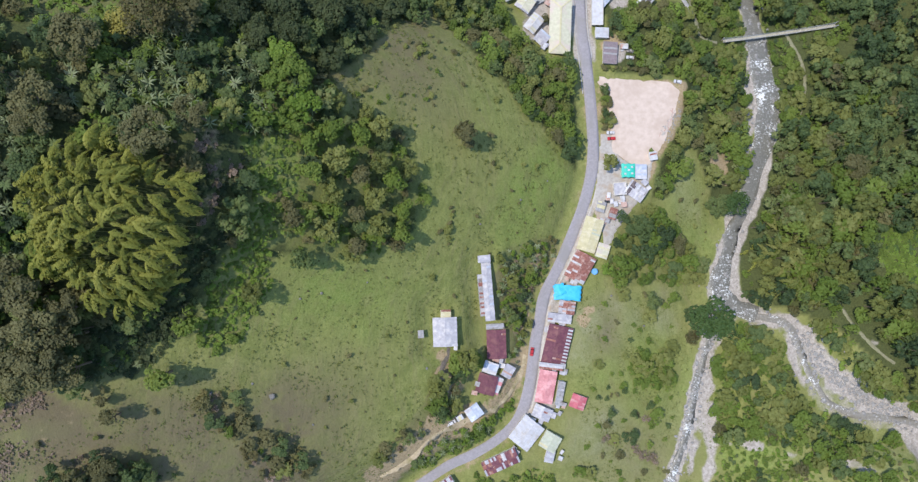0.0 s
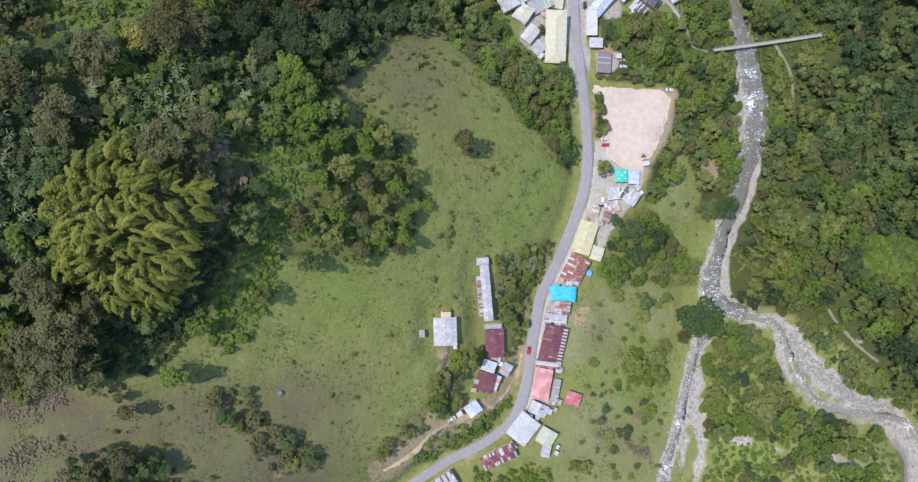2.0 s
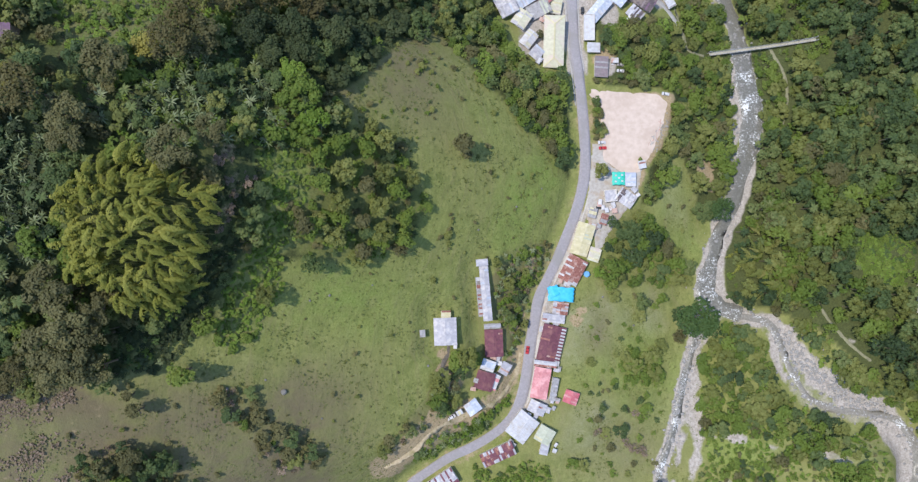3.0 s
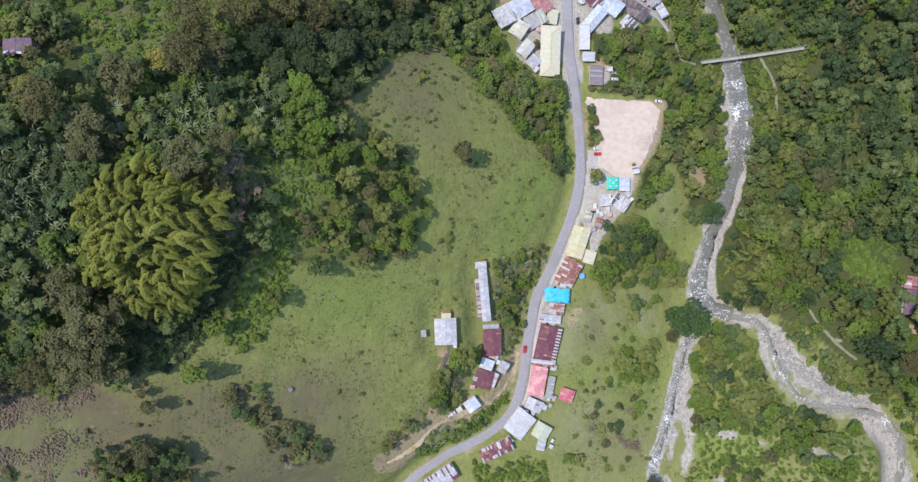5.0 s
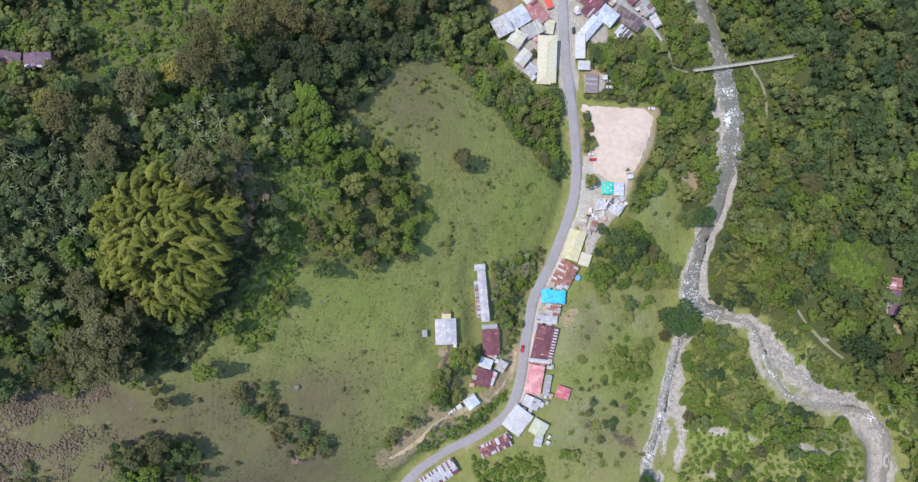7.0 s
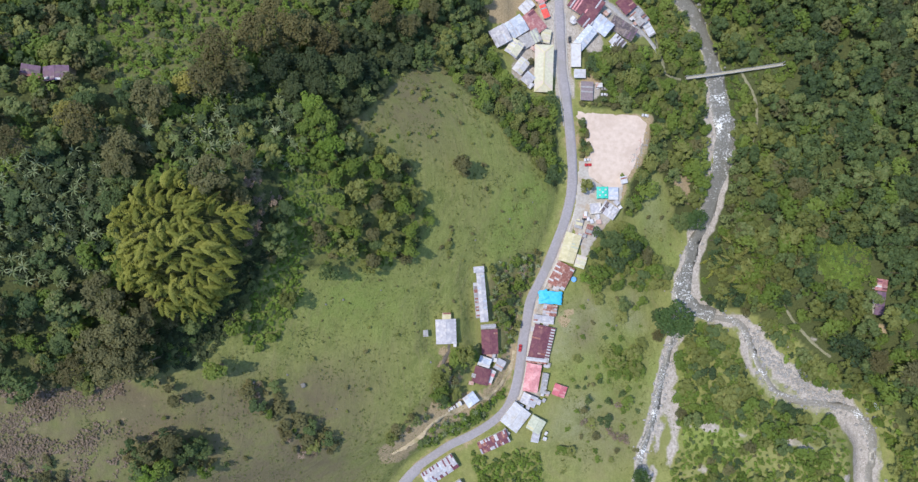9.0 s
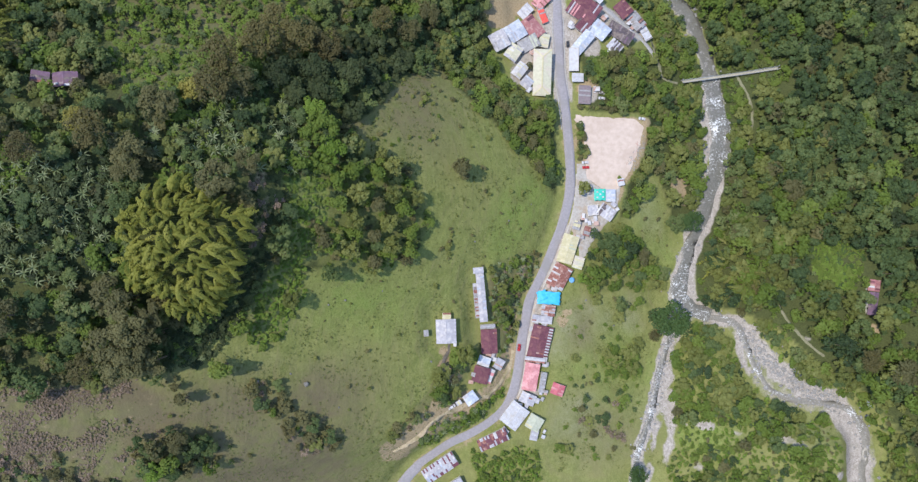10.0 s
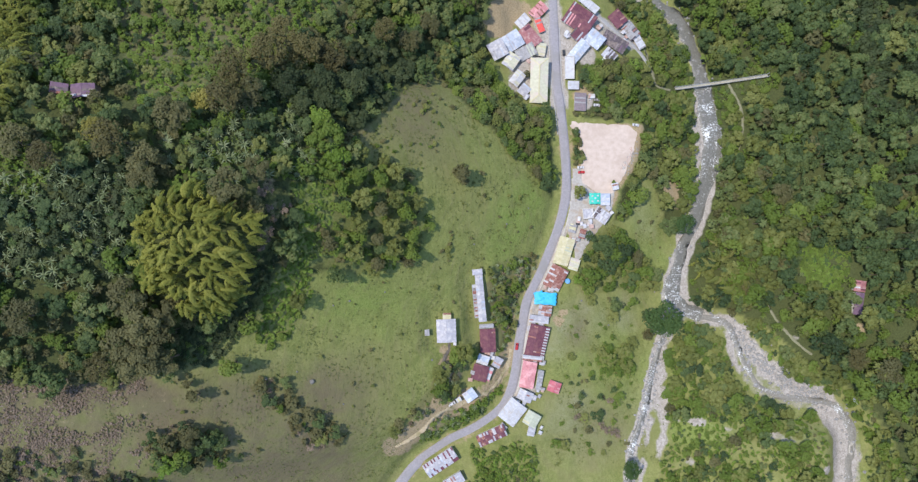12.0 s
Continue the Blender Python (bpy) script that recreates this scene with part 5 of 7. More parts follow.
def single_trees():
    kinds = [tree_template("tree", 61, 2.2, 4.0, 5.0, 10, 420, 0.48, M_LEAF), tree_template("tree", 62, 2.0, 3.6, 4.4, 8, 380, 0.48, M_DULL), tree_template("tree", 63, 2.0, 3.8, 4.6, 9, 400, 0.5, M_BRIGHT), tree_template("tree", 96, 2.0, 3.9, 4.8, 10, 400, 0.5, M_OLIVELEAF)]
    bushes = [tree_template("bush", 64, 0.3, 1.6, 1.7, 6, 120, 0.34, M_OLIVELEAF), tree_template("bush", 65, 0.3, 1.5, 1.6, 5, 110, 0.34, M_DULL)]
    bushes.append(tree_template("bush", 67, 0.3, 3.0, 2.4, 12, 150, 0.34, M_DRYFERN, 0.6, (0.16, 0.36), 0.85))
    rng = random.Random(66)
    great = [tree_template("large_tree", 91, 8.5, 9.0, 10.0, 34, 1700, 0.62, M_DULL, 0.8, (0.14, 0.34), 0.84), tree_template("large_tree", 92, 15.0, 9.0, 10.5, 44, 1500, 0.56, M_BROWN, 0.8, (0.12, 0.32), 0.86),
             tree_template("large_tree", 93, 4.5, 9.0, 10.0, 30, 1700, 0.62, M_LEAF, 0.8, (0.14, 0.34), 0.84), tree_template("large_tree", 94, 3.5, 6.0, 7.5, 16, 900, 0.55, M_YELLOW), tree_template("large_tree", 95, 3.0, 6.5, 7.0, 26, 1500, 0.42, M_DEEP, 0.8, (0.2, 0.42), 0.72),
             tree_template("large_tree", 90, 4.0, 7.0, 8.5, 24, 1300, 0.55, M_LIME, 0.8, (0.14, 0.34), 0.84), tree_template("large_tree", 89, 4.0, 7.0, 8.5, 26, 1400, 0.5, M_BRIGHT, 0.8, (0.14, 0.34), 0.84), tree_template("large_tree", 88, 19.0, 9.0, 10.0, 34, 1700, 0.62, M_DULL, 0.8, (0.14, 0.34), 0.84), tree_template("large_tree", 87, 6.0, 9.0, 10.0, 34, 1700, 0.6, M_SHADY, 0.8, (0.14, 0.34), 0.84), tree_template("large_tree", 86, 15.0, 9.0, 10.5, 38, 1700, 0.58, M_DULL, 0.8, (0.12, 0.32), 0.86)]
    words = ("large grey-green tree with a rounded crown", "large brownish-green tree on the hillside", "large dark green tree on the hillside", "yellow-leaved tree among darker trees", "dense round deep green tree by the water", "bright yellow-green tree in a dark thicket", "large bright green tree at the pasture's edge", "tall grey-green tree above a bare brown hollow", "large dark green tree below brownish trees, leaves darkened for shade", "tall brownish-grey tree at the wood's lower edge")
    lower_hill = [(-138, -86, 2, 0.5), (-128, -83, 0, 0.6), (-117, -88, 2, 0.5), (-139, -97, 5, 0.75), (-141, -28, 9, 1.0), (-147, -15, 0, 1.05), (-134, -23, 9, 0.8), (-135, -33, 9, 0.9), (-140, -41, 9, 0.95), (-134, -44, 9, 0.8), (-146, -46, 9, 0.85), (-151, -37, 0, 1.0), (-160, -46, 1, 0.7), (-163, -104, 8, 0.55), (-152, -107, 8, 0.5), (-188, -22, 0, 0.95)]
    # kind 8 here: the brown trees' shade is put into the crown colour
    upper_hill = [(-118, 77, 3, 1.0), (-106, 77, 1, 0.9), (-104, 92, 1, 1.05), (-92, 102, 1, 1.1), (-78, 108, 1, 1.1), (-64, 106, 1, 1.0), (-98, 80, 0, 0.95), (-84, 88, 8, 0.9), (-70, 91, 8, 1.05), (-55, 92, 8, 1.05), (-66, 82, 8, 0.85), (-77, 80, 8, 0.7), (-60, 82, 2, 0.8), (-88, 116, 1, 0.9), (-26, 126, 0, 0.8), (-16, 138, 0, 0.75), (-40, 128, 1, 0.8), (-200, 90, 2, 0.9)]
    middle_hill = [(-65, 62, 6, 1.3), (-60, 52, 5, 1.05), (-64, 45, 6, 0.9), (-52, 43, 6, 0.7), (-69, 71, 5, 0.9), (-127, 68, 0, 1.0), (-138, 39, 0, 0.75), (-142, 24, 2, 0.7), (-100, 35, 7, 0.95), (-90, 43, 7, 0.7), (-148, 55, 1, 1.0), (-158, 60, 3, 1.1), (-138, 47, 0, 0.9), (-173, 46, 1, 0.75), (-186, 53, 0, 0.9)]
    valley = [(148, 21, 4, 1.25), (139, 19, 2, 0.75), (129.5, -41.5, 4, 2.05), (122, -39, 2, 0.5), (120, -50, 1, 0.45), (106, -132, 4, 1.0), (92, 7, 2, 0.85), (209, 40, 0, 0.8), (176, 12, 0, 0.75), (268, 39, 2, 0.9), (258, 109, 2, 0.9), (256, -70, 0, 1.0), (238, -62, 1, 0.8), (228, -52, 2, 0.7)]
    for x, y, k, w in lower_hill + upper_hill + middle_hill + valley:
        t = copy_thing(great[k], pose(x, y, height(x, y), 0, 0, rng.uniform(0, 360)))
        w *= rng.uniform(0.95, 1.05)
        t.scale = (w, w, w * 0.95)
        tagged(t, words[k], "tree", "large trees of the valley")
    # x, y, kind, width
    hill_trees = [(-38, 53, 3, 0.9), (-31, 40, 0, 1.0), (-110.5, -50, 2, 1.6), (5, -55, 3, 1.6), (2.4, 46.8, 1, 1.75), (-0.4, 49.4, 1, 1.3), (4.6, 45.0, 1, 1.1), (45.6, 117.6, 1, 0.85), (-10, -69, 3, 1.0), (-24, 4, 2, 1.6), (-8, -76, 3, 0.9), (-126, -64, 1, 1.1), (-129, -58, 1, 0.8), (-8, -80, 0, 1.0), (-62, -8, 0, 1.3), (-80, -20, 3, 1.3)]
    lot_trees = [(76.5, 40, 3, 1.15), (76.5, 67, 0, 0.75), (77, 63, 0, 0.6), (76, 79, 0, 0.8), (76.5, 74, 2, 0.7), (91, 106, 0, 0.9), (96, 100, 2, 0.9), (100, 95, 0, 0.8), (90, 94, 0, 0.5), (100, 47, 2, 0.5)]
    meadow_trees = [(104, 2, 0, 1.6), (84, -75.6, 0, 0.55), (74, -79, 0, 0.4), (69.5, -78.5, 0, 0.38), (75, -73.6, 0, 0.34), (88.6, -88, 0, 0.6), (97, -84, 0, 0.62), (76, -85.5, 0, 0.7), (107.5, -95, 0, 0.5), (99, -30, 0, 1.2), (112, -30, 2, 1.1), (74, -92, 1, 0.9)]
    trees = hill_trees + lot_trees + meadow_trees
    woods = ((-60, 8), (-52, 4), (-42, -1), (-33, 6), (-24, 14), (-57, 26), (-50, 18), (-42, 12), (-34, 18), (-26, 26), (-56, 38), (-48, 32), (-40, 26), (-32, 32), (-40, 42), (-50, 44), (-31, 46), (-63, 10))
    trees += [(x, y, (2, 3, 1, 3, 2)[i % 5], 1.45) for i, (x, y) in enumerate(woods)]
    for x, y, k, w in trees:
        w *= rng.uniform(0.9, 1.1)
        m = pose(x, y, height(x, y), 0, 0, rng.uniform(0, 360))
        t = copy_thing(kinds[k], m)
        t.scale = (w, w, w * rng.uniform(0.85, 1.1) * (1.2 if w > 1.2 else 1))
        tagged(t, ("broad dark green tree on the grassy slope", "dull olive-green tree with a thin crown", "round bright green tree in the pasture", "olive-green tree in the pasture grove")[k], "tree", "trees of the valley")
    pasture = [(-52, 66), (-20, 104), (-2, 100), (20, 76), (48, 48), (58, 30), (48, 0), (24, -4), (8, -12), (2, -36), (-12, -54), (-22, -80), (-40, -108), (-100, -100), (-150, -90), (-150, -58), (-100, -40), (-70, -14), (-20, -4), (-8, 24), (-24, 52)]
    meadow = [(75, -22), (128, -30), (120, -50), (116, -80), (106, -125), (50, -125), (56, -88), (66, -70), (62, -40)]
    strip = [(108, 34), (130, 34), (136, 10), (132, -24), (118, -20), (112, 10)]
    rows = np.concatenate([scatter(pasture, 12.5, 67), scatter(meadow, 24.0, 68), scatter(strip, 8, 69)])
    line = np.array([(-2.6 - 0.35 * i, 13.5 - 2.5 * i) for i in range(7)])
    hedge_row = np.array([(77 + 2.1 * i, 91.5 + 0.7 * math.sin(i * 2.3)) for i in range(18)] + [(79.5 + 0.7 * math.sin(i * 1.7), 62 + 2.0 * i) for i in range(3)] + [(78 + 0.6 * math.sin(i * 1.7), 73 + 1.8 * i) for i in range(4)] + [(76.2 + 0.5 * math.sin(i * 2.1), 59 + 1.9 * i) for i in range(12)])
    upper = np.array([(-38.9, 63.9), (-25.0, 63.5), (-19.4, 82.8), (-9.2, 92.7), (-13.3, 95.4), (15.4, 49.8), (9.7, 43.7), (18.2, 34.9), (31.5, 37.3), (18.4, 67.5), (-6.8, 103.1), (-31.7, 86.0), (-28.8, 96.9), (-16.9, 86.2), (-13.0, 84.0), (-22.0, 89.6), (39.6, 63.1), (25.6, 24.3), (45.8, 18.1), (-3.7, 15.0), (-3.2, 11.6), (-4.3, 8.4), (-4.8, 5.2)])
    for i, (x, y) in enumerate(np.concatenate([rows, line, hedge_row, upper])):
        k = rng.choice((0, 1))
        w = rng.choice((0.35, 0.4, 0.5, 0.6, 1.1)) * rng.uniform(0.8, 1.25) + (0 if i < len(rows) + len(line) else 0.45 if y > 90 or x < 60 else 0.95)
        t = copy_thing(bushes[k], pose(x, y, height(x, y), 0, 0, rng.uniform(0, 360)))
        t.scale = (w, w, w * 0.8)
        tagged(t, "small dark green bush in the grass" if k == 0 else "small dry olive bush in the grass", "bush", "bushes in the pasture")
    for x, y, w in ((96, -109, 1.5), (91, -106, 1.1), (101, -112, 1.0), (74.3, -100, 0.9), (78, -103, 0.6), (96.2, -90.3, 1.0), (-79, -98, 1.3), (-74, -102, 0.8), (-97, -61, 0.9)):
        t = copy_thing(bushes[2], pose(x, y, height(x, y), 0, 0, rng.uniform(0, 360)))
        t.scale = (w, w, w * 0.6)
        tagged(t, "pale dry bush with bare twigs in the grass", "bush", "dry bushes in the grass")
    for t in kinds + bushes + great:
        for o in (*t.children, t):
            bpy.data.objects.remove(o)


single_trees()


def wood_trees(xy, seed):
    """The trees between road and river, each one by itself."""
    sorts = ((M_LEAF, "leafy dark green tree in the roadside wood", 3.6), (M_LEAF, "leafy dark green tree in the roadside wood", 1.2), (M_BRIGHT, "bright green tree in the roadside wood", 4.5), (M_BRIGHT, "bright green tree in the roadside wood", 3.0),
             (M_OLIVELEAF, "olive-green tree in the roadside wood", 4.5), (M_DULL, "dull grey-green tree in the roadside wood", 1.5), (M_LIME, "light yellow-green tree in the roadside wood", 1.2))
    kinds = [tree_template("tree", seed + i, 0.8, 4.1, 6.8, 10 + i, 300, 0.5, mat, 0.75, (0.22, 0.46), 0.72) for i, (mat, _, _) in enumerate(sorts)]
    rng = random.Random(seed)
    for x, y in xy:
        k = rng.choices(range(len(sorts)), [q[2] for q in sorts])[0]
        w = 0.92 * math.exp(rng.gauss(0, 0.28)) * (1.3 if rng.random() < 0.12 else 1)
        t = copy_thing(kinds[k], pose(x, y, height(x, y), 0, 0, rng.uniform(0, 360)))
        t.scale = (w, w, w * rng.uniform(0.7, 0.95))
        tagged(t, sorts[k][1], "tree", "trees of the roadside wood")
    for t in kinds:
        for o in (*t.children, t):
            bpy.data.objects.remove(o)


wood_trees(belt[:215], 120)


def banana_plants():
    root = new("banana_plant")
    bm = bmesh.new()
    bmesh.ops.create_cone(bm, cap_ends=True, segments=7, radius1=0.17, radius2=0.09, depth=3.8, matrix=Matrix.Translation((0, 0, 1.5)))
    part("stem", bm, M_CULM, root)
    t = np.linspace(0, 1, 6)
    spine = np.column_stack([3.3 * t, 0 * t, 1.1 * np.sin(t * 2.4) - 1.1 * t ** 2])
    wide = 0.33 * np.sin(np.pi * (0.12 + 0.85 * t)) ** 0.6
    v = np.concatenate([spine + np.column_stack([0 * t, wide, -0.12 + 0 * t]), spine, spine + np.column_stack([0 * t, -wide, -0.12 + 0 * t])])
    f = np.array([(a + k, a + k + 1, a + k + 7, a + k + 6) for a in (0, 6) for k in range(5)])
    blade = mesh_object("leaf", v, f, M_BANANA, root, tone=np.full(len(v), 0.0))
    blade.location.z = 3.2
    for i in range(1, 8):
        o = blade.copy()
        scene.collection.objects.link(o)
        o.rotation_euler = (0.1 * math.sin(i * 5), (-0.55, -0.1, 0.15)[i % 3], i * 0.81)
        o.location.z = 3.2 + 0.06 * i
    rng = random.Random(72)
    at = np.concatenate([np.array([p for p in scatter(BANANA, 5.0, 71, (BAMBOO, SCAR)) if p[0] > -118 and p[1] > 30 and noise.noise((p[0] * 0.11, p[1] * 0.11, 6)) > -0.35 or noise.noise((p[0] * 0.06, p[1] * 0.06, 3)) > 0.3]), scatter([(-206, 42), (-152, 46), (-142, 30), (-143, 0), (-160, -12), (-206, -8)], 5.2, 76), scatter(HEDGE, 10, 73), scatter(STRIP, 5.5, 74), scatter(SOUTH_BUSH, 7, 75)])
    for x, y in at:
        if -128 < x < -60 and noise.noise((x * 0.05, y * 0.05, 7)) < -0.3:
            continue
        w = rng.uniform(0.55, 0.95) if x < -60 else rng.uniform(0.45, 0.75)
        p = copy_thing(root, pose(x, y, height(x, y) + 1.5, rng.uniform(-7, 7), rng.uniform(-7, 7), rng.uniform(0, 360)))
        p.scale = (w, w, w)
        p.location.z = height(x, y)
        tagged(p, "grey-green banana plant with drooping leaves", "banana plant", "banana plants on the hillside" if x < -60 else "banana plants by the road")
    for o in (*root.children, root):
        bpy.data.objects.remove(o)


banana_plants()


# ---- houses ----
def corrugated(v, f, idx, a, down, across, n, rows, pick, rng, lift=0.05):
    """Sheets of ribbed roofing on one slope. a: the top corner, down and across: the slope's two edges; pick(r, c): a sheet's material number."""
    normal = across.cross(down).normalized()
    if normal.z < 0:
        normal = -normal
    for r in range(rows):
        for c in range(n):
            base = a + down * (r / rows) + across * (c / n)
            dd, aa = down / rows * 1.05, across / n
            slip = normal * (0.03 * (rows - r) + rng.uniform(0, 0.05)) + down.normalized() * rng.uniform(-0.06, 0.06)
            k, start = 6, len(v)
            for j in range(k + 1):
                rib = normal * (lift if j % 2 else 0.0)
                for e in (0, 1):
                    v.append(base + aa * (j / k) + dd * e + rib + slip)
            m = pick(r, c)
            for j in range(k):
                f.append((start + 2 * j, start + 2 * j + 1, start + 2 * j + 3, start + 2 * j + 2))
                idx.append(m)


def roof_mesh(name, v, f, idx, mats, root):
    ob = tagged(mesh_object(name, [tuple(p) for p in v], f, mats, root, idx), kind="stuff")
    s = ob.modifiers.new("thickness", "SOLIDIFY")
    s.thickness, s.offset = 0.04, -1
    return ob


def house(name, x, y, wide, long, turn, tall, style, mats, label, patch=0.12, edge=None, category="house", pitch=0.22, wall=None, seed=0, windows=True):
    """A low house with its roof of sheets. mats: the main sheet and the odd ones; edge: the share of odd sheets along the lower eave."""
    rng = random.Random(seed + int(x * 13 + y * 7))
    root = new(name)
    corners = [(Matrix.Rotation(radians(turn), 2) @ Vector((sx * wide / 2, sy * long / 2))) + Vector((x, y)) for sx in (-1, 1) for sy in (-1, 1)]
    zs = [height(c.x, c.y) for c in corners]
    gz = height(x, y)
    deep = gz - min(zs) + 0.4
    tall = max(tall, max(zs) - gz + 0.9)
    root.matrix_world = pose(x, y, gz, 0, 0, turn)
    over = 0.45 if min(wide, long) > 4 else 0.25
    hw, hl = wide / 2, long / 2
    iw, il = hw - over, hl - over
    rise = pitch * hw
    wall = wall or M_PLASTER
    for side, (sx, sy, px, py) in (("wall_west", (0.2, 2 * il, -iw + 0.1, 0)), ("wall_east", (0.2, 2 * il, iw - 0.1, 0)), ("wall_south", (2 * iw - 0.4, 0.2, 0, -il + 0.1)), ("wall_north", (2 * iw - 0.4, 0.2, 0, il - 0.1))):
        part("wall", box((sx, sy, tall + deep), (px, py, (tall - deep) / 2)), wall, root)
    if windows:
        for sgn in (-1, 1):
            for k in range(max(1, int(long / 5))):
                yy = -il + (k + 0.5) * 2 * il / max(1, int(long / 5))
                w = part("window", box((0.1, 1.2, 1.0), (sgn * (iw + 0.03), yy, tall - 1.35), None, 0.02), M_TIMBER, root)
                part("pane", box((0.04, 1.0, 0.8), (sgn * (iw + 0.08), yy, tall - 1.35)), M_GLASS, w)
        part("door", box((0.95, 0.1, 2.05), (0, -il - 0.03, min(tall - 1.2, 1.05)), None, 0.02), M_TIMBER, root)
    v, f, idx = [], [], []
    n = max(2, round(long / (0.85 if patch == "turn" else 0.95)))
    odd = len(mats) - 1

    def pick(rows):
        column = {}

        def choose(r, c):
            if patch == "turn":
                return c % 2
            if edge and r == rows - 1 and rng.random() < edge:
                return odd
            if c not in column:
                column[c] = rng.randint(1, odd) if odd and rng.random() < patch else 0
            return column[c] if rng.random() < 0.93 else (rng.randint(1, odd) if odd and rng.random() < patch else 0)
        return choose
    if style == "gable":
        rows = max(1, round(hw / 2.4))
        for sgn in (-1, 1):
            corrugated(v, f, idx, Vector((0, -hl, tall + rise)), Vector((sgn * hw, 0, -rise)), Vector((0, long, 0)), n, rows, pick(rows), rng)
        part("ridge_cap", box((0.45, long * 1.005, 0.07), (0, 0, tall + rise + 0.12), None, 0.02), mats[0], root)
        bm = bmesh.new()
        for sy in (-il + 0.1, il - 0.1):
            p = [bm.verts.new(q) for q in ((-iw, sy - 0.08, tall), (iw, sy - 0.08, tall), (0, sy - 0.08, tall + rise - 0.06), (-iw, sy + 0.08, tall), (iw, sy + 0.08, tall), (0, sy + 0.08, tall + rise - 0.06))]
            for q in ((0, 1, 2), (5, 4, 3), (0, 3, 4, 1), (1, 4, 5, 2), (2, 5, 3, 0)):
                bm.faces.new([p[i] for i in q])
        part("gable", bm, wall, root)
    elif style == "shed":
        rows = max(1, round(wide / 2.6))
        corrugated(v, f, idx, Vector((-hw, -hl, tall + rise + 0.1)), Vector((wide, 0, -rise)), Vector((0, long, 0)), n, rows, pick(rows), rng)
        part("ridge_cap", box((0.3, long * 1.005, 0.07), (-hw + 0.1, 0, tall + rise + 0.2), None, 0.02), mats[0], root)
    elif style == "hip":
        bm = bmesh.new()
        run = min(hw, hl) * 0.9
        p = [bm.verts.new(q) for q in ((-hw, -hl, tall), (hw, -hl, tall), (hw, hl, tall), (-hw, hl, tall), (0, -hl + run, tall + rise * 1.4), (0, hl - run, tall + rise * 1.4))]
        for q in ((0, 1, 4), (1, 2, 5, 4), (2, 3, 5), (3, 0, 4, 5)):
            bm.faces.new([p[i] for i in q])
        bmesh.ops.subdivide_edges(bm, edges=bm.edges, cuts=5, use_grid_fill=True)
        part("roof", bm, mats[0], root).modifiers.new("thickness", "SOLIDIFY").thickness = 0.12
        part("ridge_cap", box((0.9, 2 * (hl - run), 0.16), (0, 0, tall + rise * 1.4 + 0.1), None, 0.03), mats[-1], root)
        for sx in (-1, 1):
            for sy in (-1, 1):
                a, b = Vector((sx * hw, sy * hl, tall + 0.08)), Vector((0, sy * (hl - run), tall + rise * 1.4 + 0.08))
                turn = (b - a).to_track_quat("Y", "Z").to_matrix().to_4x4()
                part("hip_cap", box((0.7, (b - a).length, 0.14)), mats[-1], root).matrix_local = Matrix.Translation((a + b) / 2) @ turn
    else:
        part("roof", box((wide, long, 0.22), (0, 0, tall + 0.11), None, 0.03), mats[0], root)
        for sx, sy, px, py in ((0.18, long, -hw + 0.09, 0), (0.18, long, hw - 0.09, 0), (wide - 0.36, 0.18, 0, -hl + 0.09), (wide - 0.36, 0.18, 0, hl - 0.09)):
            part("parapet", box((sx, sy, 0.4), (px, py, tall + 0.42)), wall, root)
    if v:
        roof_mesh("roof", v, f, idx, mats, root)
    return tagged(root, label, category)


# west of the road
house("farmhouse", -6.5, -42.3, 11.0, 13.6, 2, 3.0, "gable", [M_ZINC, M_GREY], "farmhouse with a white zinc roof in the pasture", 0.05, pitch=0.16)
house("porch_roof", -6.2, -33.8, 4.6, 3.6, 0, 2.3, "shed", [M_CREAM, M_RUST], "small tan lean-to behind the farmhouse", 0.2, category="shed", windows=False)
house("tool_shed", -17.6, -42.8, 2.5, 3.6, 3, 2.0, "shed", [M_GREY], "small grey shed alone in the grass", 0, category="shed", windows=False)
house("long_barn", 13.8, -23.6, 4.4, 29.0, 5, 2.8, "gable", [M_ZINC, M_BLUEZINC], "long narrow barn with a pale zinc roof", 0.06, pitch=0.12)
house("hay_shelter", 11.8, -8.4, 5.8, 3.4, 5, 2.9, "shed", [M_ZINC], "pale zinc shelter at the barn's end", 0, category="shed", windows=False)
house("red_roof_house", 18.2, -50.1, 9.2, 14.2, 2, 3.2, "gable", [M_MAROON, M_RUST], "house with a dark maroon sheet roof", 0.05, pitch=0.18)
house("washhouse", 17.4, -41.4, 8.6, 2.6, 2, 2.6, "shed", [M_GREY, M_ZINC], "narrow grey-roofed washhouse beside a house", 0.3, category="shed", windows=False)
house("cottage", 15.2, -61.4, 7.0, 5.8, -20, 3.0, "shed", [M_BLUEZINC, M_WHITE], "cottage with a pale blue sheet roof", 0.2)
house("patched_cottage", 13.4, -69.0, 9.2, 9.6, -15, 2.9, "gable", [M_MAROON, M_RUST], "cottage with a patched maroon roof", 0.15)
house("cottage_lean_to", 18.6, -70.2, 3.2, 8.4, -22, 2.4, "shed", [M_WHITE, M_RUSTPALE, M_PINK], "pale pinkish lean-to beside the maroon cottage", 0.35, category="lean-to", windows=False)
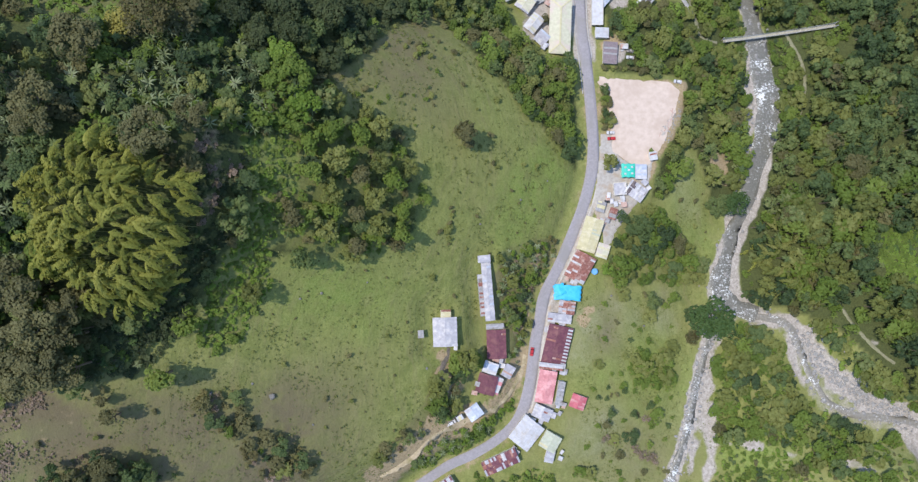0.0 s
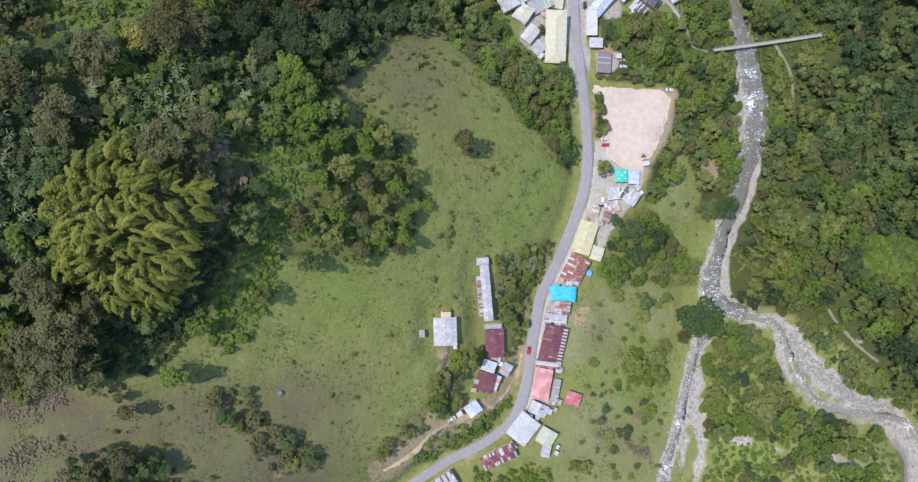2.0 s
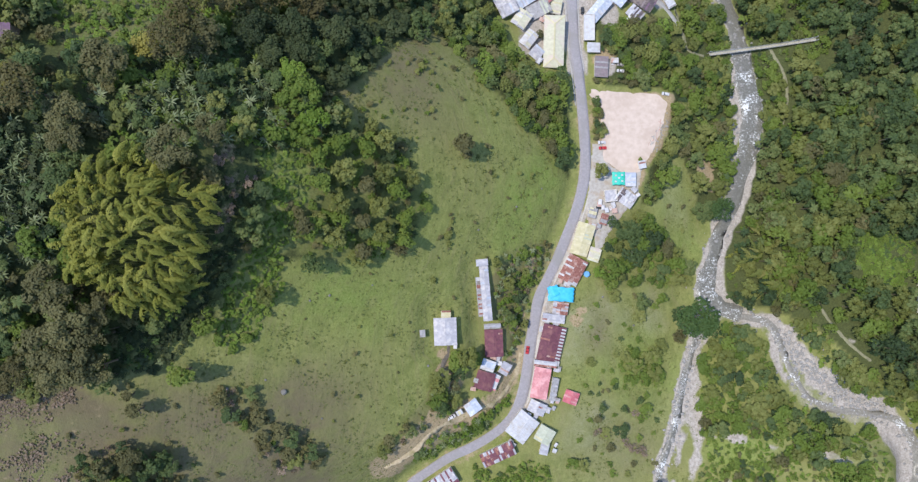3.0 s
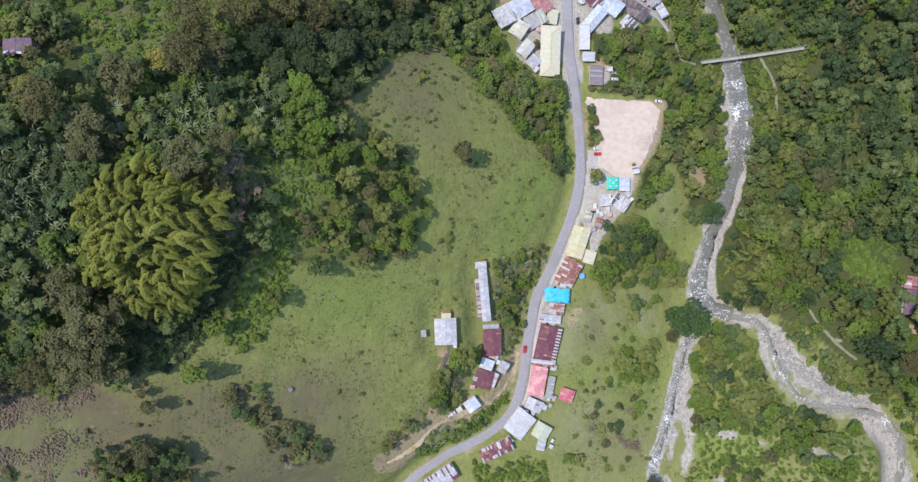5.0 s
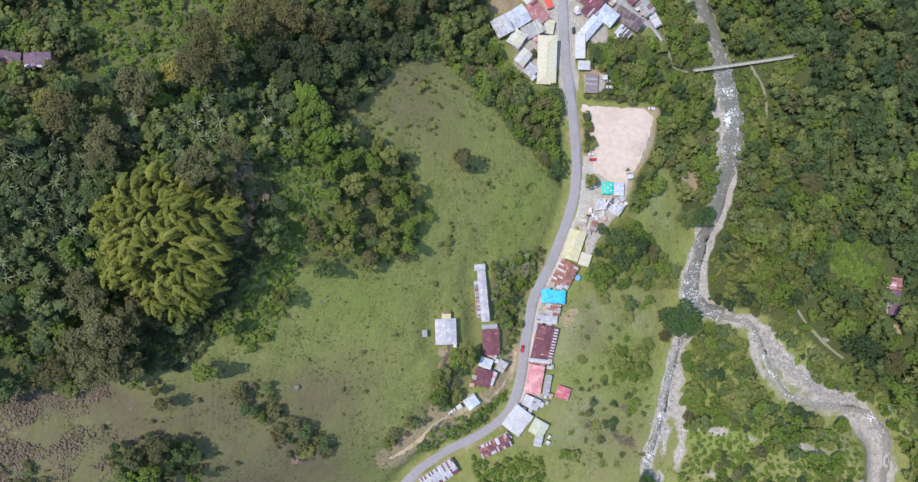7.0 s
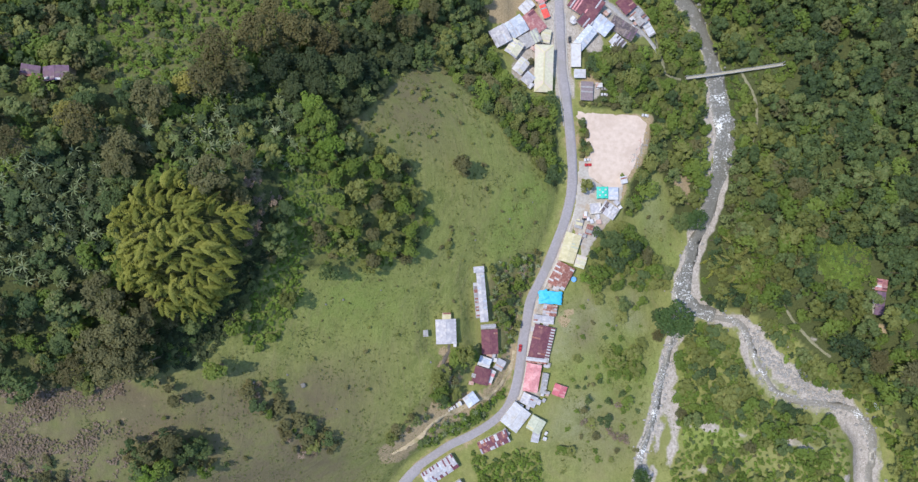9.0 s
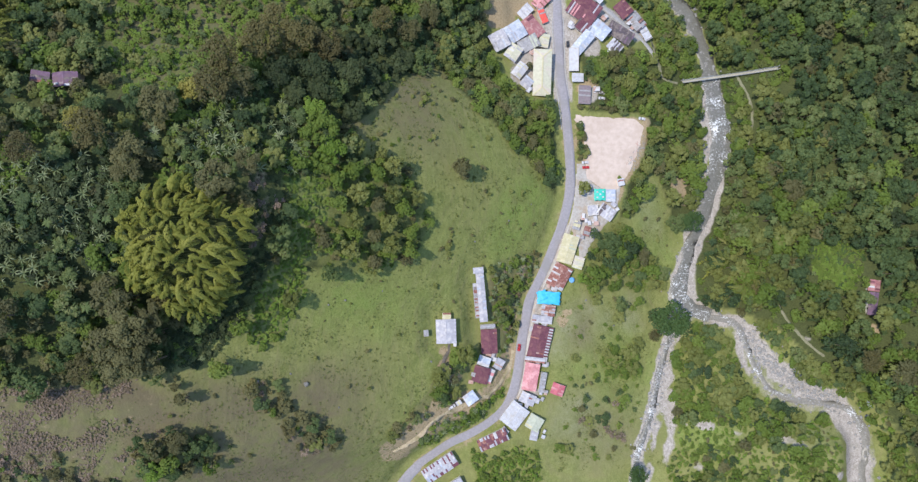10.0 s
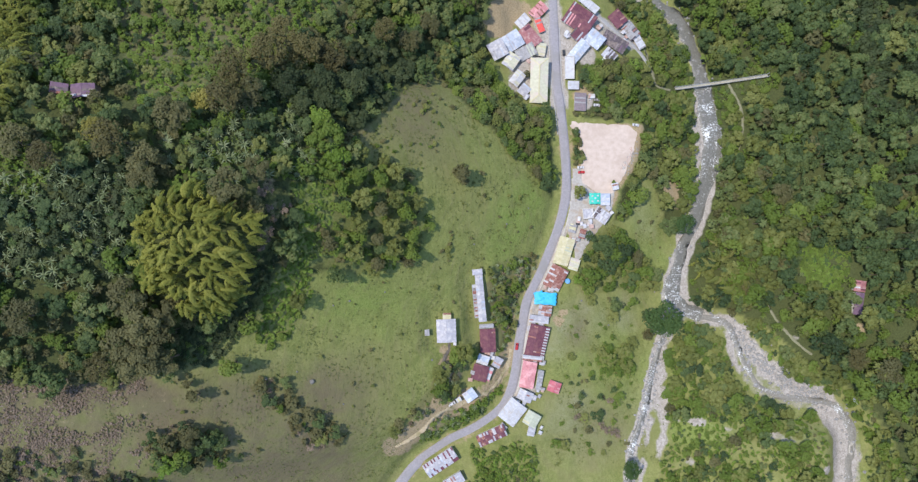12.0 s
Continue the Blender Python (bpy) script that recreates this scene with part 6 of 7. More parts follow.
house("hen_house", 24.1, -63.7, 5.0, 6.4, -30, 2.4, "shed", [M_ZINC, M_CREAM, M_RUSTPALE], "small hut with a pale patched roof", 0.4, category="hut", windows=False)
house("blue_hut", 7.2, -81.7, 7.0, 6.6, 35, 2.8, "gable", [M_BLUEZINC, M_ZINC], "hut with a pale blue roof by the dirt track", 0.1, category="hut", pitch=0.12)
house("trackside_hut", 0.4, -84.0, 2.4, 3.2, -60, 2.2, "shed", [M_WHITE, M_CREAM], "tiny white-roofed hut by the dirt track", 0.3, category="hut", windows=False)
# the row east of the road, from north to south
house("corner_shop", 82.6, 26.8, 6.6, 6.4, 5, 3.0, "flat", [M_ZINC], "white flat-roofed shop by the forecourt", 0, category="shop")
house("workshop", 90.9, 25.6, 7.6, 10.2, 55, 3.0, "gable", [M_ZINC, M_DARK, M_GREY, M_WHITE], "pale-roofed workshop with dark strips", 0.45, category="workshop", pitch=0.12)
house("annexe", 93.6, 35.7, 6.0, 7.6, 0, 2.8, "shed", [M_BLUEZINC, M_WHITE], "annexe with a pale blue-white roof", 0.3)
house("kiosk", 72.5, 17.6, 4.6, 5.4, -15, 2.5, "shed", [M_GREY, M_DARK, M_CREAM], "grey-roofed kiosk by the road", 0.4, category="kiosk", windows=False)
house("store_room", 78.6, 14.0, 4.0, 6.0, -15, 2.6, "shed", [M_RUST, M_GREY, M_WHITE], "rusty-roofed store room", 0.4, category="shed", windows=False)
house("yellow_roof_house", 66.8, 3.2, 9.4, 17.6, -17, 3.4, "gable", [M_CREAM, M_OLIVE], "long house with a pale yellow roof", 0.05, pitch=0.12)
house("side_terrace", 72.9, -5.0, 6.2, 7.4, -17, 2.8, "shed", [M_PALECREAM, M_CREAM], "pale beige lean-to beside the yellow-roofed house", 0.2, category="lean-to", windows=False)
house("lot_hut", 100.4, 44.0, 4.0, 4.4, 12, 2.5, "shed", [M_WHITE, M_RUST], "small hut at the lot's lower corner", 0.3, category="hut", windows=False)
house("barn_lean_to", 10.6, -26.0, 2.2, 20.0, 5, 2.2, "shed", [M_GREY, M_RUST, M_WHITE], "low rusty lean-to along the barn", 0.5, category="lean-to", windows=False)
house("rusty_roof_house", 61.2, -13.2, 10.8, 14.6, -28, 3.2, "gable", [M_RUST, M_MAROON, M_WHITE], "house with a rusty sheet roof", 0.14, 0.3)
house("narrow_house", 54.2, -33.4, 8.0, 6.6, -8, 2.9, "gable", [M_RUST, M_RUSTPALE, M_ZINC], "narrow house with a rusty patched roof", 0.3, 0.3)
house("white_patch_house", 50.3, -38.6, 12.0, 4.6, -8, 2.8, "shed", [M_ZINC, M_RUST, M_WHITE], "house with a patched white and rusty roof", 0.5)
house("maroon_roof_house", 47.6, -51.6, 9.4, 19.8, -13, 3.3, "gable", [M_MAROON, M_RUST], "long house with a dark maroon roof", 0.07, pitch=0.16)
house("maroon_lean_to", 53.6, -53.0, 2.6, 19.6, -13, 2.6, "shed", [M_MAROON, M_WHITE], "lean-to with rusty and white sheets in turn", "turn", category="shed", windows=False)
house("white_row", 45.6, -62.2, 12.0, 3.2, -8, 2.8, "shed", [M_ZINC, M_WHITE, M_RUST], "low white-roofed shed row", 0.4, category="shed", windows=False)
house("pink_roof_house", 43.0, -72.0, 8.6, 16.4, -10, 3.3, "gable", [M_PINK], "house with a faded pink roof", 0, pitch=0.12)
house("grey_lean_to", 50.0, -75.4, 3.4, 12.0, -10, 2.6, "shed", [M_GREY, M_ZINC], "grey-roofed lean-to beside the pink roof", 0.15, category="shed", windows=False)
house("patchwork_house", 41.0, -84.6, 9.0, 6.4, -24, 2.9, "gable", [M_ZINC, M_WHITE, M_RUST], "small house with a patchwork roof", 0.5)
house("white_warehouse", 33.0, -94.0, 11.5, 14.2, -38, 3.8, "gable", [M_WHITE], "warehouse with a clean white roof", 0, category="warehouse", pitch=0.1)
house("cream_roof_house", 44.8, -98.6, 8.6, 8.6, -30, 3.0, "gable", [M_OLIVE, M_CREAM], "house with a pale olive roof", 0.15, pitch=0.14)
house("white_lean_to", 44.6, -106.0, 4.4, 6.2, -14, 2.6, "shed", [M_ZINC, M_WHITE], "white-roofed lean-to behind the olive-roofed house", 0.3, category="lean-to", windows=False)
house("pink_hut", 59.0, -79.7, 7.4, 6.8, -20, 2.6, "gable", [M_ROSE, M_PINK], "hut with a rose-red roof on the meadow", 0.1, category="hut")
house("rusty_roadside_house", 20.3, -108.0, 7.2, 18.0, -66, 3.0, "gable", [M_MAROON, M_RUST, M_ZINC], "roadside house with rusty and white sheets", 0.45, 0.2)
house("bend_house", -10.6, -123.4, 8.6, 21.0, -57, 3.0, "gable", [M_ZINC, M_BLUEZINC, M_MAROON], "house with a pale lilac-white roof at the bend", 0.2, 0.3)
house("bend_shed", -3.0, -134.5, 6.4, 13.0, -60, 2.7, "shed", [M_ZINC, M_RUST, M_GREY], "patched shed behind the bend", 0.4, category="shed", windows=False)
# the hamlet to the north
house("chapel_house", 53.1, 112.7, 11.4, 29.0, -2, 3.6, "hip", [M_PALECREAM, M_YELLOWCAP], "long house with a pale yellow hipped roof", 0, pitch=0.16)
house("pale_cottage", 35.2, 125.2, 8.4, 9.6, -35, 2.9, "gable", [M_PALECREAM, M_WHITE, M_ZINC], "cottage with a pale cream sheet roof", 0.3)
house("cream_cottage", 39.2, 114.2, 6.6, 9.6, -38, 2.9, "gable", [M_WHITE, M_PALECREAM], "cottage with a white patched roof", 0.3)
house("hedge_hut", 43.4, 106.4, 6.4, 7.0, -40, 2.7, "shed", [M_ZINC, M_BLUEZINC], "zinc-roofed hut under the trees", 0.3, category="hut")
house("blue_roof_house", 36.0, 138.2, 11.0, 13.0, -58, 3.0, "gable", [M_BLUEZINC, M_ZINC], "house with a pale blue roof", 0.15)
house("zinc_roof_house", 26.4, 132.0, 11.0, 10.6, -62, 3.0, "gable", [M_ZINC, M_BLUEZINC, M_GREY], "house with a patched zinc roof", 0.2)
house("brick_roof_house", 47.4, 142.0, 10.6, 14.6, 38, 3.1, "gable", [M_BRICK, M_MAROON], "house with a brick-red roof", 0.08)
house("white_roof_hut", 43.5, 153.5, 6.0, 9.4, -45, 2.8, "shed", [M_WHITE, M_ZINC], "white-roofed hut in the hamlet", 0.15, category="hut")
house("red_roof_row", 54.0, 160.6, 7.4, 11.5, -45, 2.9, "gable", [M_PINK, M_RUST], "small house with a faded red roof", 0.2)
house("red_awning_house", 54.6, 150.8, 4.0, 9.6, 22, 2.7, "shed", [M_BRIGHTRED, M_GREY], "bright red awning beside the road", 0.15, category="awning", windows=False)
house("roadside_store", 45.0, 131.6, 8.0, 13.0, -62, 2.9, "shed", [M_GREY, M_OLIVE], "store with a dull grey-green roof", 0.3, category="shop")
house("store_annexe", 55.0, 134.2, 6.2, 8.6, -10, 2.9, "shed", [M_PALECREAM, M_CREAM], "annexe with a pale cream roof", 0.2, category="shop")
house("village_hall", 80.8, 154.7, 15.0, 19.0, 55, 3.5, "gable", [M_MAROON, M_BRICK, M_ZINC, M_PINK], "large house with a maroon patched roof", 0.2)
house("white_gable_house", 90.8, 141.6, 9.6, 11.6, 50, 3.0, "gable", [M_BLUEZINC, M_ZINC], "house with a pale blue-white roof", 0.2)
house("middle_house", 79.6, 143.4, 7.0, 9.0, 50, 2.9, "shed", [M_MAROON, M_ZINC, M_DARK], "small house with a mixed maroon roof", 0.35)
house("blue_lane_house", 79.4, 133.0, 7.4, 16.0, -40, 3.0, "gable", [M_BLUEZINC, M_WHITE], "lane house with a pale blue roof", 0.15)
house("dark_roof_house", 104.4, 140.8, 8.6, 17.6, 58, 3.1, "gable", [M_DARK, M_MAUVE, M_PURPLE], "house with a dark purple-grey sheet roof", 0.15)
house("lower_annexe", 100.6, 131.4, 7.6, 9.0, 48, 2.6, "shed", [M_ZINC, M_GREY, M_WHITE, M_DARK], "low annexe with a patched grey and white roof", 0.5)
house("maroon_hut", 108.0, 157.9, 9.0, 10.6, 40, 3.0, "gable", [M_MAROON, M_RUST], "house with a dull maroon roof", 0.15)
house("grey_roof_house", 117.0, 151.0, 8.2, 12.0, 40, 3.0, "gable", [M_GREY, M_DARK, M_RUST], "house with a grey sheet roof", 0.2)
house("white_bank_hut", 123.3, 143.5, 5.2, 10.0, 30, 2.7, "shed", [M_WHITE, M_GREY], "white-roofed hut above the river", 0.25, category="hut")
house("white_lane_house", 87.4, 165.5, 5.4, 15.0, 50, 2.9, "shed", [M_WHITE, M_ZINC], "white-roofed house on the lane", 0.15)
house("white_shop", 73.4, 121.9, 6.2, 14.6, 0, 3.0, "flat", [M_WHITE], "white flat-roofed shop on the road", 0, category="shop")
house("white_garage", 75.6, 110.2, 7.2, 5.4, 0, 2.7, "shed", [M_WHITE, M_ZINC], "white-roofed garage beside the road", 0.1, category="garage", windows=False)
house("carport", 79.6, 99.2, 7.6, 11.6, -2, 2.6, "shed", [M_MAUVE, M_GREY], "carport with a dull mauve-grey roof", 0.1, category="carport", windows=False)
# far houses
house("forest_house", 249.6, -30.4, 5.2, 14.0, -8, 3.0, "gable", [M_PURPLE, M_DARK], "house with a dull purple roof in the forest", 0.15)
house("forest_annexe", 251.6, -19.6, 7.0, 7.0, -8, 2.9, "gable", [M_BRICK, M_MAROON, M_RUSTPALE, M_WHITE], "annexe with a faded red roof in the forest", 0.4)
house("hillside_house", -169.6, 79.4, 11.0, 6.2, 4, 2.8, "gable", [M_PURPLE, M_MAUVE, M_DARK, M_WHITE], "house with a dull purple patched roof among hillside trees", 0.3, wall=M_TIMBER)
house("hillside_shed", -179.6, 80.2, 7.6, 5.0, -8, 2.3, "shed", [M_PURPLE, M_RUST, M_DARK], "low shed with a rusty purple roof among hillside trees", 0.4, category="shed", wall=M_TIMBER, windows=False)


def awning(name, x, y, wide, long, turn, tall, mat, label, sag=0.5, patches=0, patch_mat=None):
    """A sheet of cloth on poles, sagging between its ridges."""
    root = new(name)
    root.matrix_world = pose(x, y, height(x, y), 0, 0, turn)
    n = 15
    u, w = np.meshgrid(np.linspace(-0.5, 0.5, n), np.linspace(-0.5, 0.5, n))
    z = tall + 0.7 * (0.5 - np.abs(u)) - sag * (0.25 - w ** 2) * (0.6 + np.cos(u * 12) * 0.5) + 0.10 * np.sin(u * 31 + w * 17)
    v = np.column_stack([(u * wide * (1 + 0.04 * np.sin(w * 20))).ravel(), (w * long * (1 + 0.05 * np.cos(u * 15))).ravel(), z.ravel()])
    i = (np.arange(n - 1)[:, None] * n + np.arange(n - 1)[None]).ravel()
    cloth = mesh_object("cloth", v, np.column_stack([i, i + 1, i + n + 1, i + n]), mat, root, shade=True)
    cloth.modifiers.new("thickness", "SOLIDIFY").thickness = 0.03
    for sx in (-0.46, 0.46):
        for sy in (-0.46, 0.46):
            bm = bmesh.new()
            bmesh.ops.create_cone(bm, cap_ends=True, segments=8, radius1=0.06, radius2=0.05, depth=tall + 0.5, matrix=Matrix.Translation((sx * wide, sy * long, tall / 2 - 0.25)))
            part("pole", bm, M_STEEL, root)
    for k in range(patches):
        a, b = (-1.7, -1.7, 1.7, 1.8, 0.1)[k % 5], (1.6, -1.7, 1.8, -1.5, 0.2)[k % 5]
        part("patch", box((1.1, 0.9, 0.08), (a, b, tall + 0.55), None, 0.02), patch_mat, root, "white square on the cloth")
    return tagged(root, label, "awning")


awning("tarpaulin_awning", 54.6, -26.0, 13.6, 7.6, -4, 3.3, M_TARP, "bright blue tarpaulin stretched over a yard")
awning("tarpaulin_awning", 50.6, -24.4, 5.6, 5.6, 18, 3.7, M_TARP, "small bright blue tarpaulin by the road", 0.3)
awning("market_awning", 87.3, 36.3, 7.2, 7.0, 0, 2.9, M_GREENTARP, "teal green awning with white squares", 0.3, 5, M_WHITE)


def water_tank(x, y):
    root = new("water_tank")
    root.location = (x, y, height(x, y))
    bm = bmesh.new()
    for r1, r2, z, d in ((1.5, 1.65, 1.0, 2.0), (1.65, 1.1, 2.25, 0.5), (0.45, 0.4, 2.6, 0.2)):
        bmesh.ops.create_cone(bm, cap_ends=True, segments=20, radius1=r1, radius2=r2, depth=d, matrix=Matrix.Translation((0, 0, z)))
    part("tank", bm, M_BLUEPLASTIC, root)
    bm = bmesh.new()
    bmesh.ops.create_cone(bm, cap_ends=True, segments=16, radius1=0.5, radius2=0.42, depth=0.12, matrix=Matrix.Translation((0, 0, 2.76)))
    part("lid", bm, M_BLUEPLASTIC, root)
    return tagged(root, "round blue plastic water tank behind a house", "water tank")


water_tank(68.9, -15.5)


def shelter(x, y, wide, long, turn, tall, mat, label):
    """A few loose roofing sheets on four posts."""
    root = new("shelter")
    root.matrix_world = pose(x, y, height(x, y), 0, 0, turn)
    rng = random.Random(int(x * 31 + y * 17))
    v, f, idx = [], [], []
    corrugated(v, f, idx, Vector((-wide / 2, -long / 2, tall + 0.15)), Vector((wide, 0, -0.22)), Vector((0, long, 0)), max(1, round(long / 0.95)), 1, lambda r, c: 0, rng)
    roof_mesh("sheet_roof", v, f, idx, [mat], root)
    for sx in (-0.42, 0.42):
        for sy in (-0.42, 0.42):
            part("post", box((0.09, 0.09, tall + 0.4), (sx * wide, sy * long, tall / 2 - 0.2), None, 0.01), M_TIMBER, root)
    return tagged(root, label, "shelter", "small shelters between the houses")


def shelters():
    rng = random.Random(77)
    mats = ((M_WHITE, "small white sheet shelter between the houses"), (M_ZINC, "small zinc sheet shelter between the houses"), (M_RUSTPALE, "small rusty sheet shelter between the houses"), (M_GREY, "small grey sheet shelter between the houses"))
    # x, y, half reach across and along, turn, how many
    north_clusters = [(84.6, 146.6, 3.0, 2.0, 50, 4), (94.5, 149.0, 3.0, 2.0, 50, 4), (113.0, 143.0, 3.0, 2.0, 40, 4), (43.0, 129.0, 3.0, 2.0, -20, 3), (33.5, 124.5, 2.6, 2.0, -40, 3), (46.0, 127.0, 4.0, 2.0, -30, 4), (73.5, 143.0, 2.0, 3.0, 50, 3), (98.0, 131.0, 3.0, 2.0, 50, 4), (112.0, 148.0, 3.0, 2.0, 45, 3), (44.0, 100.5, 2.0, 2.5, -30, 3), (87.5, 104.0, 1.5, 2.0, 0, 2)]
    south_clusters = [(49.0, -43.4, 5.0, 2.2, -10, 7), (51.2, -40.6, 4.5, 1.6, -10, 4), (44.4, -63.4, 5.0, 0.6, -8, 4), (40.8, -88.2, 4.0, 1.6, -24, 5), (46.6, -83.0, 1.8, 3.0, -24, 4), (56.8, -20.6, 2.5, 1.5, -25, 3), (84.0, 20.6, 4.0, 2.4, 10, 6), (78.0, 22.0, 2.0, 2.0, 0, 3), (96.4, 29.4, 1.6, 3.0, 40, 3), (20.0, -59.6, 2.4, 1.2, -15, 3), (8.6, -70.6, 1.2, 2.6, -15, 2), (-0.6, -50.6, 1.0, 1.0, 0, 1), (56.4, -28.5, 2.0, 2.4, -20, 3), (52.6, -64.0, 1.2, 2.0, -10, 3), (50.5, -83.0, 1.5, 3.0, -20, 3), (73.5, 11.0, 2.5, 2.5, -15, 5), (28.0, -102.0, 1.5, 1.0, -40, 2), (50.6, -105.6, 1.2, 2.0, -30, 2)]
    for cx, cy, rx, ry, turn, n in north_clusters + south_clusters:
        for i in range(n):
            a, b = rng.uniform(-rx, rx), rng.uniform(-ry, ry)
            c, d = math.cos(radians(turn)), math.sin(radians(turn))
            mat, label = mats[rng.choice((0, 0, 1, 2, 3))]
            shelter(cx + a * c - b * d, cy + a * d + b * c, rng.uniform(1.4, 2.8), rng.uniform(1.6, 3.4), turn + rng.choice((0, 90)) + rng.uniform(-6, 6), 2.0 + 0.12 * i, mat, label)


shelters()


# ---- vehicles ----
def car(x, y, turn, paint, label, long=4.2, cab=(0.25, 1.0), lift=0.12):
    root = new("car")
    gz = height(x, y)
    root.matrix_world = pose(x, y, gz + lift, 0, 0, turn)
    bm = bmesh.new()
    add_box(bm, (1.72, long, 0.62), (0, 0, 0.62), None, 0, 0.16)
    part("body", bm, paint, root)
    bm = bmesh.new()
    made = bmesh.ops.create_cube(bm, size=1, matrix=Matrix.Translation((0, -0.2, 1.18)) @ Matrix.Diagonal((1.55, long * 0.52, 0.52, 1)))
    for v in made["verts"]:
        if v.co.z > 1.2:
            v.co.x *= 0.84
            v.co.y = -0.2 + (v.co.y + 0.2) * 0.72
    part("cabin", bm, M_GLASS, root, "dark glass cabin")
    part("roof", box((1.30, long * 0.38, 0.06), (0, -0.2, 1.46), None, 0.02), paint, root)
    part("bonnet", box((1.5, long * 0.22, 0.05), (0, long * 0.36, 0.945), None, 0.02), paint, root)
    for sx in (-0.82, 0.82):
        for sy in (-0.31, 0.31):
            bm = bmesh.new()
            bmesh.ops.create_cone(bm, cap_ends=True, segments=16, radius1=0.32, radius2=0.32, depth=0.2, matrix=Matrix.Translation((sx, sy * long, 0.32)) @ Matrix.Rotation(math.pi / 2, 4, "Y"))
            w = part("wheel", bm, M_TYRE, root)
            bm = bmesh.new()
            bmesh.ops.create_cone(bm, cap_ends=True, segments=12, radius1=0.2, radius2=0.18, depth=0.23, matrix=Matrix.Translation((sx, sy * long, 0.32)) @ Matrix.Rotation(math.pi / 2, 4, "Y"))
            part("rim", bm, M_STEEL, w)
    for sx in (-0.6, 0.6):
        part("headlight", box((0.3, 0.06, 0.16), (sx, long / 2, 0.72), None, 0.02), M_GLASS, root)
        part("tail_light", box((0.26, 0.05, 0.16), (sx, -long / 2, 0.76), None, 0.02), M_BRIGHTRED, root)
    return tagged(root, label, "car")


car(77.2, 20.6, 98, M_CARDARK, "dark car parked on the concrete forecourt", lift=0.22)
car(70.4, 132.5, 2, M_CARDARK, "dark car parked beside the hamlet road", lift=0.12)
car(36.6, -55.5, 172, M_CARRED, "small red car driving on the asphalt road", lift=0.16)
car(-3.8, -86.2, 118, M_WHITE, "white pickup parked on the dirt track", long=5.0, lift=0.1)
car(79.6, 53.5, 92, M_CARRED, "red car parked at the edge of the gravel lot", lift=0.12)
car(79.2, 56.6, 90, M_WHITE, "white car parked at the edge of the gravel lot", lift=0.12)
car(115.6, 84.2, 80, M_WHITE, "white car parked at the lot's corner", lift=0.05)
car(86.6, 103.0, 5, M_WHITE, "white car parked beside the carport", lift=0.05)
car(91.0, 97.6, 85, M_WHITE, "white car parked under the trees", lift=0.05)
car(91.2, 101.2, 80, M_GREY, "grey car parked under the trees", lift=0.05)


# ---- the footbridge ----
def footbridge():
    a, b = Vector((149, 113, 0)), Vector((211, 121, 0))
    za, zb = height(149, 113) + 1.6, height(211, 121) + 1.6
    root = new("footbridge")
    mid = (a + b) / 2
    size = (b - a).length
    root.matrix_world = Matrix.Translation((mid.x, mid.y, (za + zb) / 2)) @ Matrix.Rotation(math.atan2((b - a).y, (b - a).x), 4, "Z") @ Matrix.Rotation(-math.atan2(zb - za, size), 4, "Y")
    n = 62
    first = None
    for i in range(n):
        x = -size / 2 + (i + 0.5) * size / n
        z = -1.2 * (1 - (2 * x / size) ** 2)
        if first is None:
            first = part("plank", box((0.94, 1.6, 0.08)), M_DECK, root)
            p = first
        else:
            p = first.copy()
            scene.collection.objects.link(p)
        p.location = (x, 0, z)
    for sy in (-0.85, 0.85):
        for name, rise, sag, r in (("cable", 2.6, 2.6, 0.06), ("handrail", 1.0, 1.2, 0.04), ("girder", -0.12, 1.2, 0.08)):
            cu = bpy.data.curves.new(name, "CURVE")
            cu.dimensions, cu.bevel_depth, cu.bevel_resolution = "3D", r, 1
            sp = cu.splines.new("POLY")
            sp.points.add(24)
            for k, q in enumerate(sp.points):
                x = -size / 2 + size * k / 24
                q.co = (x, sy, rise - sag * (1 - (2 * x / size) ** 2), 1)
            cu.materials.append(M_STEEL)
            ob = new(name, cu)
            ob.parent = root
        for k in range(1, 24, 2):
            x = -size / 2 + size * k / 24
            c = 1 - (2 * x / size) ** 2
            part("hanger", box((0.05, 0.05, max(0.2, 2.6 - 1.4 * c)), (x, sy, (2.6 - 2.6 * c - 1.2 * c) / 2)), M_STEEL, root)
        for sx in (-1, 1):
            part("tower", box((0.4, 0.4, 6.4), (sx * size / 2, sy * 1.15, -0.4), None, 0.04), M_CONCRETE, root)
    return tagged(root, "long grey suspension footbridge across the river", "footbridge")


footbridge()


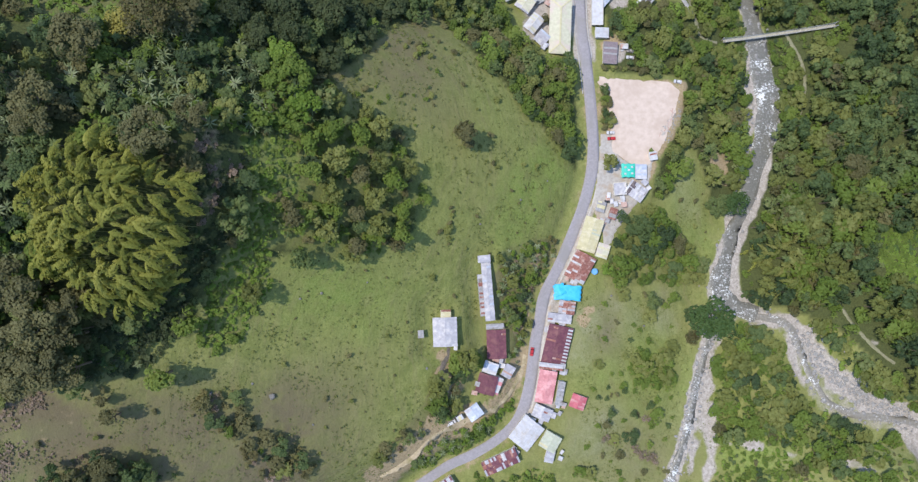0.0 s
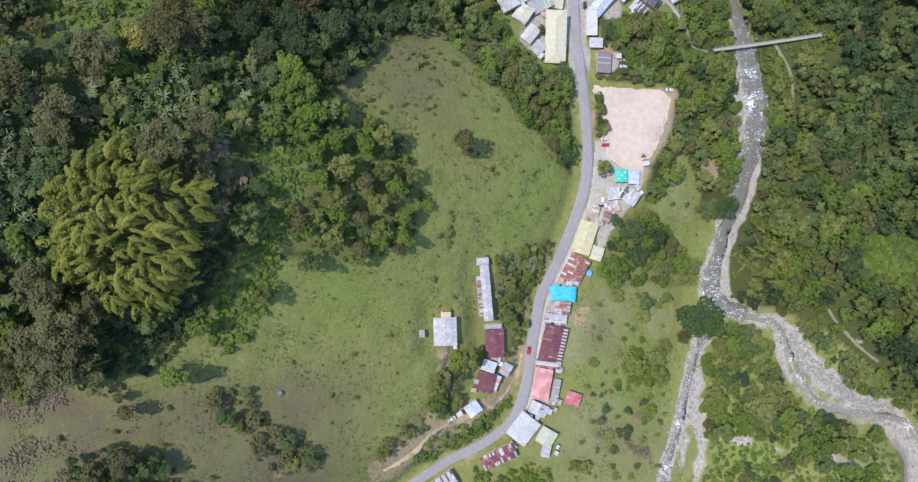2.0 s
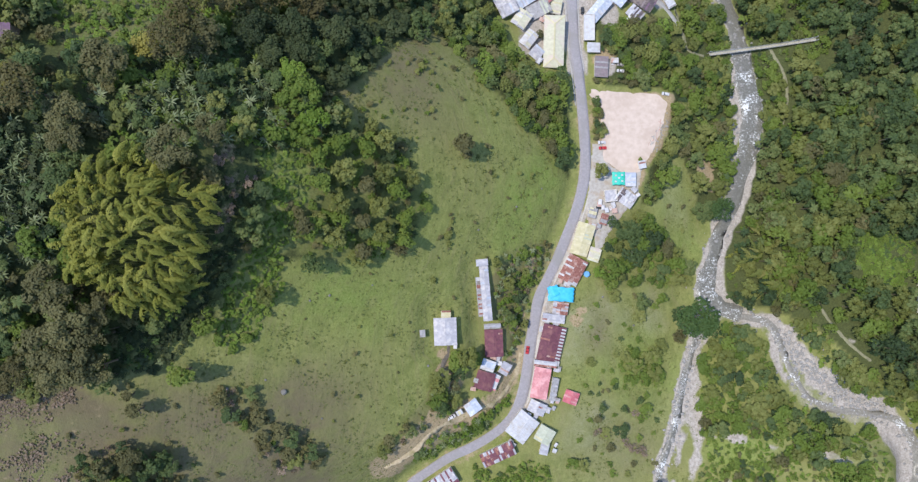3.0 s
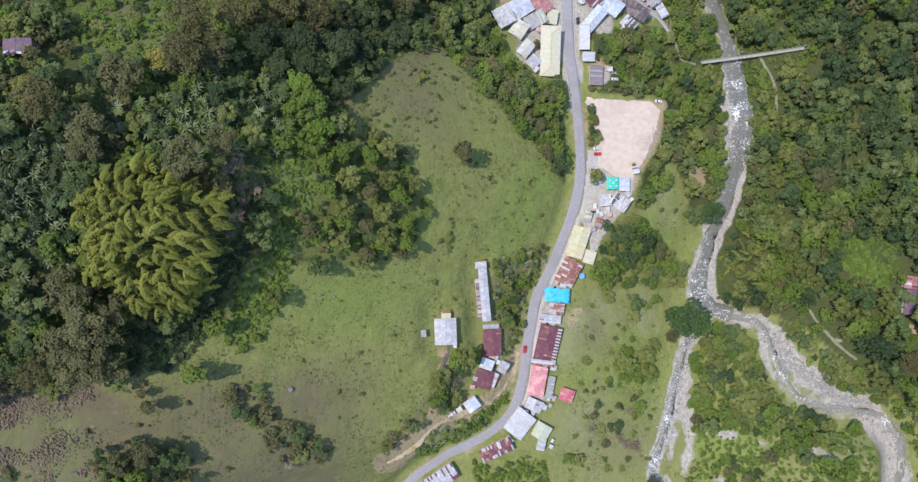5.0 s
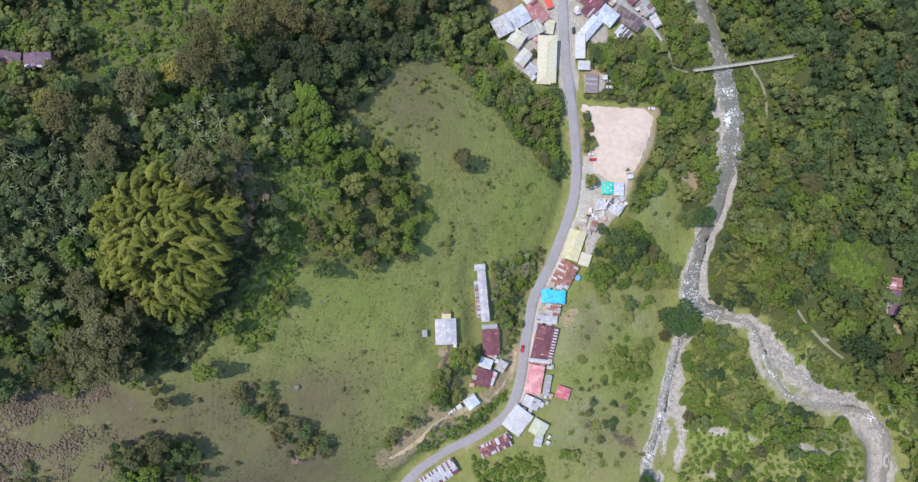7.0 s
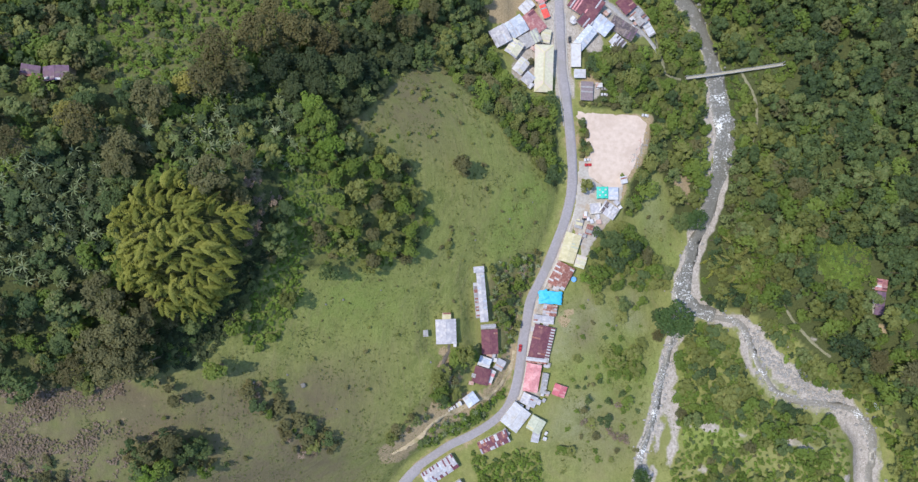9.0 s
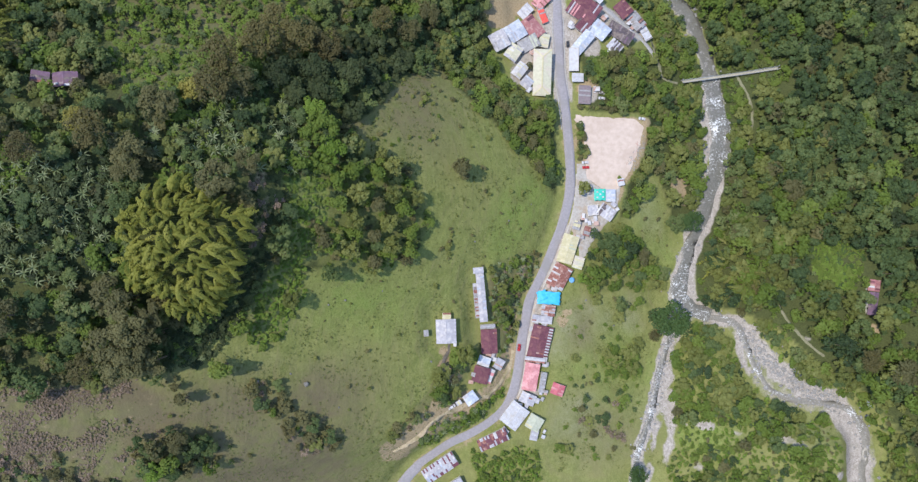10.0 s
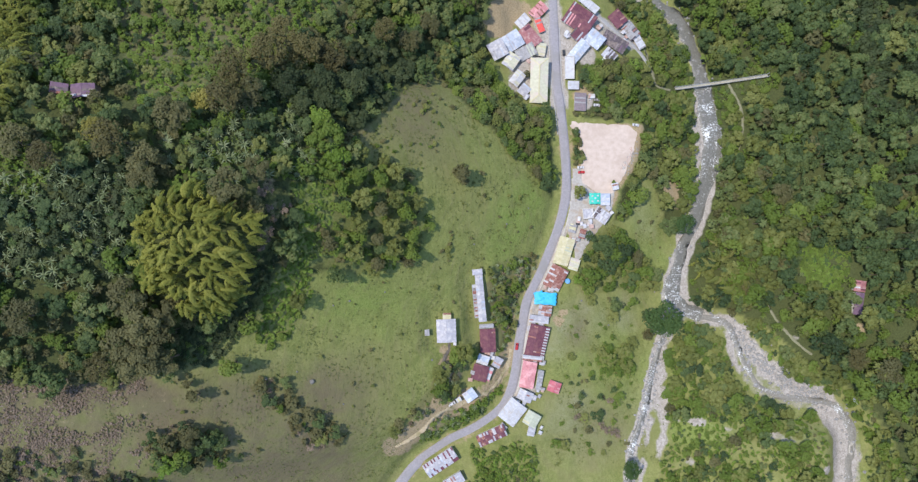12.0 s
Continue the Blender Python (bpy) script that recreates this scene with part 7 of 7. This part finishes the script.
def creek_bridge():
    root = new("plank_bridge")
    root.matrix_world = pose(246.9, -88.0, height(246.9, -88) + 1.0, 0, 0, 15)
    for i in range(14):
        part("plank", box((1.5, 0.78, 0.1), (0, -5.5 + i * 0.85, 0.0)), M_BLUEZINC, root)
    for sx in (-0.75, 0.75):
        part("handrail", box((0.08, 12.0, 0.1), (sx, 0, 1.0), None, 0.02), M_STEEL, root)
        for k in range(5):
            part("post", box((0.1, 0.1, 1.1), (sx, -5.6 + 2.8 * k, 0.5), None, 0.01), M_STEEL, root)
    for sy in (-5.8, 5.8):
        part("footing", box((2.0, 0.8, 3.0), (0, sy, -1.5), None, 0.05), M_CONCRETE, root)
    return tagged(root, "small pale blue plank bridge by the creek", "bridge")


creek_bridge()


# ---- loose stones and tufts ----
def stones(name, seed, count, label, spread):
    rng = np.random.default_rng(seed)
    bm = bmesh.new()
    bmesh.ops.create_icosphere(bm, subdivisions=1, radius=1)
    bv = np.array([v.co for v in bm.verts])
    bf = np.array([[v.index for v in f.verts] for f in bm.faces])
    bm.free()
    x, y, r = spread(rng, count)
    z = ground_z(x, y)
    n = len(x)
    shape = rng.uniform(0.6, 1.2, (n, 1, 3)) * np.array([1, 1, 0.6])
    jag = 1 + rng.normal(0, 0.13, (n, len(bv), 1))
    v = bv[None] * shape * jag * r[:, None, None] + np.stack([x, y, z + r * 0.15], 1)[:, None, :]
    f = bf[None] + (np.arange(n) * len(bv))[:, None, None]
    return tagged(mesh_object(name, v.reshape(-1, 3), f.reshape(-1, 3), M_STONE), label, "stones", kind="stuff")


def boulder(x, y, r, label):
    rng = random.Random(int(x * 7 + y))
    bm = bmesh.new()
    bmesh.ops.create_icosphere(bm, subdivisions=2, radius=r)
    for v in bm.verts:
        v.co *= 1 + 0.35 * noise.noise(v.co * (1.1 / r) + Vector((x, y, 0)))
        v.co.z *= 0.65
    me = bpy.data.meshes.new("boulder")
    bm.to_mesh(me)
    bm.free()
    me.materials.append(M_ROCK)
    ob = new("boulder", me)
    ob.matrix_world = pose(x, y, height(x, y) + r * 0.15, 0, 0, rng.uniform(0, 360))
    return tagged(ob, label, "boulder", "boulders in the pasture")


boulder(-77, -64, 1.35, "large grey boulder in the pasture")
for bx, by, br in ((-62, -78, 0.5), (-15, -59, 0.7), (-58, -22, 0.6), (-66, -24, 0.5), (-48, -60, 0.45), (-98, -60, 0.7), (30, 20, 0.6), (44, 30, 0.5), (78, -28, 0.6), (84, -30, 0.7), (128, 8, 0.5), (96, -44, 0.6), (-84, -58, 0.6), (-40, -18, 0.5), (10, 8, 0.5)):
    boulder(bx, by, br, "small pale stone in the grass")


def along(line, wide, big):
    def spread(rng, count):
        c = rounded_line([p for p in line if -180 < p[1] < 220], 0.5)
        k = rng.integers(0, len(c), count)
        p = c[k] + rng.normal(0, wide, (count, 2))
        return p[:, 0], p[:, 1], big * rng.uniform(0.25, 1, count) ** 2.2 + 0.12
    return spread


stones("river_stones", 81, 650, "pale grey boulders and stones in the river bed", along(RIVER, 4.0, 1.3))
stones("bank_stones", 84, 700, "pale stones strewn over the shingle bank", along([(183, -52), (189, -61), (197, -71), (211, -83), (227, -89)], 3.0, 1.0))
stones("embankment_rubble", 85, 110, "brown rubble below the lot's edge", along([(116, 70), (112, 60), (108, 52)], 1.0, 0.45))
stones("stream_stones", 82, 380, "pale grey stones along the side stream", along(BRANCH, 2.6, 1.2))


def plank_heap():
    """Old boards thrown down the bank beside the lot."""
    rng = random.Random(131)
    root = new("plank_heap")
    root.matrix_world = pose(109.6, 61.4, height(109.6, 61.4))
    for i in range(34):
        t = rng.uniform(-1, 1)
        x, y = 109.6 + 3.6 * t + rng.gauss(0, 0.7), 61.4 + 7.0 * t + rng.gauss(0, 0.6)
        turn = Matrix.Rotation(radians(64 + rng.gauss(0, 32)), 4, "Z") @ Matrix.Rotation(rng.gauss(0, 0.06), 4, "Y")
        bm = box((rng.uniform(1.6, 3.6), rng.uniform(0.22, 0.5), 0.1), (x - 109.6, y - 61.4, height(x, y) - height(109.6, 61.4) + 0.3 + 0.02 * (i % 7)), turn)
        part("plank", bm, (M_PAVING, M_RUSTPALE, M_STONE)[i % 3], root)
    tagged(root, "heap of pale old boards on the bank beside the lot", "board heap")


plank_heap()


def tufts():
    rng = np.random.default_rng(83)
    n = 26000
    x, y = rng.uniform(-165, 66, n), rng.uniform(-130, 108, n)
    keep = ~within(WEST_WOOD, x, y) & ~within(NORTH_BELT, x, y) & (near_line(x, y, ROAD)[0] > 6) & (x < foot_x(y))
    m = 7000
    x2, y2 = rng.uniform(60, 135, m), rng.uniform(-130, 40, m)
    k2 = (near_line(x2, y2, BRANCH)[0] > 6) & (near_line(x2, y2, RIVER)[0] > 9) & (lot_distance(x2, y2) > 3) & (near_line(x2, y2, ROAD)[0] > 14)
    x, y = np.concatenate([x[keep], x2[k2]]), np.concatenate([y[keep], y2[k2]])
    for cx, cy, r in CLEAR_OF:
        ok = np.hypot(x - cx, y - cy) > r * 0.8
        x, y = x[ok], y[ok]
    lump = np.array([noise.noise((a * 0.06, b * 0.06, 3)) for a, b in zip(x, y)])
    ok = lump + rng.uniform(-0.45, 0.45, len(x)) > -0.05
    x, y = x[ok], y[ok]
    big = rng.uniform(0, 1, len(x)) + 0.9 * np.array([noise.noise((a * 0.05, b * 0.05, 12)) for a, b in zip(x, y)]) > 0.95
    big &= (x < 66) & ((y > 15) | (rng.uniform(0, 1, len(x)) < 0.18))
    q = np.repeat(np.column_stack([x, y, ground_z(x, y) + 0.25])[big], 7, 0)
    q = q + rng.normal(0, 0.5, q.shape) * (1, 1, 0.35)
    v, f = leaves(rng, q, np.array([0, 0, 1.0]) + rng.normal(0, 0.5, q.shape), 0.42, 0.4)
    tagged(mesh_object("grass_clumps", v, f, M_OLIVELEAF, tone=np.repeat(rng.uniform(0, 0.9, len(q)), 4)), "low dark clumps of weeds in the pasture", "weeds", kind="stuff")
    p = np.repeat(np.column_stack([x, y, ground_z(x, y) + 0.15]), 3, 0) + rng.normal(0, 0.22, (3 * len(x), 3)) * (1, 1, 0.3)
    v, f = leaves(rng, p, np.array([0, 0, 1.0]) + rng.normal(0, 0.5, p.shape), 0.30, 0.4)
    tagged(mesh_object("grass_tufts", v, f, M_TUFT, tone=np.repeat(rng.uniform(0, 1, len(p)), 4)), "coarse green and straw tufts of pasture grass", "grass", kind="stuff")


tufts()
